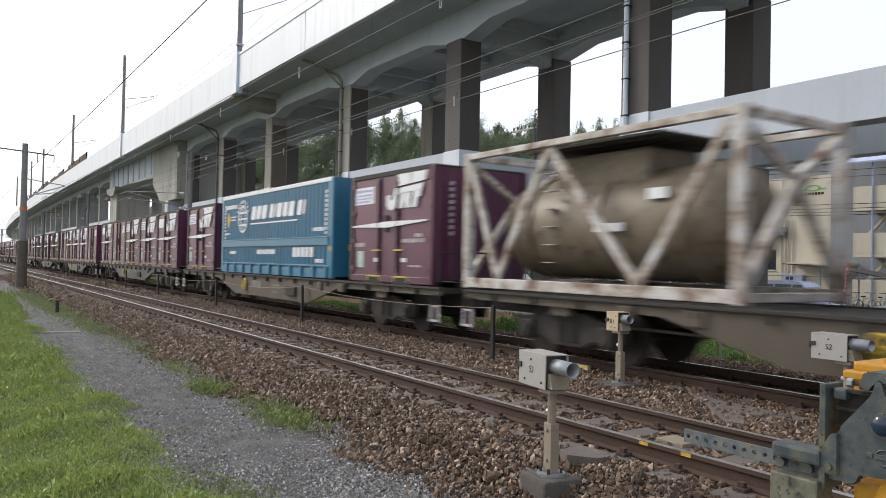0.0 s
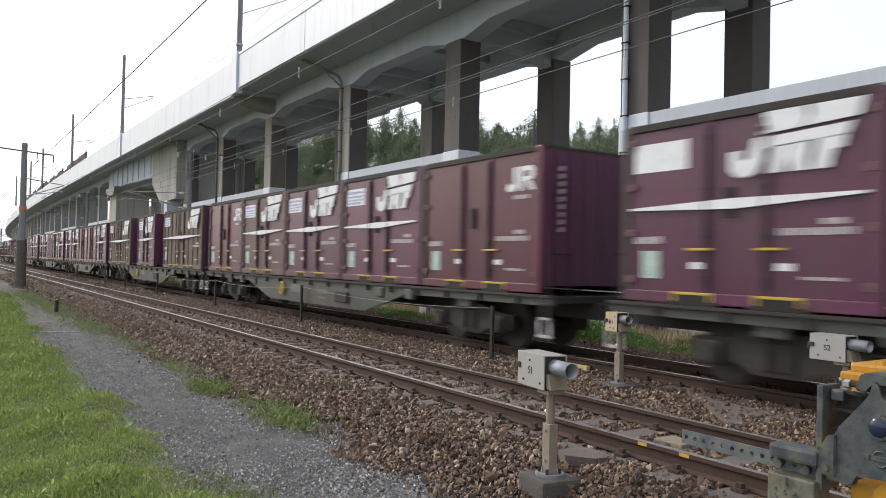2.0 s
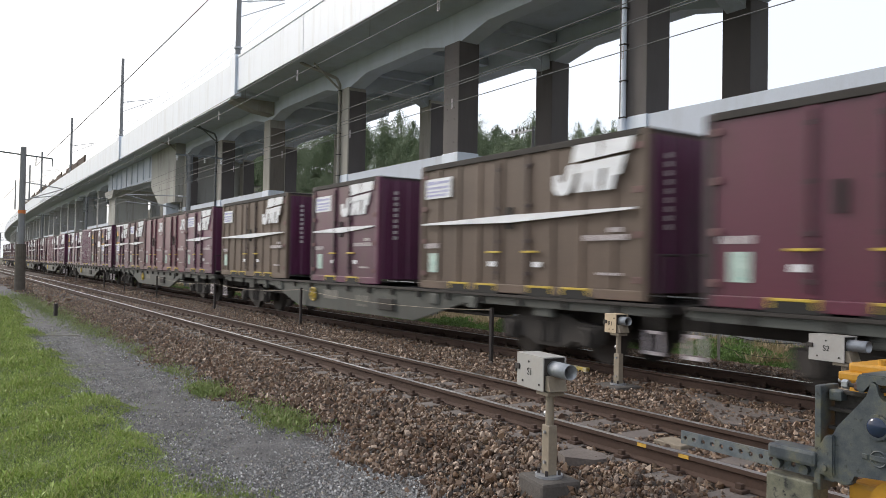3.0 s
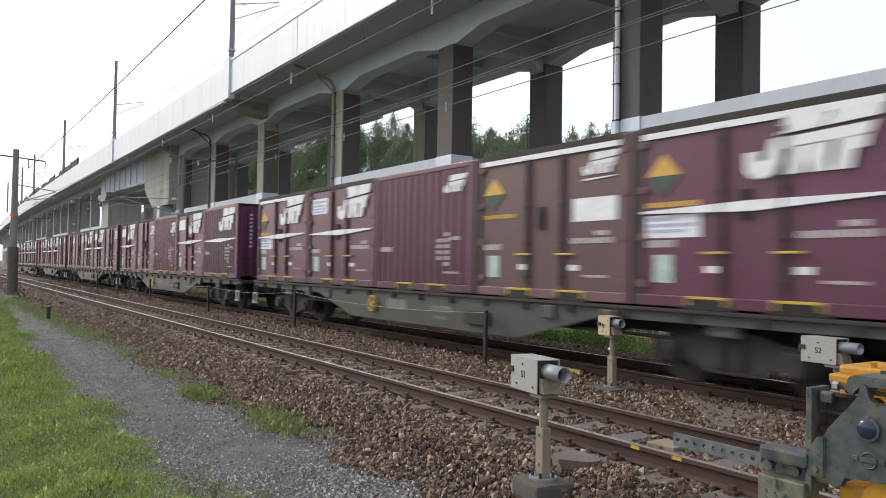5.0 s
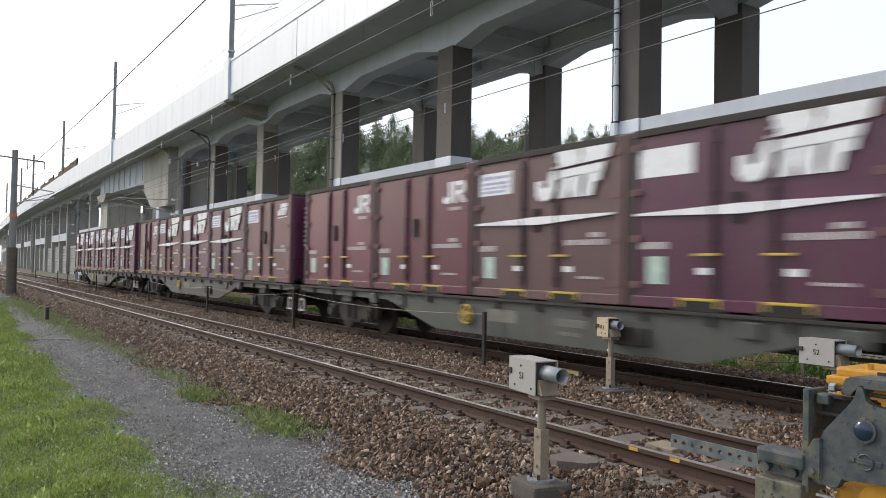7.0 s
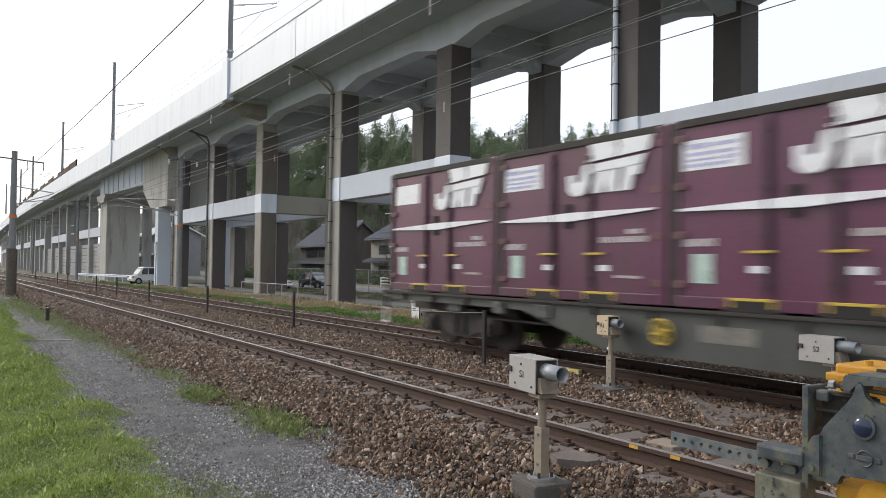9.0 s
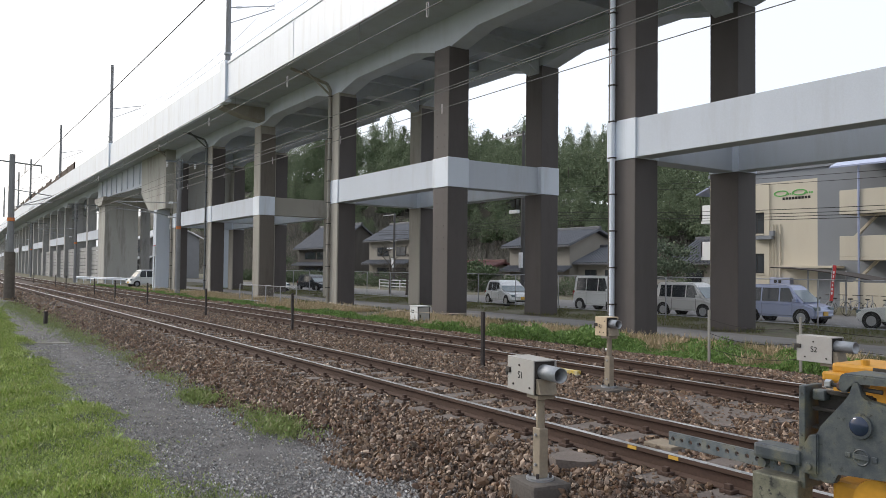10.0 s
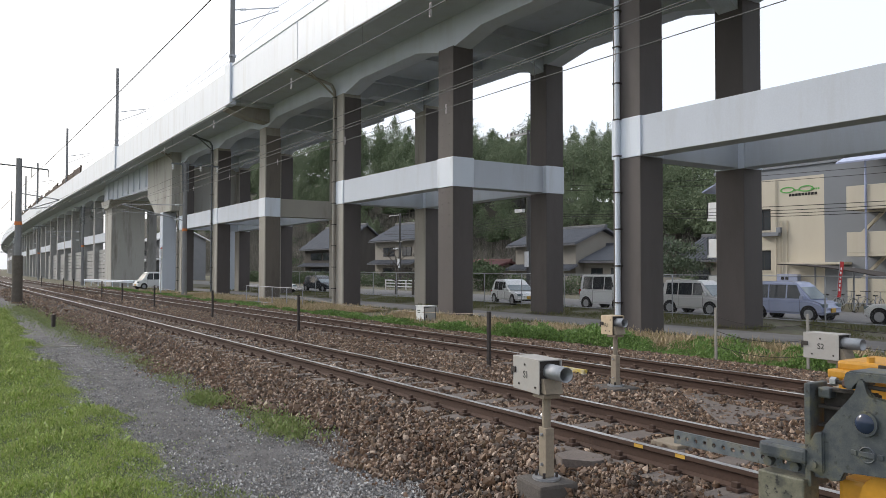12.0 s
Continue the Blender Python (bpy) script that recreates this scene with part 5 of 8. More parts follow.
# ---- ballast stones, gravel, grass ----
def scatter(name, verts, faces, place, mat, smooth=False):
    """Joins many placed copies of one small shape; place: (n, 3, 4) matrices."""
    n, v = len(place), np.array(verts, float)
    w = np.einsum("nij,vj->nvi", place[:, :, :3], v) + place[:, None, :, 3]
    me = bpy.data.meshes.new(name)
    k, fl = len(faces[0]), np.array(faces)
    allf = (fl[None] + (np.arange(n) * len(v))[:, None, None]).reshape(-1, k)
    me.vertices.add(n * len(v))
    me.vertices.foreach_set("co", w.reshape(-1))
    me.loops.add(allf.size)
    me.loops.foreach_set("vertex_index", allf.reshape(-1).astype(np.int32))
    me.polygons.add(len(allf))
    me.polygons.foreach_set("loop_start", (np.arange(len(allf)) * k).astype(np.int32))
    me.update(calc_edges=True)
    me.shade_flat()
    me.materials.append(mat)
    return new(name, me)


def turns(n, rng, tilt=math.pi):
    a, b, c = rng.uniform(0, 2 * math.pi, n), rng.uniform(-tilt, tilt, n), rng.uniform(-tilt, tilt, n)
    ca, sa, cb, sb, cc, sc = np.cos(a), np.sin(a), np.cos(b), np.sin(b), np.cos(c), np.sin(c)
    z = np.zeros(n)
    o = np.ones(n)
    rz = np.stack([ca, -sa, z, sa, ca, z, z, z, o], 1).reshape(n, 3, 3)
    ry = np.stack([cb, z, sb, z, o, z, -sb, z, cb], 1).reshape(n, 3, 3)
    rx = np.stack([o, z, z, z, cc, -sc, z, sc, cc], 1).reshape(n, 3, 3)
    return rz @ ry @ rx


def island_colours(name, colours, rough=0.9, bump=0.15):
    m = bpy.data.materials.new(name)
    m.use_nodes = True
    n, l = m.node_tree.nodes, m.node_tree.links
    b = n["Principled BSDF"]
    b.inputs["Roughness"].default_value = rough
    geo, info = n.new("ShaderNodeNewGeometry"), n.new("ShaderNodeObjectInfo")
    s = n.new("ShaderNodeMath")
    s.operation = "ADD"
    l.new(geo.outputs["Random Per Island"], s.inputs[0])
    l.new(info.outputs["Random"], s.inputs[1])
    fr = n.new("ShaderNodeMath")
    fr.operation = "FRACT"
    l.new(s.outputs[0], fr.inputs[0])
    ramp = n.new("ShaderNodeValToRGB")
    els = ramp.color_ramp.elements
    while len(els) < len(colours):
        els.new(0.5)
    for i, c in enumerate(colours):
        els[i].position, els[i].color = i / (len(colours) - 1), (*c, 1)
    l.new(fr.outputs[0], ramp.inputs[0])
    no, co = n.new("ShaderNodeTexNoise"), n.new("ShaderNodeTexCoord")
    no.inputs["Scale"].default_value, no.inputs["Detail"].default_value = 60, 4
    l.new(co.outputs["Object"], no.inputs["Vector"])
    rg = n.new("ShaderNodeMapRange")
    rg.inputs["To Min"].default_value, rg.inputs["To Max"].default_value = 0.65, 1.35
    l.new(no.outputs[0], rg.inputs["Value"])
    mul = n.new("ShaderNodeHueSaturation")
    l.new(ramp.outputs[0], mul.inputs["Color"])
    l.new(rg.outputs[0], mul.inputs["Value"])
    l.new(mul.outputs[0], b.inputs["Base Color"])
    if bump:
        bp = n.new("ShaderNodeBump")
        bp.inputs["Strength"].default_value, bp.inputs["Distance"].default_value = bump, 0.005
        l.new(no.outputs[0], bp.inputs["Height"])
        l.new(bp.outputs[0], b.inputs["Normal"])
    return m


M_STONES = island_colours("mixed ballast stone", [(0.063, 0.034, 0.021), (0.156, 0.092, 0.052), (0.081, 0.045, 0.028), (0.227, 0.143, 0.085), (0.034, 0.023, 0.017), (0.119, 0.090, 0.071), (0.132, 0.063, 0.032), (0.379, 0.284, 0.212), (0.063, 0.036, 0.023), (0.170, 0.116, 0.071)], 0.6)
M_PEBBLES = island_colours("grey path pebbles", [(0.138, 0.135, 0.137), (0.310, 0.301, 0.297), (0.067, 0.064, 0.067), (0.575, 0.564, 0.552), (0.103, 0.100, 0.101), (0.333, 0.297, 0.262), (0.081, 0.077, 0.078)], 0.7)
M_BLADES = island_colours("grass leaves", [(0.227, 0.318, 0.055), (0.366, 0.456, 0.114), (0.122, 0.191, 0.039), (0.500, 0.554, 0.210), (0.267, 0.352, 0.070), (0.428, 0.450, 0.205)], 0.55, 0.0)
M_STALKS = island_colours("grass stalks", [(0.24, 0.33, 0.07), (0.36, 0.40, 0.14), (0.42, 0.40, 0.20), (0.20, 0.30, 0.05)], 0.6, 0.0)
M_VERGE = island_colours("verge weeds", [(0.105, 0.19, 0.035), (0.16, 0.27, 0.055), (0.07, 0.13, 0.028), (0.21, 0.31, 0.085)], 0.65, 0.0)
M_WEED = island_colours("pale weeds", [(0.19, 0.24, 0.075), (0.25, 0.31, 0.10), (0.13, 0.18, 0.05), (0.33, 0.32, 0.16)], 0.7, 0.0)
M_STRAW = island_colours("dry straw", [(0.44, 0.34, 0.21), (0.54, 0.43, 0.29), (0.34, 0.26, 0.16), (0.26, 0.24, 0.10)], 0.85, 0.0)

ROCK_V = [(-0.9, -0.7, -0.45), (0.75, -0.95, -0.3), (1.0, 0.35, -0.45), (0.2, 0.95, -0.25), (-1.0, 0.5, -0.3), (0.1, 0.0, -0.85), (-0.35, -0.25, 0.8), (0.55, 0.15, 0.7)]
ROCK_F = [(1, 0, 5), (2, 1, 5), (3, 2, 5), (4, 3, 5), (0, 4, 5), (0, 1, 6), (1, 7, 6), (1, 2, 7), (2, 3, 7), (3, 6, 7), (3, 4, 6), (4, 0, 6)]


CHIP_V = [(-0.95, -0.6, -0.2), (0.8, -0.85, 0.1), (0.95, 0.7, -0.2), (-0.7, 0.85, 0.15), (0.15, -0.1, 0.8), (-0.1, 0.15, -0.8)]
CHIP_F = [(0, 1, 4), (1, 2, 4), (2, 3, 4), (3, 0, 4), (1, 0, 5), (2, 1, 5), (3, 2, 5), (0, 3, 5)]
PEBBLE_V = [(-0.9, -0.6, 0), (0.9, -0.5, 0.1), (0.1, 0.95, -0.1), (0.1, 0, 0.7), (-0.1, 0.1, -0.7)]
PEBBLE_F = [(0, 1, 3), (1, 2, 3), (2, 0, 3), (1, 0, 4), (2, 1, 4), (0, 2, 4)]


def bed_height(y):
    return np.interp(y, [3.3, 3.75, 4.7, 10.4, 11.4, 12.8, 14.2, 15.2], [-0.435, -0.40, -0.17, -0.17, -0.19, -0.3, -0.45, -0.5])


def verge_foot(x):
    """Where the far verge begins, across the line."""
    return np.interp(x, [-75, -30, -17, -15, -12.4, -10.4, -5], [12.1, 12.2, 12.2, 12.7, 13.2, 13.6, 13.7])


def ballast():
    rng = np.random.default_rng(7)
    def lay(n, x0, x1, y0, y1, size, keep):
        # spread evenly in picture terms: denser towards the path
        x = x1 + (x0 - x1) * rng.uniform(0, 1, n)
        y = rng.uniform(y0, y1, n)
        ok = keep(x, y)
        x, y = x[ok], y[ok]
        n = len(x)
        s = size * rng.lognormal(0, 0.28, n)
        m = np.zeros((n, 3, 4))
        m[:, :, :3] = turns(n, rng) * (s[:, None] * np.stack([rng.uniform(0.8, 1.4, n), rng.uniform(0.7, 1.1, n), rng.uniform(0.5, 0.9, n)], 1))[:, None, :]
        m[:, 0, 3], m[:, 1, 3] = x, y
        m[:, 2, 3] = bed_height(y) + s * rng.uniform(-0.3, 0.6, n)
        # stones keep clear of the rails, and lie lower on the sleepers
        return m
    def clear(x, y):
        ok = np.ones(len(x), bool)
        for r in (A1, A1 + RAIL_GAP, B1, B1 + RAIL_GAP):
            ok &= np.abs(y - r) > 0.085
        for c in (TRACK_A, TRACK_B):
            on = (np.abs(y - c) < 0.95) & (np.abs((x - 6.0 + 0.3) % 0.6 - 0.3) < 0.13)
            ok &= ~on | (rng.uniform(0, 1, len(x)) < 0.10)
        edge = 3.66 + 0.2 * np.sin(x * 1.3) + 0.17 * np.sin(x * 3.1 + 1) + 0.08 * np.sin(x * 8.3)
        ok &= (y > edge) | (rng.uniform(0, 1, len(x)) < 0.25 * np.exp(-(edge - y) / 0.16))
        far = verge_foot(x) + 0.25 + 0.2 * np.sin(x * 2.1)
        ok &= y < far
        return ok
    near = np.concatenate([lay(60000, -8.5, -2.5, 3.0, 14.4, 0.0215, clear)])
    next_on = lay(80000, -17, -8.5, 3.0, 14.4, 0.0235, clear)
    mid = lay(52000, -34, -17, 3.3, 13.8, 0.032, clear)
    away = lay(14000, -75, -34, 3.3, 13, 0.06, clear)
    root = scatter("ballast", ROCK_V, ROCK_F, near, M_STONES)
    tagged(root, "reddish brown crushed stone track ballast", "ballast", kind="stuff")
    tagged(scatter("ballast", CHIP_V, CHIP_F, next_on, M_STONES), "reddish brown crushed stone track ballast", "ballast", kind="stuff")
    tagged(scatter("ballast", PEBBLE_V, PEBBLE_F, np.concatenate([mid, away]), M_STONES), "brown track ballast along the curve", "ballast", kind="stuff")
    # the nearest stones, one by one
    rocks = []
    for k in range(5):
        me = bpy.data.meshes.new("stone")
        j = np.array(ROCK_V) * rng.uniform(0.8, 1.2, (8, 3))
        me.from_pydata([tuple(p) for p in j], [], ROCK_F)
        me.materials.append(M_STONES)
        rocks.append(me)
    for k in range(260):
        x, y = rng.uniform(-6.6, -3.6), rng.uniform(3.9, 5.0)
        s = 0.022 * rng.lognormal(0, 0.3)
        ob = shared("stone", rocks[k % 5], root, Matrix.LocRotScale((x, y, float(bed_height(y)) + s * 0.7), Euler(tuple(rng.uniform(0, 6, 3))), (s * 1.2, s, s * 0.75)))
    return root


ballast()


def clumpy(x, y, s, seed):
    return np.sin(x * s + seed) * np.sin(y * s * 1.3 + seed * 2) + 0.6 * np.sin(x * s * 2.3 + y * s * 1.7 + seed)


def gravel():
    rng = np.random.default_rng(11)
    n = 110000
    x = -4.2 - 20 * rng.uniform(0, 1, n) ** 1.9
    y = rng.uniform(1.4, 4.0, n)
    # worn wheel lanes are bare, the near end is stony
    ok = rng.uniform(0, 1, n) < np.clip(0.68 + 0.3 * np.sin(y * 4.2 + 0.35 * np.sin(x)) + 0.3 * clumpy(x, y, 1.7, 2.0) + np.clip((x + 8) * 0.2, 0, 0.5), 0.1, 1)
    x, y = x[ok], y[ok]
    n = len(x)
    s = 0.0066 * rng.lognormal(0, 0.6, n) * (1 + np.clip((x + 7.5) * 0.22, 0, 0.6))
    s = np.minimum(s, 0.021)
    m = np.zeros((n, 3, 4))
    m[:, :, :3] = turns(n, rng) * s[:, None, None]
    m[:, 0, 3], m[:, 1, 3] = x, y
    m[:, 2, 3] = np.interp(y, [1.9, 3.5, 3.9], [-0.42, -0.44, -0.40]) + s * 0.3
    ob = scatter("path_gravel", PEBBLE_V, PEBBLE_F, m, M_PEBBLES)
    tagged(ob, "loose grey pebbles on the gravel path", "gravel", kind="stuff")


gravel()

LEAF_V = [(-0.5, 0, 0), (0.5, 0, 0), (0.62, 0.12, 0.55), (-0.62, 0.12, 0.55), (0.0, 0.34, 1.0)]
LEAF_F = [(0, 1, 2), (0, 2, 3), (3, 2, 4)]
SPRIG_V = [(0, 0, 0), (0.55, 0.1, 0.5), (0, 0.32, 1.0), (-0.5, 0.1, 0.55)]
SPRIG_F = [(0, 1, 2), (0, 2, 3)]


def leaves(name, x, y, z, height, width, mat, rng, label, category, tilt=0.6, small=False):
    n = len(x)
    m = np.zeros((n, 3, 4))
    m[:, :, :3] = turns(n, rng, tilt) * np.stack([width, height, height], 1)[:, None, :]
    m[:, 0, 3], m[:, 1, 3], m[:, 2, 3] = x, y, z
    ob = scatter(name, SPRIG_V if small else LEAF_V, SPRIG_F if small else LEAF_F, m, mat)
    tagged(ob, label, category, kind="stuff")
    return ob


def grass():
    rng = np.random.default_rng(5)
    n = 430000
    x = -3.2 - 40 * rng.uniform(0, 1, n) ** 1.9
    y = 2.9 - (2.7 - np.clip((-x - 6) * 0.015, -0.05, 0.5)) * rng.uniform(0, 1, n)
    edge = 1.87 + 0.025 * np.clip(x + 10, 0, 5) + 0.12 * np.sin(x * 1.1) + 0.12 * np.sin(x * 2.9 + 1) + 0.1 * np.sin(x * 7) + np.clip((-20 - x) * 0.035, 0, 0.6)
    ok = y < edge + 0.12 * rng.normal(0, 1, n) ** 2 * (rng.uniform(0, 1, n) < 0.25)
    x, y, edge = x[ok], y[ok], edge[ok]
    c = clumpy(x, y, 2.3, 1.0) + 0.7 * clumpy(x, y, 5.7, 3.0)
    deep = np.clip((edge - y) * 3, 0.1, 1)
    near = 1 + np.clip((-x - 9) * 0.03, 0, 0.9)
    hgt = (0.025 + 0.006 * np.clip(c, -1, 1.6)) * rng.lognormal(0, 0.35, len(x)) * (0.5 + 0.5 * deep) * near
    z = -0.425 + (rng.uniform(-0.01, 0.085, len(x)) + 0.075 * np.clip(c, -0.2, 1.5)) * deep
    leaves("grass", x, y, z, hgt, hgt * rng.uniform(0.2, 0.45, len(x)), M_BLADES, rng, "lush green clover and grass beside the path", "grass", 0.8, True)
    # taller seed stalks standing out of the sward
    pick = rng.uniform(0, 1, len(x)) < 0.05 * np.clip(c + 0.8, 0, 2) * deep
    xs, ys, zs = x[pick], y[pick], z[pick]
    hs = rng.uniform(0.05, 0.11, len(xs)) * near[pick] ** 0.5
    leaves("grass", xs, ys, zs, hs, hs * 0.10, M_STALKS, rng, "taller pale seed stalks in the grass", "grass", 0.35, True)
    # weeds along the foot of the ballast
    px_, py, ph = [], [], []
    for cx, cy, r, k, hh in ((-11.3, 3.3, 0.26, 520, 0.15), (-8.7, 3.5, 0.34, 480, 0.13), (-13.6, 3.45, 0.5, 200, 0.08), (-17, 3.5, 1.2, 350, 0.06), (-22, 3.4, 1.8, 700, 0.08), (-29, 3.3, 3.5, 1300, 0.10), (-38, 3.2, 5, 1800, 0.12), (-9.8, 3.6, 0.5, 260, 0.07), (-6.0, 2.0, 0.5, 600, 0.05)):
        px_.append(rng.normal(cx, r, k)), py.append(rng.normal(cy, 0.13 + 0.05 * r, k)), ph.append(rng.uniform(0.4, 1.2, k) * hh)
    x, y, hgt = map(np.concatenate, (px_, py, ph))
    k = 3
    x, y, top = np.repeat(x, k), np.repeat(y, k), np.repeat(hgt, k)
    x, y = x + rng.normal(0, 0.02, len(x)), y + rng.normal(0, 0.02, len(x))
    hgt = 0.03 + 0.22 * top
    leaves("weeds", x, y, np.interp(y, [3.5, 3.9, 4.7], [-0.44, -0.40, -0.17]) + top * rng.uniform(0, 0.85, len(x)), hgt, hgt * 0.3, M_WEED, rng, "sparse green weeds at the foot of the ballast", "weeds", 0.8, True)
    # the far verge
    n = 250000
    x = -2 - 75 * rng.uniform(0, 1, n) ** 1.6
    y = verge_foot(x) + 3.0 * rng.uniform(0, 1, n) ** 1.3
    c = clumpy(x, y, 0.9, 2.0)
    ok = (y > verge_foot(x) + 0.25 + 0.2 * np.sin(x * 2.1)) & (y < verge_foot(x) + 2.7 + 0.5 * c)
    x, y, c = x[ok], y[ok], c[ok]
    c = c + 0.5 * clumpy(x, y, 3.3, 5.0)
    top = np.clip(0.17 + 0.17 * c + 0.14 * np.exp(-((x + 15) / 2.5) ** 2), 0.04, 0.6) * np.interp(x, [-34, -22, -16], [0.4, 0.6, 0.95])
    hgt = (0.04 + 0.07 * top) * rng.uniform(0.6, 1.4, len(x)) * (1 + np.clip((-x - 12) * 0.02, 0, 1))
    leaves("verge_grass", x, y, bed_height(y) + top * rng.uniform(0, 1, len(x)) ** 0.7 - 0.03, hgt, hgt * 0.42, M_VERGE, rng, "green weeds on the far verge of the line", "weeds", 0.8, True)
    # straw tufts among the weeds
    n = 40000
    x = -3 - 60 * rng.uniform(0, 1, n) ** 1.4
    y = verge_foot(x) + rng.uniform(0.8, 3.0, n)
    ok = clumpy(x, y, 0.45, 7.5) > 0.35
    x, y = x[ok], y[ok]
    hgt = rng.uniform(0.15, 0.42, len(x)) * rng.uniform(0.6, 1.2, len(x))
    leaves("dry_grass", x, y, bed_height(y), hgt, 0.004 + hgt * 0.02, M_STRAW, rng, "tufts of pale straw among the verge weeds", "dry grass", 0.7, True)
    n = 90000
    x = -3 - 60 * rng.uniform(0, 1, n) ** 1.4
    y = rng.normal(16.6, 0.8, n)
    ok = (clumpy(x, y, 0.6, 4.0) > -0.45) & (y > verge_foot(x) + 2.3 - 0.8 * (clumpy(x, y, 0.5, 9.0) > 0.5)) & (y < 18.0)
    x, y = x[ok], y[ok]
    hgt = rng.uniform(0.08, 0.34, len(x)) * rng.uniform(0.5, 1.2, len(x))
    leaves("dry_grass", x, y, bed_height(y), hgt, 0.004 + hgt * 0.02, M_STRAW, rng, "dry straw coloured grass below the viaduct", "dry grass", 0.8, True)
    n = 60000
    x = -6 - 75 * rng.uniform(0, 1, n) ** 1.2
    y = np.where(rng.uniform(0, 1, n) < 0.3, rng.uniform(17.0, 19.2, n), rng.uniform(22.4, 28.3, n))
    ok = clumpy(x, y, 0.8, 6.0) > -0.35
    x, y = x[ok], y[ok]
    hgt = rng.uniform(0.05, 0.2, len(x))
    leaves("verge_grass", x, y, np.full(len(x), -0.5), hgt, hgt * 0.09, M_VERGE2, rng, "olive rough grass round the viaduct columns", "grass", 0.7, True)


M_VERGE2 = island_colours("olive rough grass", [(0.10, 0.11, 0.03), (0.15, 0.14, 0.05), (0.08, 0.11, 0.025), (0.20, 0.17, 0.08)], 0.8, 0.0)
grass()


# ---- under and behind the viaduct ----
def flat(name, x0, x1, y0, y1, z, mat, label, category):
    bm = B()
    nx = 24
    pts = []
    rng = random.Random(name)
    for k in range(nx + 1):
        pts.append((x0 + (x1 - x0) * k / nx, y0 + rng.uniform(-0.15, 0.15)))
    for k in range(nx, -1, -1):
        pts.append((x0 + (x1 - x0) * k / nx, y1 + rng.uniform(-0.15, 0.15)))
    prism(bm, pts, z - 0.05, z, axis="z")
    return tagged(part(name, bm, mat), label, category, kind="structure")


flat("pavement", -90, 12, 19.4, 22.2, GROUND + 0.012, M_ASPHALT, "worn grey asphalt path under the viaduct", "path")
flat("road", -140, 20, 28.9, 36.5, GROUND + 0.012, M_ASPHALT, "grey asphalt car park beyond the fence", "car park")


def chain_fence(x0, x1, y, top, step, label, lean=0.0):
    root = new("chain_link_fence")
    tagged(root, label, "fence", "wire fences")
    n = int(abs(x1 - x0) / step)
    for k in range(n + 1):
        x = x0 + (x1 - x0) * k / n
        bm = B()
        rod(bm, (x, y, GROUND - 0.1), (x, y, top), 0.03, seg=8)
        part("post", bm, M_GALV, root)
    for z in (top - 0.02, GROUND + 0.12):
        bm = B()
        rod(bm, (x0, y, z), (x1, y, z), 0.02, seg=6)
        part("rail", bm, M_GALV, root)
    bm = B()
    pitch, hgt = 0.08, top - GROUND - 0.15
    c = min(x0, x1)
    r = 0.0009
    while c < max(x0, x1):
        for s in (-1, 1):
            a, b = Vector((c, y, GROUND + 0.12)), Vector((c + s * hgt, y, top - 0.02))
            q = [bm.verts.new(a + Vector((-r, 0, 0))), bm.verts.new(a + Vector((r, 0, 0))), bm.verts.new(b + Vector((r, 0, 0))), bm.verts.new(b + Vector((-r, 0, 0)))]
            bm.faces.new(q)
        c += pitch
    ob = part("wire_mesh", bm, M_GALV, root)
    ob["kind"] = "stuff"
    return root


chain_fence(-75, 2, 27.2, 1.32, 3.4, "galvanised chain-link fence along the car park")
chain_fence(-45.2, -36.6, 15.6, 0.55, 2.15, "low galvanised wire fence below the viaduct")


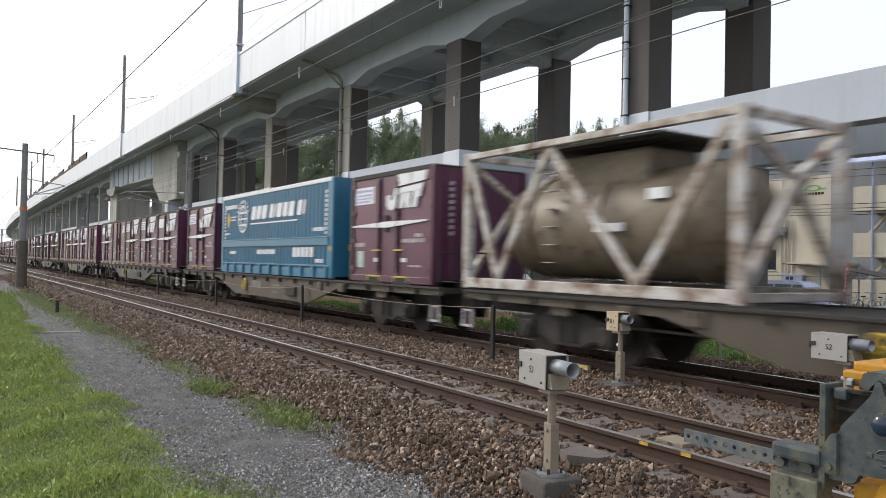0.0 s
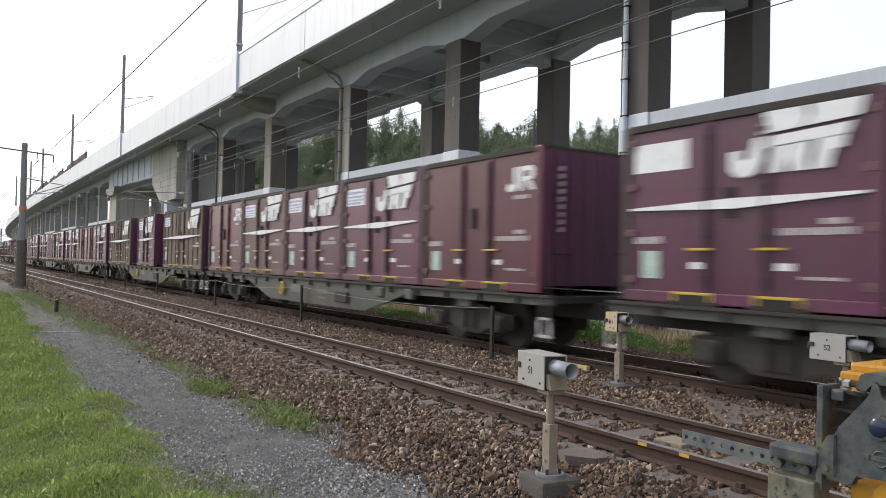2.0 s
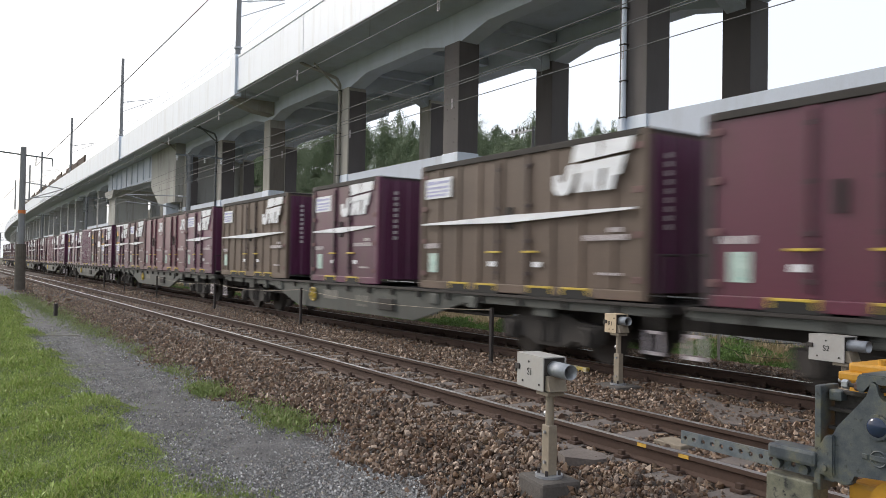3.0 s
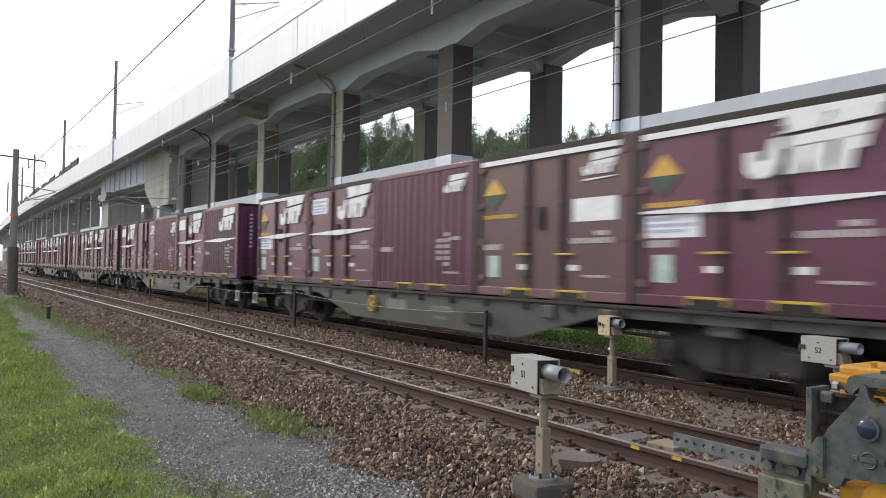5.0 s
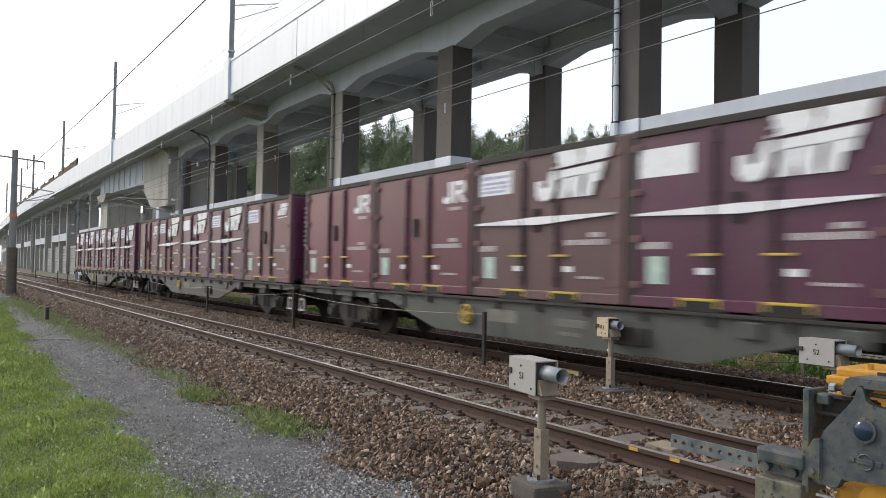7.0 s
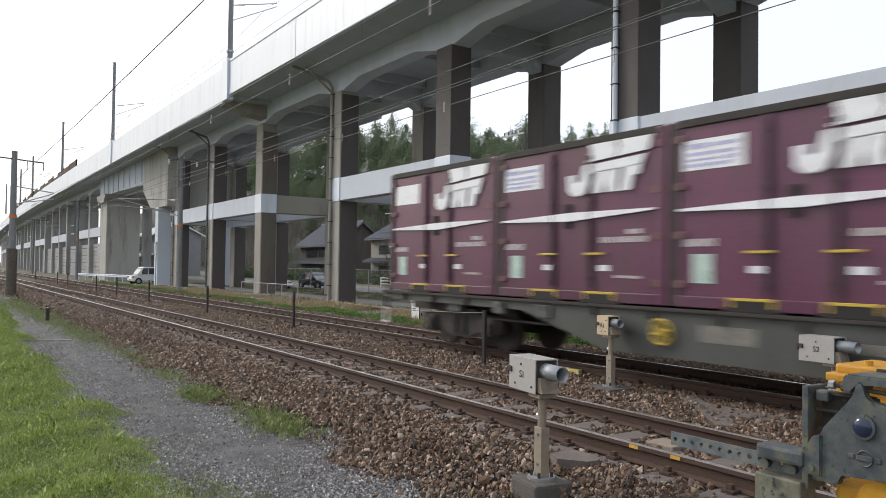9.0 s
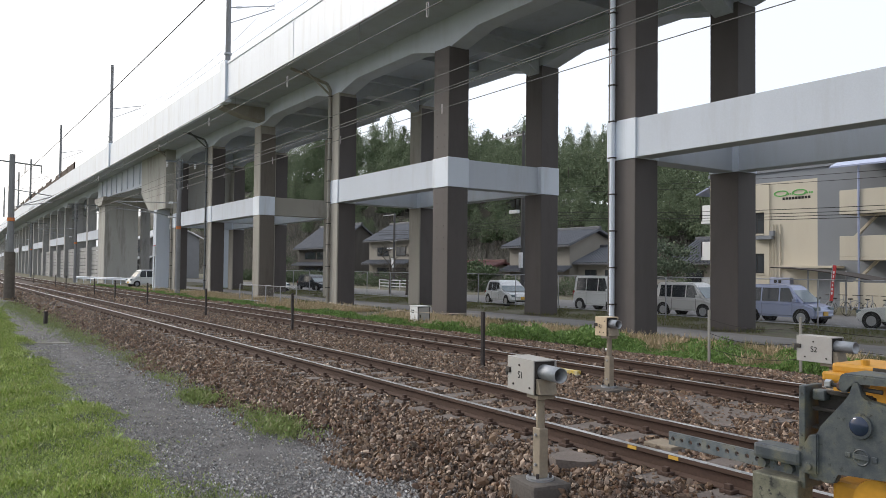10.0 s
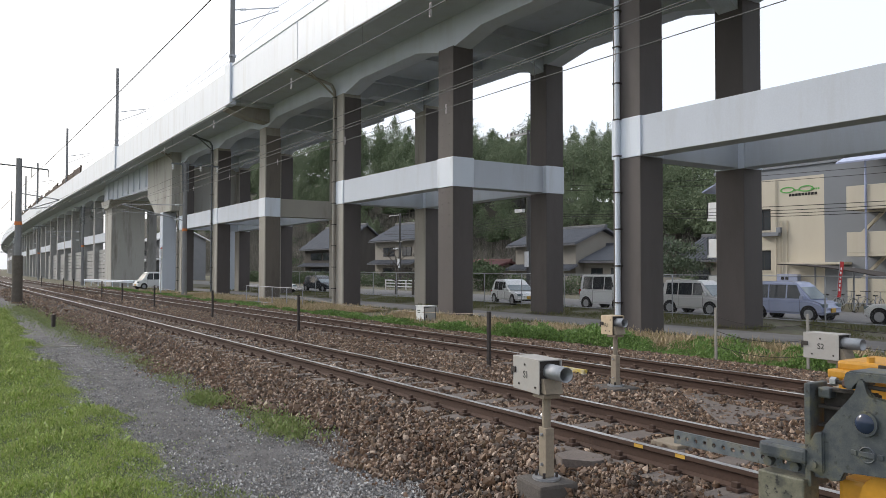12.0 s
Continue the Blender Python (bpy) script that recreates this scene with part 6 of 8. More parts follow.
def car(x, y, turn, length, width, height, paint, label, boxy=0.9, glass=None):
    """A small parked car; +x is its front. Body with arches, glasshouse, windows, wheels, lamps."""
    root = new("car")
    root.matrix_basis = pose(x, y, GROUND, 0, 0, turn)
    tagged(root, label, "car", "parked cars")
    hl, hw = length / 2, width / 2
    belt = height * 0.53
    nose = hl - (0.22 if boxy > 0.8 else 0.72)
    bm = B()
    side = [(-hl + 0.04, 0.28), (hl - 0.05, 0.26), (hl, 0.45), (hl - 0.06, belt * 0.82), (hl - 0.25, belt * 0.93), (nose - 0.35, belt + 0.02), (-hl + 0.03, belt + 0.02), (-hl, 0.6)]
    prism(bm, side, -hw, hw)
    bmesh.ops.bevel(bm, geom=bm.edges[:], offset=0.085, segments=3, affect="EDGES")
    part("body", bm, paint, root)
    bm = B()
    rear = -hl + 0.10 + (1 - boxy) * 0.5
    top = height
    cabin = [(-hl + 0.05, belt), (nose - 0.30, belt), (nose - 0.85 - (1 - boxy), top - 0.06), (nose - 1.05 - (1 - boxy), top), (rear + 0.12, top), (rear, top - 0.08)]
    lo = [bm.verts.new((p[0], -hw + (0.03 if p[1] <= belt else 0.14), p[1])) for p in cabin]
    hi = [bm.verts.new((p[0], hw - (0.03 if p[1] <= belt else 0.14), p[1])) for p in cabin]
    bm.faces.new(lo), bm.faces.new(hi[::-1])
    for i in range(len(cabin)):
        j = (i + 1) % len(cabin)
        bm.faces.new((lo[i], hi[i], hi[j], lo[j]))
    bmesh.ops.bevel(bm, geom=bm.edges[:], offset=0.05, segments=3, affect="EDGES")
    part("cabin", bm, paint, root)
    # side windows lie on the leaning cabin sides
    x_end = nose - 0.62 - (1 - boxy) * 0.5
    spans = [(rear + 0.16, rear + 0.16 + (x_end - rear) * 0.28), (rear + 0.22 + (x_end - rear) * 0.28, rear + 0.16 + (x_end - rear) * 0.62), (rear + 0.22 + (x_end - rear) * 0.62, x_end)]
    zt, zb = top - 0.13, belt + 0.06
    def skin(z, d=0.006):
        return -(hw - 0.03 - 0.11 * (z - belt) / (top - belt)) - d
    for s in (-1, 1):
        for i, (a, b) in enumerate(spans):
            bm = B()
            ob_ = b - (0.28 if i == 2 else 0.0)
            q = [(a, zb), (b, zb), (ob_, zt), (a + (0.05 if i == 0 else 0), zt)]
            v0 = [bm.verts.new((p[0], s * -skin(p[1]), p[1])) for p in q]
            v1 = [bm.verts.new((p[0], s * -skin(p[1], -0.03), p[1])) for p in q]
            bm.faces.new(v0), bm.faces.new(v1[::-1])
            for k in range(4):
                bm.faces.new((v0[k], v1[k], v1[(k + 1) % 4], v0[(k + 1) % 4]))
            part("side_window", bm, M_GLASS, root)
        bm = B()
        box(bm, x_end - 0.06, x_end + 0.1, s * (hw + 0.02) - 0.07, s * (hw + 0.02) + 0.07, belt + 0.05, belt + 0.19, 0.02)
        part("wing_mirror", bm, paint, root)
    bm = B()
    xa, xb = nose - 0.33, nose - 0.83 - (1 - boxy)
    w0, w1 = hw - 0.1, hw - 0.2
    a = [bm.verts.new(p) for p in ((xa + 0.012, -w0, belt + 0.06), (xa + 0.012, w0, belt + 0.06), (xb + 0.03, w1, top - 0.12), (xb + 0.03, -w1, top - 0.12))]
    b = [bm.verts.new((v.co.x - 0.05, v.co.y, v.co.z)) for v in a]
    bm.faces.new(a), bm.faces.new(b[::-1])
    for k in range(4):
        bm.faces.new((a[k], b[k], b[(k + 1) % 4], a[(k + 1) % 4]))
    part("windscreen", bm, M_SCREEN, root)
    bm = B()
    box(bm, -hl - 0.004, -hl + 0.05, -hw + 0.2, hw - 0.2, belt + 0.08, top - 0.16, 0.01)
    part("rear_window", bm, M_GLASS, root)
    for s in (-1, 1):
        for xw in (-hl + 0.55, hl - 0.62):
            # black disc on the body in place of the shaded gap round the tyre
            bm = B()
            rod(bm, (xw, s * (hw - 0.02), 0.29), (xw, s * (hw + 0.004), 0.29), 0.345, seg=24)
            part("wheel_arch", bm, M_DARK, root)
            bm = B()
            rod(bm, (xw, s * (hw - 0.2), 0.28), (xw, s * (hw + 0.012), 0.28), 0.28, seg=24)
            wheel = part("wheel", bm, M_TYRE, root)
            bm = B()
            rod(bm, (xw, s * (hw + 0.004), 0.28), (xw, s * (hw + 0.02), 0.28), 0.185, seg=18)
            part("rim", bm, M_GALV, wheel)
        bm = B()
        box(bm, hl - 0.2, hl - 0.02, s * hw * 0.72 - 0.14, s * hw * 0.72 + 0.16, belt * 0.68, belt * 0.86, 0.03)
        part("headlight", bm, M_SCREEN, root)
        bm = B()
        box(bm, -hl - 0.008, -hl + 0.06, s * hw * 0.84 - 0.07, s * hw * 0.84 + 0.1, belt * 0.75, belt * 1.05, 0.015)
        part("tail_light", bm, M_TAIL, root)
        for xd in (rear + 0.2 + (x_end - rear) * 0.3, x_end - 0.1):
            bm = B()
            box(bm, xd - 0.006, xd + 0.006, s * (hw + 0.002) - 0.003, s * (hw + 0.002) + 0.003, 0.35, belt)
            part("door_seam", bm, M_DARK, root)
        for xd in (rear + 0.3 + (x_end - rear) * 0.3, rear + 0.3 + (x_end - rear) * 0.64):
            bm = B()
            box(bm, xd, xd + 0.16, s * (hw + 0.012) - 0.012, s * (hw + 0.012) + 0.012, belt - 0.1, belt - 0.065, 0.006)
            part("door_handle", bm, paint, root)
    bm = B()
    box(bm, hl - 0.03, hl + 0.012, -0.17, 0.17, 0.36, 0.52, 0.004)
    part("number_plate", bm, M_GOLD, root, "yellow plate")
    bm = B()
    box(bm, hl - 0.06, hl + 0.006, -hw * 0.6, hw * 0.6, 0.24, 0.32, 0.01)
    part("grille", bm, M_DARK, root)
    return root


def paint(name, c, rough=0.25, metal=0.0):
    m = material(name, c, rough, metal, vary=0.05, scale=2, bump=0.0)
    return m


M_CARBLUE = paint("lavender blue car paint", (0.36, 0.40, 0.56), 0.25, 0.2)
M_CARWHITE = paint("white car paint", (0.72, 0.73, 0.74))
M_CARSILVER = paint("silver car paint", (0.60, 0.60, 0.60), 0.28, 0.3)
M_TYRE = material("tyre rubber", (0.025, 0.025, 0.027), 0.85, vary=0.2, bump=0.05)
M_TAIL = material("red lamp glass", (0.35, 0.02, 0.02), 0.2, vary=0.1, bump=0.0)
M_SCREEN = material("windscreen glass", (0.16, 0.20, 0.22), 0.05, vary=0.1, bump=0.0)
M_CARDARK = paint("dark grey car paint", (0.05, 0.055, 0.065), 0.25, 0.3)
car(-18.0, 29.2, 3, 3.3, 1.48, 1.56, M_CARBLUE, "lavender blue box-shaped small car parked behind a fence")
car(-22.6, 29.2, 3, 3.3, 1.48, 1.56, M_CARSILVER, "silver white box-shaped small car parked behind a fence")
car(-28.0, 29.1, 2, 3.3, 1.48, 1.8, M_CARWHITE, "white small delivery van parked behind a fence", boxy=1.0)
car(-35.0, 28.4, -14, 3.75, 1.66, 1.44, M_CARWHITE, "white rounded hatchback parked in the lot", boxy=0.55)
car(-13.4, 30.0, 182, 3.6, 1.6, 1.5, M_CARWHITE, "white car with red tail lamps parked in the lot", boxy=0.7)
car(-64.0, 29.2, 6, 4.2, 1.68, 1.45, M_CARDARK, "dark grey saloon car half hidden behind columns", boxy=0.5)
car(-80.6, 17.95, -80, 3.4, 1.48, 1.72, M_CARWHITE, "white box-shaped small car crossing under the viaduct", boxy=1.0)
car(-63.0, 24.6, 8, 3.6, 1.6, 1.5, M_CARWHITE, "white car half hidden behind columns", boxy=0.6)


def roof_tiles(bm, x0, x1, y0, y1, z0, z1, n):
    """A tiled slope from the eaves (y0, z0) to the ridge (y1, z1), as rolls of tile columns."""
    for k in range(n):
        x = x0 + (x1 - x0) * (k + 0.5) / n
        rod(bm, (x, y0, z0 + 0.02), (x, y1, z1 + 0.02), (x1 - x0) / n * 0.3, seg=6)


def house(x, y, w, d, eaves, ridge, wall_mat, label, storeys=2, windows=((0.25, 0.6), (0.7, 0.85)), roof_mat=None):
    """A tiled Japanese house with its gable roof along x; the front is at y."""
    root = new("house")
    root.matrix_basis = pose(x, y, GROUND)
    tagged(root, label, "house", "houses")
    bm = B()
    box(bm, 0, w, 0, d, 0, eaves)
    for gx in (0.0, w - 0.1):
        prism(bm, [(0, eaves), (d, eaves), (d / 2, ridge - 0.1)], gx, gx + 0.1, axis="x")
    part("wall", bm, wall_mat, root)
    rm = roof_mat or M_TILE
    for a, b in ((-0.7, d / 2), (d + 0.7, d / 2)):
        bm = B()
        drop = (ridge - eaves) * 0.7 / (d / 2)
        prism(bm, [(a, eaves - drop), (b, ridge), (b, ridge + 0.14), (a, eaves - drop + 0.14)], -0.6, w + 0.6, axis="x")
        roof = part("roof", bm, rm, root, "grey tiled roof slope")
        bm = B()
        roof_tiles(bm, -0.6, w + 0.6, a, b, eaves - drop + 0.14, ridge + 0.14, int(w / 0.3))
        part("tile_roll_field", bm, rm, roof)["kind"] = "stuff"
    bm = B()
    box(bm, -0.65, w + 0.65, d / 2 - 0.14, d / 2 + 0.14, ridge + 0.1, ridge + 0.42, 0.04)
    part("ridge", bm, rm, root)
    if storeys == 2:
        bm = B()
        zl = eaves * 0.5
        prism(bm, [(-1.1, zl - 0.35), (0.05, zl + 0.1), (0.05, zl + 0.2), (-1.1, zl - 0.25)], -0.3, w + 0.3, axis="x")
        roof = part("lower_roof", bm, rm, root)
        bm = B()
        roof_tiles(bm, -0.3, w + 0.3, -1.1, 0, zl - 0.25, zl + 0.2, int(w / 0.3))
        part("tile_roll_field", bm, rm, roof)["kind"] = "stuff"
    for st in range(storeys):
        z0 = (0.62 if st == storeys - 1 else 0.18) * eaves if storeys == 2 else eaves * 0.35
        for a, b in windows:
            bm = B()
            box(bm, w * a, w * b, -0.06, 0.02, z0, z0 + 1.15)
            win = part("window", bm, M_POST, root)
            bm = B()
            m_ = w * (a + b) / 2
            box(bm, w * a + 0.06, m_ - 0.03, -0.075, -0.05, z0 + 0.06, z0 + 1.09)
            part("pane", bm, M_GLASS, win)
            bm = B()
            box(bm, m_ + 0.03, w * b - 0.06, -0.075, -0.05, z0 + 0.06, z0 + 1.09)
            part("pane", bm, M_GLASS, win)
    return root


M_TILE = material("grey roof tile", (0.095, 0.10, 0.115), 0.55, vary=0.25, scale=1.5, fine=12, bump=0.1)
M_REDROOF = material("dull red roof", (0.11, 0.045, 0.045), 0.7, vary=0.2, scale=2, bump=0.1)
M_PLASTER = material("beige plaster", (0.27, 0.25, 0.22), 0.9, vary=0.12, scale=0.8, bump=0.05, stain=(0.25, 0.22, 0.18), stain_amount=0.5)
M_SLATEWALL = material("grey rendered wall", (0.24, 0.24, 0.25), 0.9, vary=0.1, scale=0.8, bump=0.05)
M_DARKWOOD = material("dark boarding", (0.07, 0.062, 0.055), 0.85, vary=0.25, scale=2, bump=0.2, streak=6)
house(-88.6, 48, 10.4, 7, 5.9, 7.8, M_PLASTER, "two-storey beige house with grey tiled roof", windows=((0.22, 0.5), (0.68, 0.9)))
house(-112, 48, 13, 8, 5.4, 8.4, M_DARKWOOD, "old dark timber house with grey tiled roof", windows=((0.2, 0.5), (0.55, 0.85)))
house(-59.2, 48, 8.6, 6.5, 4.5, 5.8, M_PLASTER, "two-storey plaster house with tiled roof behind trees", windows=((0.2, 0.45),))
house(-51.0, 49, 7.0, 6, 2.9, 4.1, M_PLASTER, "low house with grey tiled roof", storeys=1, windows=((0.2, 0.4), (0.55, 0.8)))
house(-66.5, 46, 6.0, 4, 2.1, 2.7, M_PLASTER, "long low shed with red metal roof", storeys=1, windows=((0.2, 0.4),), roof_mat=M_REDROOF)
house(-42.0, 52, 5.6, 7, 3.0, 4.7, M_PLASTER, "low house with steep grey tiled roof", storeys=1, windows=((0.2, 0.5),))


house(-151, 32, 13, 8, 7.3, 9.3, M_SLATEWALL, "grey two-storey building beyond the street bridge", windows=((0.1, 0.3), (0.5, 0.75)), roof_mat=M_CARSILVER)


def apartment():
    root = new("apartment_building")
    root.matrix_basis = pose(-30.4, 45, GROUND)
    tagged(root, "three-storey cream and grey apartment building with balconies", "building")
    z3 = 8.55
    # the wall to the car park, in three painted fields with the window column as openings
    for x0, x1, y0, y1, a, b, mat in ((0, 1.15, 0, 0.3, 0, 2.0, M_CREAM), (0, 1.15, 0, 0.3, 3.3, 4.6, M_CREAM), (0, 1.15, 0, 0.3, 6.0, 7.9, M_CREAM), (1.15, 4.75, 0, 0.3, 0, 7.9, M_CREAM), (4.75, 9.0, 0, 0.3, 0, z3, M_SLATE), (0, 4.75, 0, 0.3, 7.9, z3, M_SLATE), (-2.7, 0, 0, 0.3, 0, z3, M_CREAM), (-3.0, -2.7, 0, 14, 0, z3, M_CREAM), (-2.7, 9, 13.7, 14, 0, z3, M_CREAM), (9, 9.3, 0, 14, 0, z3, M_CREAM)):
        bm = B()
        box(bm, x0, x1, y0, y1, a, b)
        part("wall", bm, mat, root, "cream painted wall" if mat is M_CREAM else "slate grey painted wall")
    bm = B()
    box(bm, -3.1, 9.4, -0.1, 14.1, z3, z3 + 0.25, 0.03)
    part("roof", bm, M_SLATE, root)
    for z0, z1 in ((2.0, 3.3), (4.6, 6.0), (0.1, 0.1)):
        if z1 > z0:
            bm = B()
            box(bm, 0.05, 1.1, 0.14, 0.2, z0, z1)
            win = part("window", bm, M_POST, root)
            for a, b in ((0.1, 0.55), (0.6, 1.05)):
                bm = B()
                box(bm, a, b, 0.12, 0.15, z0 + 0.06, z1 - 0.06)
                part("pane", bm, M_GLASS, win)
            bm = B()
            box(bm, 0.0, 1.15, -0.06, 0.06, z0 - 0.08, z0)
            part("sill", bm, M_CREAM, win)
    for x in (1.55, 1.8, 2.0, 2.3):
        bm = B()
        rod(bm, (x, -0.06, 0.2), (x, -0.06, 7.8 if x < 1.7 else 5.2), 0.035, seg=8)
        part("drain_pipe", bm, M_CREAM, root)
    bm = B()
    box(bm, 0.5, 1.9, -0.35, -0.05, 4.2, 4.45, 0.03), box(bm, 1.7, 2.0, -0.3, -0.05, 4.4, 4.75, 0.03)
    part("service_bracket", bm, M_SLATE, root)
    # sign: green flourish and a row of dark bars
    part("sign", bars(B(), 2.45, 6.7, 1.9, 0.16, -0.01, 9, 0.2), M_DARK, root, "dark sign bars")["kind"] = "stuff"
    bm = B()
    for cx, w in ((2.35, 0.5), (3.6, 0.5)):
        for k in range(16):
            a, b = k * 2 * math.pi / 16, (k + 1) * 2 * math.pi / 16
            prism(bm, [(cx + w * math.cos(a), 7.12 + 0.2 * math.sin(a)), (cx + w * math.cos(b), 7.12 + 0.2 * math.sin(b)), (cx + (w - 0.1) * math.cos(b), 7.12 + 0.13 * math.sin(b)), (cx + (w - 0.1) * math.cos(a), 7.12 + 0.13 * math.sin(a))], -0.03, 0.0)
    bars(bm, 2.7, 7.0, 0.5, 0.12, 0.0, 4), bars(bm, 3.9, 7.0, 0.6, 0.12, 0.0, 4)
    part("sign", bm, M_SIGNGREEN, root, "green curved sign")["kind"] = "stuff"
    bm = B()
    box(bm, 2.4, 6.4, -0.9, 0, 2.35, 2.5, 0.02)
    part("canopy", bm, M_CREAM, root)
    bm = B()
    box(bm, 1.8, 3.2, -0.4, -0.02, 0.1, 1.75, 0.02)
    part("meter_box", bm, M_CARBLUE, root, "pale blue meter box")
    for x in (2.1, 2.4):
        bm = B()
        box(bm, x, x + 0.2, -0.42, -0.4, 1.4, 1.6)
        part("meter_window", bm, M_DARK, root)
    # open stair and balconies on the end towards the line
    for k in range(3):
        z = 0.3 + k * 2.6
        bm = B()
        box(bm, 7.4, 14, -2.4, -2.25, z + 0.1, z + 1.25, 0.02), box(bm, 7.4, 7.55, -2.25, 0, z + 0.1, z + 1.25, 0.02), box(bm, 7.4, 14, -2.4, 0, z - 0.1, z + 0.1)
        part("balcony", bm, M_CREAM, root, "cream balcony parapet")
        bm = B()
        prism(bm, [(7.3, z - 1.4), (7.5, z - 1.4), (9.0, z + 0.1), (8.8, z + 0.1)], -0.9, -0.7)
        part("stair_string", bm, M_CREAM, root)
    bm = B()
    prism(bm, [(-2.9, 8.0), (-2.9, 8.1), (0.2, 9.3), (0.2, 9.2)], 7.1, 14, axis="x")
    part("stair_roof", bm, M_CARBLUE, root, "pale blue lean-to roof")
    bm = B()
    rod(bm, (8.5, -2.45, 0), (8.5, -2.45, 8.1), 0.06, seg=8)
    part("drain_pipe", bm, M_CARBLUE, root)
    for k in range(3):
        z = 0.4 + k * 2.6
        bm = B()
        box(bm, -4.2, -3.0, 0.6, 0.7, z + 0.1, z + 1.2), box(bm, -4.2, -4.1, 0.6, 8, z + 0.1, z + 1.2), box(bm, -4.2, -3.0, 0.6, 8, z - 0.1, z + 0.1)
        part("balcony", bm, M_CARWHITE, root, "white balcony")
    bm = B()
    prism(bm, [(-4.4, 7.5), (-4.4, 7.6), (-2.8, 8.3), (-2.8, 8.2)], 0.3, 8.5)
    part("balcony_roof", bm, M_CARBLUE, root)


M_CREAM = material("cream wall paint", (0.52, 0.475, 0.39), 0.85, vary=0.05, scale=0.7, bump=0.03, stain=(0.45, 0.39, 0.3), stain_amount=0.4, streak=6)
M_SLATE = material("slate wall paint", (0.20, 0.215, 0.24), 0.8, vary=0.06, scale=0.7, bump=0.03)
M_SIGNGREEN = material("green sign", (0.10, 0.36, 0.08), 0.5, vary=0.1, bump=0.0)
apartment()


def cycle_shed():
    root = new("cycle_shelter")
    root.matrix_basis = pose(-23.2, 37, GROUND)
    tagged(root, "low curved dark shelter roof over parked bicycles", "shelter")
    bm = B()
    pts = [(5.2 * k / 10, 2.3 + 0.12 * math.sin(math.pi * k / 10) - 0.06 * k) for k in range(11)]
    prism(bm, pts + [(x, z + 0.05) for x, z in reversed(pts)], -0.8, 1.4)
    part("roof", bm, M_POST, root)
    for x in (0.9, 2.9, 4.9):
        bm = B()
        rod(bm, (x, 1.2, 0), (x, 1.2, 2.2), 0.05, seg=8)
        part("post", bm, M_GALV, root)
    for k in range(5):
        cycle = new("bicycle")
        cycle.matrix_basis = pose(-20.6 + k * 0.75, 36.6, GROUND, 0, 0, 70 + 9 * k)
        tagged(cycle, "dark bicycle parked under the shelter", "bicycle", "parked bicycles")
        for x in (-0.52, 0.52):
            bm = B()
            n = 24
            rings = [[bm.verts.new((x + (0.32 + 0.015 * math.cos(q)) * math.cos(a), 0.015 * math.sin(q), 0.33 + (0.32 + 0.015 * math.cos(q)) * math.sin(a))) for q in (0, 1.57, 3.14, 4.71)] for a in (2 * math.pi * j / n for j in range(n))]
            for j in range(n):
                for q in range(4):
                    bm.faces.new((rings[j][q], rings[j][(q + 1) % 4], rings[(j + 1) % n][(q + 1) % 4], rings[(j + 1) % n][q]))
            part("wheel", bm, M_TYRE, cycle)
        bm = B()
        for a, b in (((-0.52, 0.33), (-0.15, 0.3)), ((-0.15, 0.3), (-0.25, 0.8)), ((-0.15, 0.3), (0.4, 0.75)), ((-0.22, 0.7), (0.4, 0.78)), ((0.52, 0.33), (0.36, 0.98)), ((-0.52, 0.33), (-0.24, 0.72))):
            rod(bm, (a[0], 0, a[1]), (b[0], 0, b[1]), 0.018, seg=6)
        part("frame", bm, M_GALV, cycle)
        bm = B()
        rod(bm, (0.34, -0.26, 1.0), (0.34, 0.26, 1.0), 0.015, seg=6)
        part("handlebar", bm, M_POST, cycle)
        bm = B()
        box(bm, -0.36, -0.14, -0.07, 0.07, 0.8, 0.86, 0.02)
        part("saddle", bm, M_TYRE, cycle)
    # red banner on a thin pole
    banner = new("banner_flag")
    tagged(banner, "red vertical banner with white marks on a pole", "banner")
    banner.matrix_basis = pose(-19.75, 35.5, GROUND, 0, 6, 0)
    bm = B()
    rod(bm, (0, 0, 0), (0, 0, 2.5), 0.018, seg=6)
    part("pole", bm, M_GALV, banner)
    bm = B()
    n = 10
    prism(bm, [(0.02 + 0.02 * math.sin(k), 0.75 + k * 0.17) for k in range(n + 1)] + [(0.17 + 0.02 * math.sin(k * 0.9), 0.75 + k * 0.17) for k in range(n, -1, -1)], -0.008, 0.008)
    part("cloth", bm, M_BANNER, banner)
    bm = B()
    for k in range(6):
        box(bm, 0.065, 0.125, -0.014, -0.008, 1.05 + k * 0.2, 1.17 + k * 0.2)
    part("banner_print", bm, M_WHITE, banner)


M_BANNER = material("red banner cloth", (0.42, 0.03, 0.035), 0.8, vary=0.1, bump=0.0)
cycle_shed()


def guard_rail():
    root = new("guard_rail")
    tagged(root, "pale blue white steel guard rail along the street", "guard rail")
    for k in range(8):
        x, y = -102 + k * 2.0, 14.8 + k * 0.45
        bm = B()
        rod(bm, (x, y, GROUND), (x, y, 0.3), 0.05, seg=8)
        part("post", bm, M_PARAPET, root)
    bm = B()
    for z in (0.05, 0.2):
        rod(bm, (-102, 14.75, z), (-88, 17.9, z), 0.07, seg=8)
    part("beam", bm, M_PARAPET, root)


guard_rail()


# ---- wooded hill ----
def hill_top(x):
    return float(np.interp(x, [-400, -240, -190, -150, -105, -80, -62, -45, -20], [31, 31, 28, 21, 15, 11.5, 7, 4, 1]))


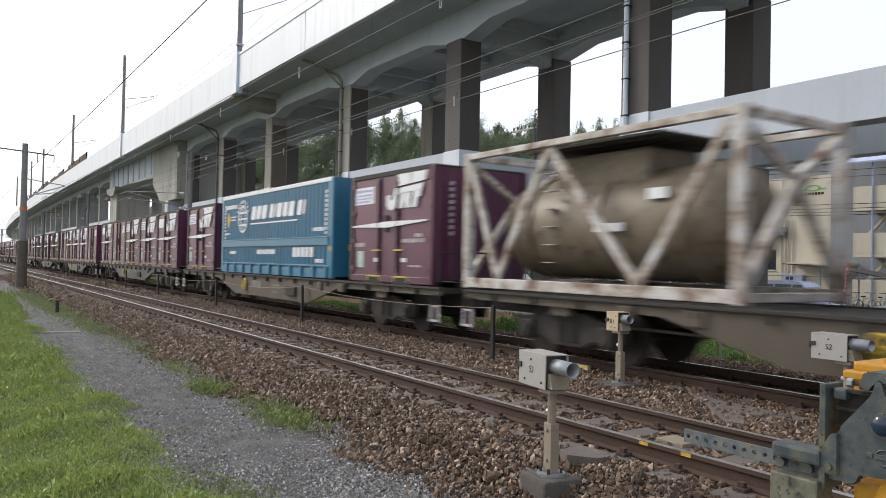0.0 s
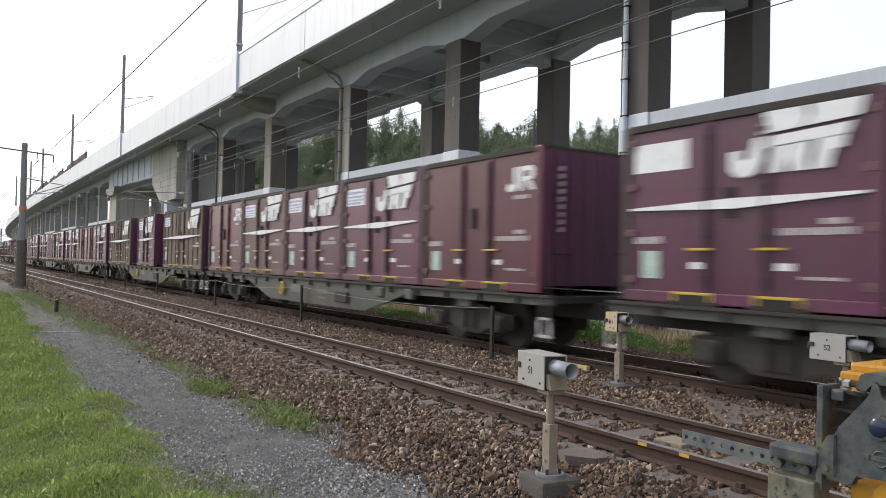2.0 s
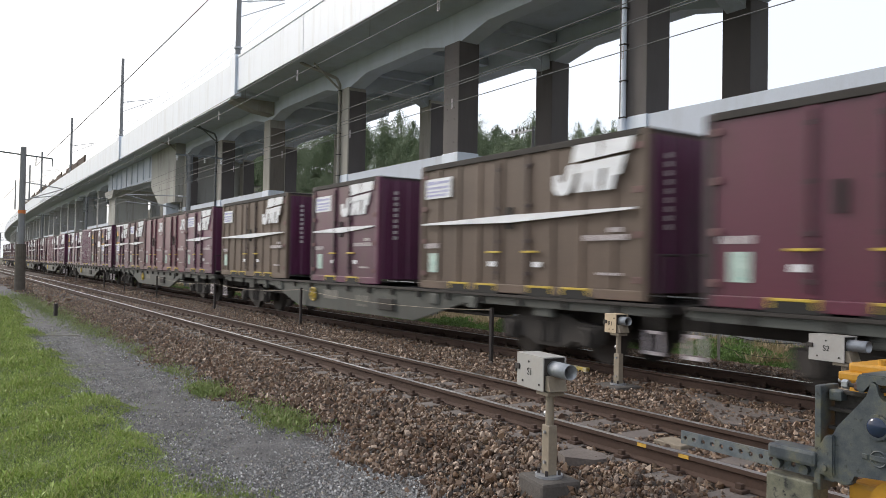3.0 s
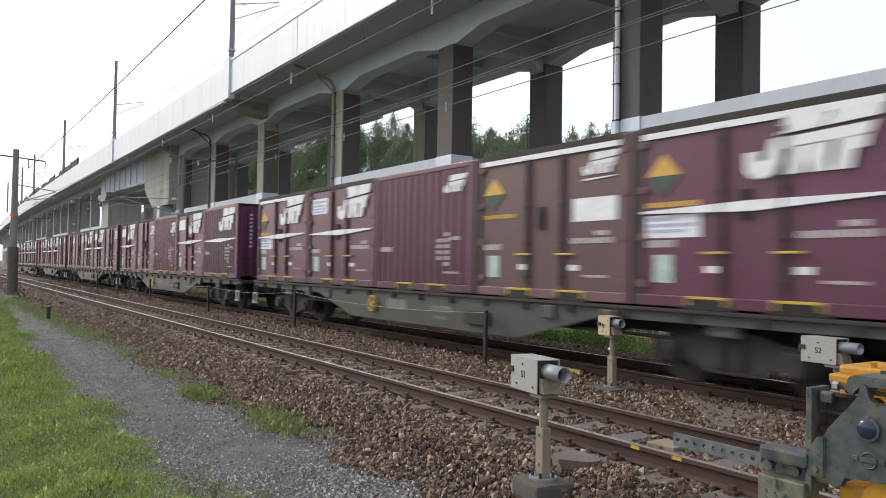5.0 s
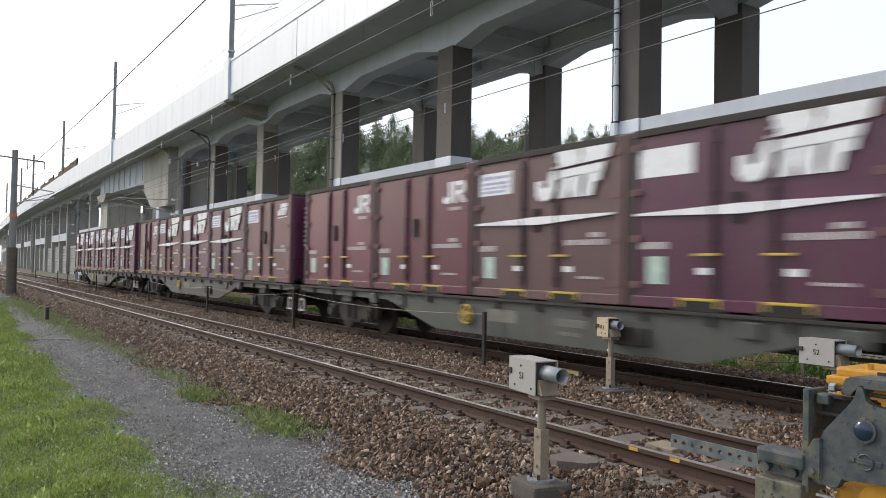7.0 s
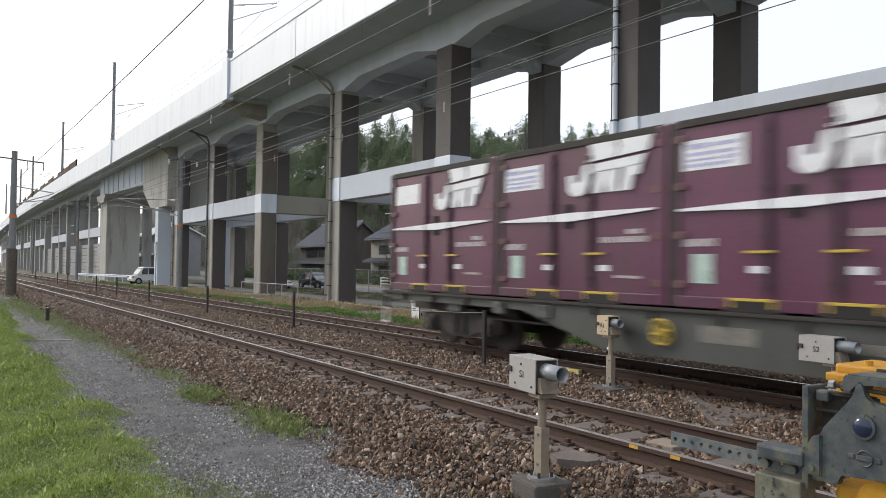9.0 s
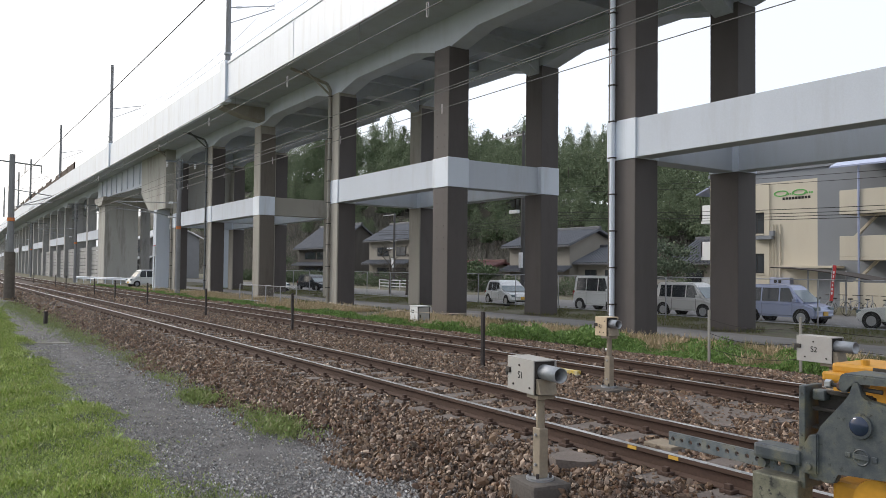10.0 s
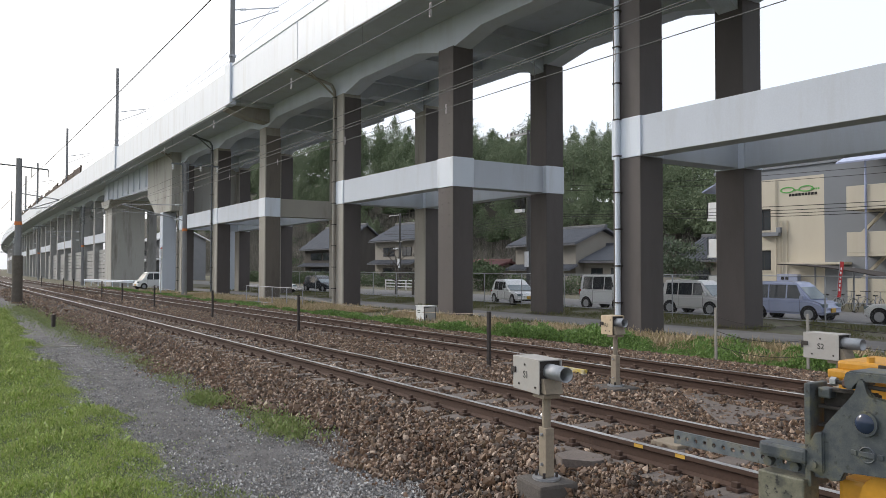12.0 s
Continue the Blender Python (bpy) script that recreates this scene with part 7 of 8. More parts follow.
def hillside():
    bm = B()
    xs = [-420 + 12 * k for k in range(36)]
    prof = [(62, -0.02), (70, 0.16), (78, 0.5), (86, 0.85), (96, 1.0), (130, 1.0), (180, 0.6)]
    rows = [[bm.verts.new((x, y, GROUND + 0.02 + hill_top(x) * f + (1.2 * noise.noise(Vector((x * 0.05, y * 0.08, 0))) if f > 0.1 else 0))) for y, f in prof] for x in xs]
    for a, b in zip(rows, rows[1:]):
        for j in range(len(prof) - 1):
            bm.faces.new((a[j], b[j], b[j + 1], a[j + 1]))
    tagged(part("hillside", bm, M_HILL), "brown wooded hillside behind the houses", "hill", kind="structure")


M_HILL = material("leaf litter slope", (0.036, 0.034, 0.025), 0.95, vary=0.5, scale=0.5, fine=3, bump=0.6)
hillside()


# leaf colours brightened to carry the haze over the hill
M_FOLIAGE = [
    island_colours("cedar foliage", [(0.072, 0.099, 0.060), (0.096, 0.130, 0.078), (0.057, 0.081, 0.051), (0.125, 0.156, 0.096)], 0.7, 0.0),
    island_colours("bamboo foliage", [(0.114, 0.151, 0.078), (0.159, 0.200, 0.107), (0.088, 0.122, 0.068), (0.194, 0.234, 0.134)], 0.7, 0.0),
    island_colours("broadleaf foliage", [(0.062, 0.099, 0.042), (0.096, 0.140, 0.060), (0.048, 0.078, 0.036), (0.125, 0.146, 0.072)], 0.7, 0.0),
]


def tree_proto(style, seed):
    """Trunk with limbs, crown of many small clumps; the crown's outline is broken."""
    rng = np.random.default_rng(seed)
    root = new("tree")
    H = (11.0, 10.0, 9.0)[style]
    bm = B()
    rod(bm, (0, 0, -1.5), (0.1, 0.05, H * 0.5), 0.16, 0.1, seg=8)
    rod(bm, (0.1, 0.05, H * 0.5), (0.25, 0.0, H * 0.93), 0.1, 0.03, seg=6)
    for k in range(9):
        z = H * (0.35 + 0.06 * k)
        a = rng.uniform(0, 6.28)
        r = (1.5, 1.3, 2.0)[style] * (1 - 0.07 * k)
        rod(bm, (0.1, 0.03, z), (r * math.cos(a), r * math.sin(a), z + (0.1, 0.9, 0.7)[style]), 0.05, 0.015, seg=5)
    part("trunk", bm, M_BARK, root)
    n = 5200
    t = rng.uniform(0, 1, n)
    z = H * (0.32 + 0.72 * t)
    if style == 0:
        rad = 2.3 * (1 - t) ** 0.9 + 0.25
    elif style == 1:
        rad = 3.0 * np.sin(np.clip(t * 0.95 + 0.08, 0, 1) * math.pi) ** 0.7 + 0.35
    else:
        rad = 3.3 * np.sqrt(np.clip(1 - (2 * t - 0.9) ** 2, 0.03, 1))
    a = rng.uniform(0, 2 * math.pi, n)
    lobes = 0.62 + 0.6 * np.clip(np.sin(a * 2 + z * 1.3 + seed) * np.sin(z * 1.7 + seed) + 0.4 * np.sin(a * 5 - z * 2.9), -0.6, 1)
    rr = np.abs(rad * lobes * rng.uniform(0.2, 1.0, n) ** 0.6 + rng.normal(0, 0.22, n))
    m = np.zeros((n, 3, 4))
    s = rng.uniform(0.09, 0.25, n) * (1.15 - 0.55 * t)
    m[:, :, :3] = turns(n, rng, 1.2) * np.stack([s * 0.75, s, s * 1.1], 1)[:, None, :]
    lean = 0.06 * (z - H * 0.4) * np.sin(seed)
    plume = np.clip(np.sin(a * 3 + seed), 0, 1) ** 2 * (1.4 if style == 1 else 0.5) * t
    m[:, 0, 3], m[:, 1, 3], m[:, 2, 3] = rr * np.cos(a) + lean, rr * np.sin(a), z + plume
    ob = scatter("crown", LEAF_V, LEAF_F, m, M_FOLIAGE[style])
    ob.parent = root
    tagged(root, ("dark conical evergreen tree on the hillside", "feathery pale green bamboo clump on the hillside", "dense broadleaf tree on the hillside")[style], "tree", "hill trees")
    return root


def woods():
    rng = random.Random(3)
    protos = [tree_proto(s, 20 + k) for k, s in enumerate((2, 1, 2, 1, 1))]
    used = set()
    for row, (y, f, scale) in enumerate(((75, 0.38, 0.7), (80, 0.6, 0.9), (85, 0.8, 1.05), (90, 0.95, 1.15), (96, 1.0, 1.2))):
        x = -330.0
        while x < -40:
            x += rng.uniform(2.0, 3.5) if x > -190 else rng.uniform(5, 8)
            k = rng.choice((1, 2, 3, 1, 3, 2, 4, 0, 1, 3))
            yy = y + rng.uniform(-2.5, 2.5)
            sc = scale * rng.uniform(0.75, 1.15)
            z = GROUND + hill_top(x) * f - 0.4
            if rng.random() < (0.45, 0.3, 0.15, 0.05, 0.0)[row]:
                continue
            m = pose(x, yy, z, 0, 0, rng.uniform(0, 360))
            if k not in used:
                used.add(k)
                ob = protos[k]
                ob.matrix_basis = m
                ob.scale = (sc, sc, sc)
            else:
                ob = copy_thing(protos[k], m)
                ob.scale = (sc, sc, sc * rng.uniform(0.9, 1.15))
    # bare brush on the lower slope and in the gardens
    brush = new("bare_brush")
    tagged(brush, "leafless grey-brown brushwood on the lower slope", "brushwood", kind="stuff")
    r2 = np.random.default_rng(9)
    n = 42000
    x = r2.uniform(-260, -42, n)
    y = r2.uniform(63, 80, n)
    m = np.zeros((n, 3, 4))
    s = r2.uniform(0.6, 2.6, n)
    m[:, :, :3] = turns(n, r2, 0.5) * np.stack([s * 0.012 + 0.012, s, s], 1)[:, None, :]
    m[:, 0, 3], m[:, 1, 3] = x, y
    ht = np.interp(x, [-400, -240, -190, -150, -105, -80, -62, -45, -20], [31, 31, 28, 21, 15, 11.5, 7, 4, 1])
    m[:, 2, 3] = GROUND + ht * np.interp(y, [62, 70, 78, 86], [-0.02, 0.16, 0.5, 0.85]) + r2.uniform(0, 1.5, n)
    ob = scatter("twig_mass", LEAF_V, LEAF_F, m, M_TWIG)
    ob.parent = brush
    ob["kind"] = "stuff"


M_TWIG = island_colours("dry twigs", [(0.13, 0.115, 0.10), (0.20, 0.18, 0.16), (0.075, 0.068, 0.058), (0.10, 0.11, 0.065)], 0.9, 0.0)
woods()


def garden_tree(x, y, height, radius, style, label, seed):
    root = new("garden_tree")
    root.matrix_basis = pose(x, y, GROUND)
    tagged(root, label, "tree", "garden trees")
    rng = np.random.default_rng(seed)
    bm = B()
    rod(bm, (0, 0, -0.2), (0.1, 0, height * 0.6), 0.12, 0.07, seg=8)
    blobs = []
    for k in range(7):
        a, z = rng.uniform(0, 6.28), height * rng.uniform(0.35, 0.95)
        r = radius * rng.uniform(0.3, 0.8)
        blobs.append((r * math.cos(a), r * math.sin(a), z))
        rod(bm, (0.05, 0, z * 0.75), blobs[-1], 0.05, 0.02, seg=6)
    part("trunk", bm, M_BARK, root)
    if style == "bare":
        bm = B()
        for k in range(160):
            b = Vector(blobs[k % 7])
            d = Vector(rng.normal(0, 1, 3))
            d.z = abs(d.z)
            rod(bm, b, b + d.normalized() * rng.uniform(0.4, 1.1), 0.014, 0.005, seg=4)
        ob = part("twig_mass", bm, M_BARK, root)
        ob["kind"] = "stuff"
        return
    n = 2600
    c = np.array(blobs)[rng.integers(0, 7, n)]
    p = c + rng.normal(0, 1, (n, 3)) * np.array([radius * 0.28, radius * 0.28, height * 0.055])
    m = np.zeros((n, 3, 4))
    s = rng.uniform(0.07, 0.18, n)
    m[:, :, :3] = turns(n, rng, 1.4) * np.stack([s * 0.8, s, s], 1)[:, None, :]
    m[:, :, 3] = p
    ob = scatter("crown", LEAF_V, LEAF_F, m, M_FOLIAGE[2 if style == "broad" else 0])
    ob.parent = root


garden_tree(-37.5, 45.5, 4.4, 2.2, "pine", "clipped dark garden pine with layered crown", 1)
garden_tree(-40.0, 47.5, 3.6, 1.8, "pine", "clipped dark garden pine with layered crown", 2)
garden_tree(-56.5, 42.0, 3.6, 1.6, "broad", "dense dark green garden shrub beside houses", 3)
garden_tree(-61.5, 42.5, 3.2, 1.7, "broad", "dense dark green garden shrub beside houses", 4)
garden_tree(-54.5, 31.5, 3.8, 2.0, "bare", "leafless grey tree beside the fence", 5)
garden_tree(-51.0, 31.0, 3.2, 1.7, "bare", "leafless grey tree beside the fence", 6)
garden_tree(-112, 44, 7.0, 2.6, "broad", "tall broad green tree beside the old house", 8)


M_POLE = material("dark street pole", (0.075, 0.073, 0.072), 0.8, vary=0.2, scale=3, bump=0.1)


def utility_pole(x, y, height, label, lamp=False):
    root = new("utility_pole")
    root.matrix_basis = pose(x, y, GROUND)
    tagged(root, label, "utility pole", "utility poles")
    bm = B()
    rod(bm, (0, 0, -0.5), (0, 0, height), 0.17, 0.10, seg=12)
    part("pole", bm, M_POLE, root)
    bm = B()
    box(bm, -2.3, 0.1, -0.05, 0.05, height - 0.25, height - 0.15)
    part("crossarm", bm, M_GALV, root)
    for k in range(5):
        bm = B()
        rod(bm, (-2.2 + k * 0.4, 0, height - 0.15), (-2.2 + k * 0.4, 0, height + 0.08), 0.05, seg=8)
        part("insulator", bm, M_POST, root)
    bm = B()
    box(bm, -0.8, 0.5, -0.05, 0.05, height * 0.62, height * 0.63)
    part("crossarm", bm, M_GALV, root)
    if lamp:
        bm = B()
        box(bm, -1.3, -0.5, -0.12, 0.12, height * 0.52, height * 0.54, 0.01)
        part("lamp_head", bm, M_WHITE, root)
    bm = B()
    box(bm, -0.16, 0.16, -0.22, -0.12, 2.2, 3.2, 0.01)
    part("notice_plate", bm, M_WHITE, root)


utility_pole(-38.0, 31.9, 11.15, "tall dark utility pole with crossarm and street lamp", True)
utility_pole(-69.3, 40.5, 8.0, "dark utility pole in front of a house", True)
for k, (z, y) in enumerate(((7.2, 38), (6.9, 38.3), (5.5, 38), (5.3, 38.2), (5.15, 38.4), (5.0, 38.5))):
    wire("service_cable", sag((-69, y, z), (-38.4, y - 3, z), 0.4) + sag((-38.4, y - 3, z), (-2, y + 2, z - 0.3), 0.5), 0.013 if z > 6 else 0.018, M_DARK, "black overhead service cable along the street", "cable", "service cables")


# garden walls and hedges between the car park and the houses
def garden_wall(x0, x1, y, top, mat, label):
    root = new("garden_wall")
    tagged(root, label, "wall", "garden walls")
    n = max(1, int((x1 - x0) / 2.4))
    for k in range(n):
        a, b = x0 + (x1 - x0) * k / n, x0 + (x1 - x0) * (k + 1) / n
        bm = B()
        box(bm, a + 0.01, b - 0.01, y, y + 0.15, GROUND - 0.2, top, 0.01)
        part("panel", bm, mat, root)
    bm = B()
    box(bm, x0 - 0.03, x1 + 0.03, y - 0.03, y + 0.18, top, top + 0.07, 0.01)
    part("coping", bm, M_TILE, root)


garden_wall(-130, -92, 42.5, 1.1, M_DARKWOOD, "dark boarded garden wall with tiled coping")
garden_wall(-90, -62, 43.0, 0.9, M_OLDCONC, "grey block garden wall with tiled coping")
garden_wall(-60, -34, 43.2, 1.0, M_OLDCONC, "grey block garden wall with tiled coping")


def white_railing(x0, x1, y, top):
    root = new("white_railing")
    tagged(root, "low white painted steel railing along the street", "railing", "street railings")
    n = int((x1 - x0) / 2)
    for k in range(n + 1):
        x = x0 + (x1 - x0) * k / n
        bm = B()
        box(bm, x - 0.04, x + 0.04, y - 0.04, y + 0.04, GROUND, top)
        part("post", bm, M_CARWHITE, root)
    for f in (0.35, 0.65, 0.95):
        bm = B()
        z = GROUND + (top - GROUND) * f
        box(bm, x0, x1, y - 0.02, y + 0.02, z - 0.05, z + 0.05)
        part("rail", bm, M_CARWHITE, root)


white_railing(-67, -59, 37.5, 0.5)


def hedge(x0, x1, y, top, seed):
    rng = np.random.default_rng(seed)
    n = int((x1 - x0) * 420)
    x, yy = rng.uniform(x0, x1, n), rng.normal(y, 0.45, n)
    hh = (top - GROUND) * (0.75 + 0.25 * np.sin(x * 1.7 + seed))
    z = GROUND + hh * rng.uniform(0, 1, n) ** 0.7
    s = rng.uniform(0.06, 0.16, n)
    leaves("hedge", x, yy, z, s, s * 0.6, M_FOLIAGE[2], rng, "uneven dark green hedge and shrubs by gardens", "hedge", 1.4)


hedge(-132, -60, 41.8, 1.3, 1)
hedge(-58, -33, 42.2, 1.1, 2)


# ---- overhead line ----
def wire_part(name, pts, r, mat, parent):
    ob = wire(name, pts, r, mat, "")
    ob.parent = parent
    del_keys = [k for k in ("category", "group") if k in ob]
    for k in del_keys:
        del ob[k]
    return ob


def overhead_line():
    spans = [40, -8, -51, -94, -140, -190, -250]
    for a, b in zip(spans, spans[1:]):
        for y, zc, zm, drop in ((TRACK_A, 5.25, 5.62, 0.12), (TRACK_B, 5.18, 5.62, 0.16)):
            ya, yb = y + bend(a), y + bend(b)
            root = tagged(new("overhead_line"), "overhead contact and messenger wires above the track", "overhead line", "overhead lines")
            wire_part("contact_wire", sag((a, ya, zc), (b, yb, zc), 0.02, 4), 0.008, M_WIRE, root)
            pts = sag((a, ya, zm), (b, yb, zm), drop)
            wire_part("messenger_wire", pts, 0.008, M_WIRE, root)
            for k in range(1, 14, 2):
                bm = B()
                p = pts[k]
                rod(bm, (p.x, p.y, p.z), (p.x, p.y, zc - 0.02), 0.004, seg=4)
                part("dropper", bm, M_WIRE, root)
            if -60 < b < -20:
                # narrow pale hanger loops round the contact wire
                for k in range(9):
                    x = a - 1.0 - (a - b - 2.0) * k / 8
                    bm = B()
                    for d in (-0.022, 0.022):
                        rod(bm, (x + d, y, zc - 0.12), (x + d, y, zc + 0.08), 0.007, seg=6)
                    for d in (-0.12, 0.08):
                        rod(bm, (x - 0.027, y, zc + d), (x + 0.027, y, zc + d), 0.007, seg=6)
                    part("hanger_loop", bm, M_PALE, root, "pale hanger loop")
        wire("feeder_cable", sag((a, 12.9 + bend(a), 7.2), (b, 12.9 + bend(b), 7.2), 0.15), 0.012, M_WIRE, "grey feeder cable beside the track", "wire", "feeder wires")
        wire("feeder_cable", sag((a, 13.2 + bend(a), 7.8), (b, 13.2 + bend(b), 7.8), 0.15), 0.012, M_WIRE, "grey feeder cable beside the track", "wire", "feeder wires")
        wire("feeder_cable", sag((a, 4.35, 6.88), (b, 4.35, 6.88), 0.1), 0.012, M_POST, "dark feeder cable above the path", "wire", "feeder wires")


overhead_line()


def mast(x, y, height, arm_y, label):
    root = new("overhead_mast")
    root.matrix_basis = pose(x, y, 0)
    tagged(root, label, "overhead mast", "overhead masts")
    bm = B()
    rod(bm, (0, 0, GROUND - 0.4), (0, 0, height), 0.17, 0.13, seg=16)
    part("pole", bm, M_MAST, root)
    bm = B()
    rod(bm, (0, 0, 4.02), (0, 0, 4.2), 0.165, seg=16)
    part("band", bm, M_ORANGEBAND, root, "orange band")
    bm = B()
    s = 1 if arm_y > 0 else -1
    rod(bm, (0, 0, 4.7), (0, arm_y, 5.62), 0.03, seg=8), rod(bm, (0, 0, 5.75), (0, arm_y, 5.62), 0.03, seg=8), rod(bm, (0, arm_y * 0.3, 4.98), (0, arm_y, 5.18), 0.025, seg=8)
    part("cantilever", bm, M_GALV, root)
    for z, f in ((4.78, 0.1), (5.72, 0.1)):
        bm = B()
        for k in range(4):
            rod(bm, (0, arm_y * f + k * 0.07 * s, z), (0, arm_y * f + k * 0.07 * s + 0.04 * s, z), 0.07, seg=10)
        part("insulator", bm, M_WHITE, root)
    # lattice head
    bm = B()
    for dx in (-0.16, 0.16):
        for dy in (-0.16, 0.16):
            box(bm, dx - 0.02, dx + 0.02, dy - 0.02, dy + 0.02, height - 1.9, height + 0.15)
    for k in range(5):
        z = height - 1.9 + k * 0.4
        for dy in (-0.16, 0.16):
            rod(bm, (-0.16, dy, z), (0.16, dy, z + 0.4), 0.014, seg=4)
        for dx in (-0.16, 0.16):
            rod(bm, (dx, -0.16, z + 0.4), (dx, 0.16, z), 0.014, seg=4)
    part("lattice_head", bm, M_GALVBLUE, root)
    bm = B()
    box(bm, -0.05, 0.05, -0.9, 2.2, height - 0.1, height)
    part("crossarm", bm, M_GALVBLUE, root)
    for dy in (-0.8, 1.0, 2.1):
        bm = B()
        for k in range(3):
            rod(bm, (0, dy, height - 0.12 - k * 0.12), (0, dy, height - 0.2 - k * 0.12), 0.08, 0.05, seg=10)
        part("insulator", bm, M_WHITE, root)
    return root


M_MAST = material("grey concrete mast", (0.20, 0.20, 0.205), 0.85, vary=0.15, scale=3, bump=0.1)
M_ORANGEBAND = material("orange band", (0.55, 0.16, 0.04), 0.6, vary=0.1, bump=0.0)
mast(-51.0, 13.4, 8.5, -3.94, "grey concrete overhead line mast with lattice head")
for x in (-94, -140, -190, -250):
    mast(x, 13.4, 8.5, -3.94, "distant grey concrete overhead line mast")


def near_mast():
    root = new("overhead_mast")
    root.matrix_basis = pose(-49.8, 3.7, 0)
    tagged(root, "grey concrete mast beside the path with dark lower sleeve", "overhead mast", "overhead masts")
    bm = B()
    rod(bm, (0, 0, GROUND - 0.4), (0, 0, 7.9), 0.2, 0.15, seg=16)
    part("pole", bm, M_MAST, root)
    bm = B()
    rod(bm, (0, 0, GROUND - 0.4), (0, 0, 2.3), 0.29, 0.27, seg=16)
    part("sleeve", bm, M_BARK, root, "dark weathered sleeve")
    bm = B()
    rod(bm, (0, 0, 4.05), (0, 0, 4.25), 0.2, seg=16)
    part("band", bm, M_ORANGEBAND, root, "orange band")
    bm = B()
    rod(bm, (0, -1.6, 7.55), (0, 1.5, 7.35), 0.04, seg=8), rod(bm, (0, 1.5, 7.35), (0, 1.5, 6.9), 0.025, seg=6), rod(bm, (0, 0.65, 7.4), (0, 0.65, 6.88), 0.025, seg=6)
    part("crossarm", bm, M_GALVBLUE, root)
    bm = B()
    rod(bm, (0, 0, 5.9), (0, 2.1, 5.62), 0.03, seg=8), rod(bm, (0, 0, 4.8), (0, 2.1, 5.6), 0.03, seg=8), rod(bm, (0, 0.6, 5.0), (0, 2.06, 5.25), 0.025, seg=8)
    part("cantilever", bm, M_GALV, root)
    bm = B()
    for k in range(3):
        rod(bm, (0, -1.5, 7.5 - k * 0.14), (0, -1.5, 7.4 - k * 0.14), 0.1, 0.06, seg=10)
    part("insulator", bm, M_POST, root)
    part("mast_plate", decal(-0.1, 0.1, 3.0, 3.3, -0.19, t=0.02), M_WHITE, root)


near_mast()


def deck_mast(x, top, label):
    root = new("viaduct_mast")
    root.matrix_basis = pose(x, 15.15, 0)
    tagged(root, label, "mast", "viaduct masts")
    bm = B()
    rod(bm, (0, 0, 13.9), (0, 0, top), 0.17, 0.14, seg=12)
    part("pole", bm, M_MAST, root)
    for z in (14.4, 14.9):
        bm = B()
        rod(bm, (0, 0, z), (0, 0, z + 0.12), 0.24, seg=12)
        part("collar", bm, M_GALV, root)
    bm = B()
    rod(bm, (0, 0, 17.9), (0.1, 3.0, 18.6), 0.035, seg=6), rod(bm, (0, 0, 16.9), (0.1, 3.0, 18.4), 0.03, seg=6)
    part("bracket_arm", bm, M_GALV, root)
    bm = B()
    for k in range(4):
        rod(bm, (0, 0.5 + k * 0.1, 18.02 + 0.023 * k), (0, 0.56 + k * 0.1, 18.04 + 0.023 * k), 0.08, seg=8)
    part("insulator", bm, M_WHITE, root)


for x, top in ((-46.9, 22.6), (-84.5, 22.5), (-122, 22.0), (-162, 21.6), (-186, 21.6), (-225, 21.6), (-6, 22.5)):
    deck_mast(x, top, "grey steel mast rising from the viaduct parapet")
for y, z, d in ((17.6, 18.3, 0.9), (17.6, 17.0, 0.1)):
    pts = []
    for a, b in zip((40, -6, -46.9, -84.5, -122, -162), (-6, -46.9, -84.5, -122, -162, -225)):
        pts += sag((a, y, z), (b, y, z), d, 8)
    wire("viaduct_wire", pts, 0.012, M_POST, "overhead wire above the viaduct deck", "wire", "overhead wires")


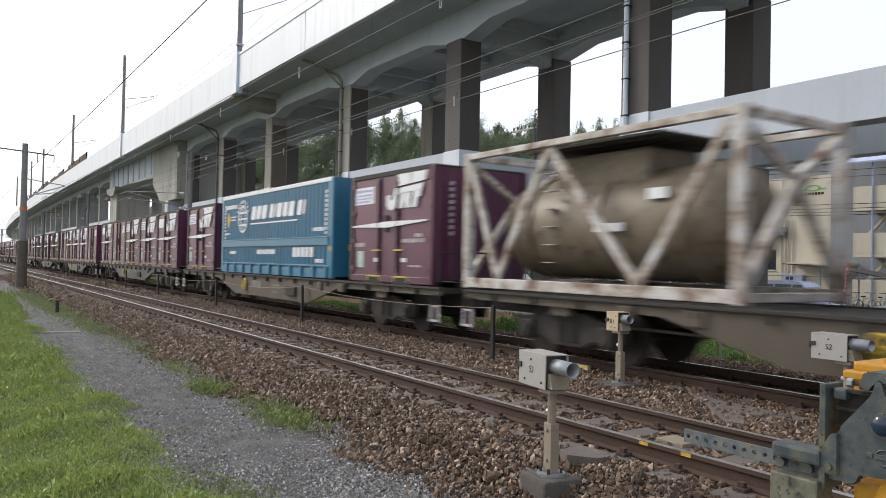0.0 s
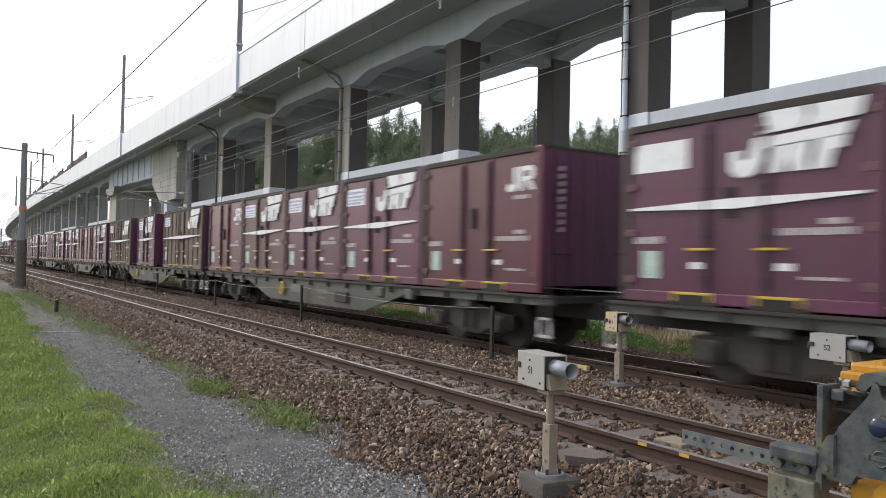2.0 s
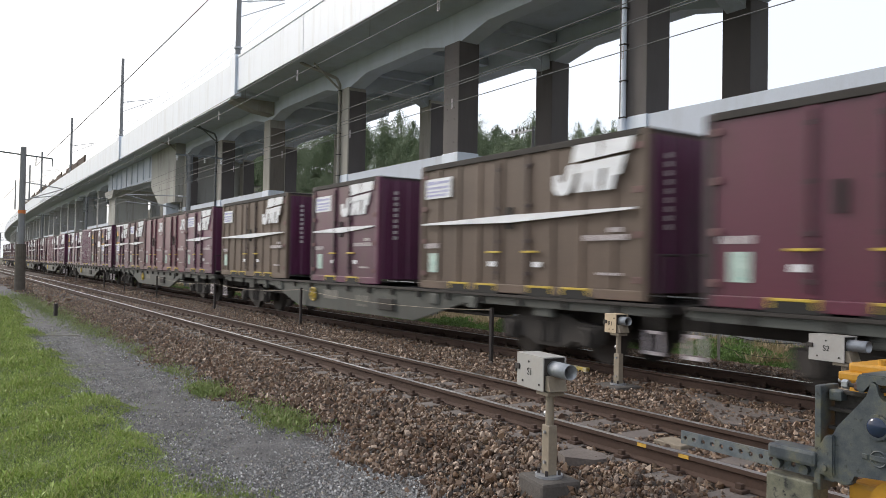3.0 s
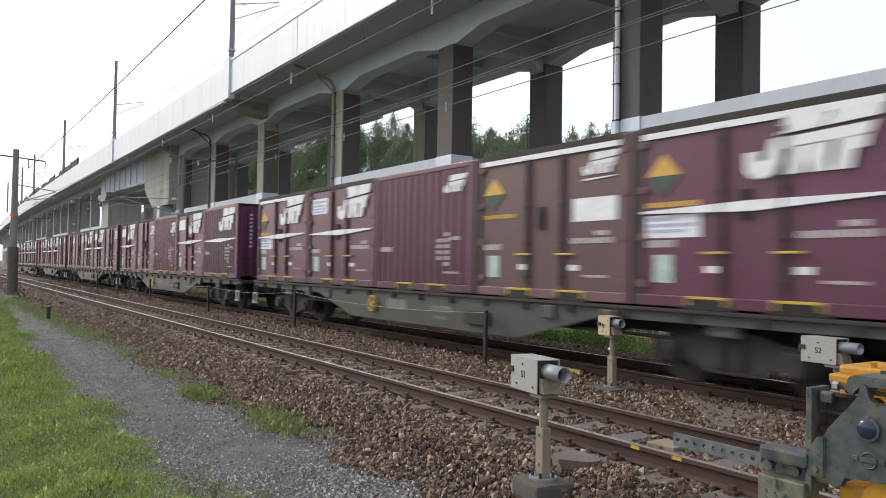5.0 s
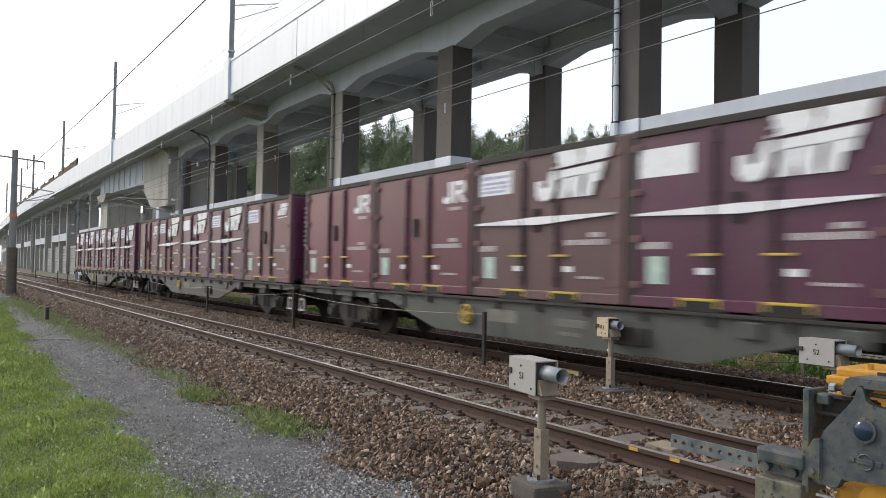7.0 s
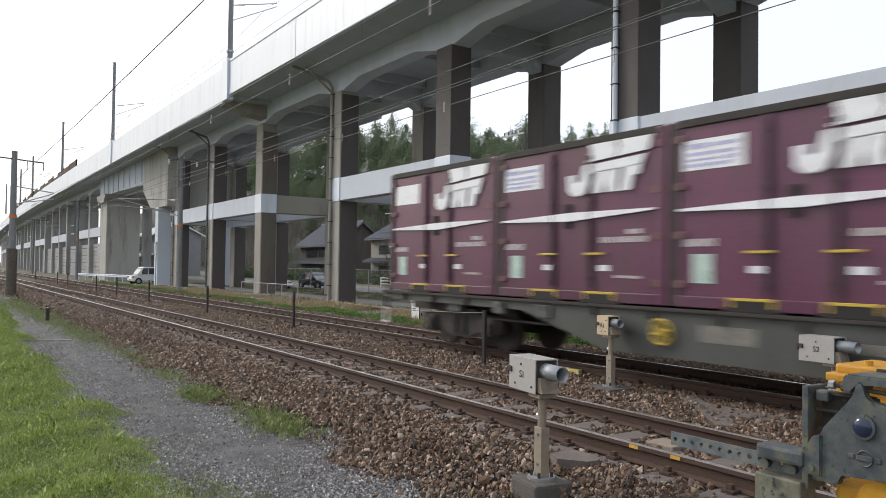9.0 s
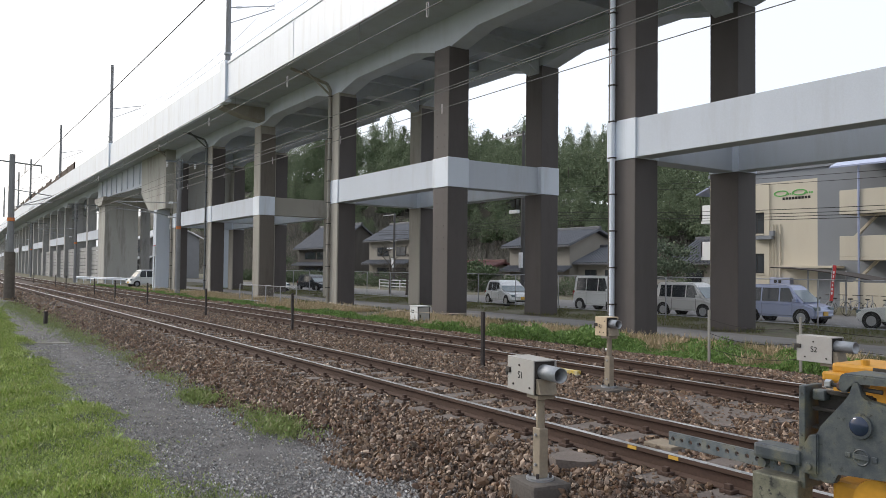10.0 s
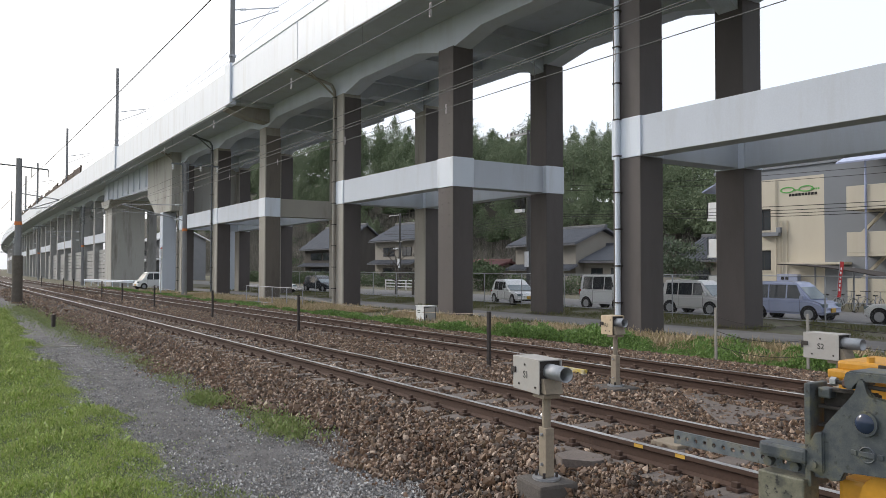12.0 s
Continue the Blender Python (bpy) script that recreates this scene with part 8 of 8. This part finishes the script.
# ---- pipes on the viaduct ----
def downpipe(x, y, z0, z1, r, mat, label, elbow=True):
    root = new("downpipe")
    tagged(root, label, "downpipe", "viaduct downpipes")
    bm = B()
    rod(bm, (x, y, z0), (x, y, z1), r, seg=14)
    part("pipe", bm, mat, root)
    z = z0 + 1.0
    while z < z1:
        bm = B()
        box(bm, x - r - 0.03, x + r + 0.03, y - r - 0.01, y + r + 0.08, z - 0.02, z + 0.02)
        part("pipe_clip", bm, M_POST, root)
        z += 1.15
    if elbow:
        bm = B()
        rod(bm, (x, y, z1), (x - 0.1, y - 0.15, z1 + 0.35), r, seg=10), rod(bm, (x - 0.1, y - 0.15, z1 + 0.35), (x - 0.5, 15.6, 12.18), r, seg=10)
        rod(bm, (x + 0.1, y - 0.1, z1 - 0.25), (x - 0.1, 16.2, 12.15), r * 0.7, seg=8)
        part("branch", bm, mat, root)


downpipe(-16.75, 17.70, GROUND, 12.0, 0.085, M_PARAPET, "white downpipe clipped to a brown column", False)
downpipe(-37.35, 17.70, GROUND, 11.2, 0.085, M_OLDCONC, "weathered tan downpipe with branches on a column")
downpipe(-59.6, 17.70, GROUND, 11.2, 0.07, M_GALVBLUE, "grey downpipe with branches on a column")
downpipe(-69.8, 17.70, GROUND, 11.2, 0.08, M_OLDCONC, "weathered tan downpipe with branches on a column")


def signal_post():
    root = new("signal_lamp_post")
    root.matrix_basis = pose(-56.5, 13.2, 0)
    tagged(root, "small white lamp cylinder on a thin post", "lamp post")
    bm = B()
    rod(bm, (0, 0, GROUND), (0, 0, 2.3), 0.04, seg=8)
    part("post", bm, M_GALV, root)
    bm = B()
    rod(bm, (0, 0, 2.3), (0, 0, 3.0), 0.13, seg=14)
    part("lamp", bm, M_WHITE, root)
    bm = B()
    rod(bm, (0, 0, 3.0), (0, 0, 3.08), 0.1, 0.03, seg=12)
    part("cap", bm, M_BANNER, root)


signal_post()


# ---- what moves ----
def motions():
    for ob, x, z in TRAIN:
        walk(ob, [(t, pose(x + SPEED * t, TRACK_B + bend(x + SPEED * t), z)) for t in (0, 1, 2, 3, 6, 9, 12)])


motions()
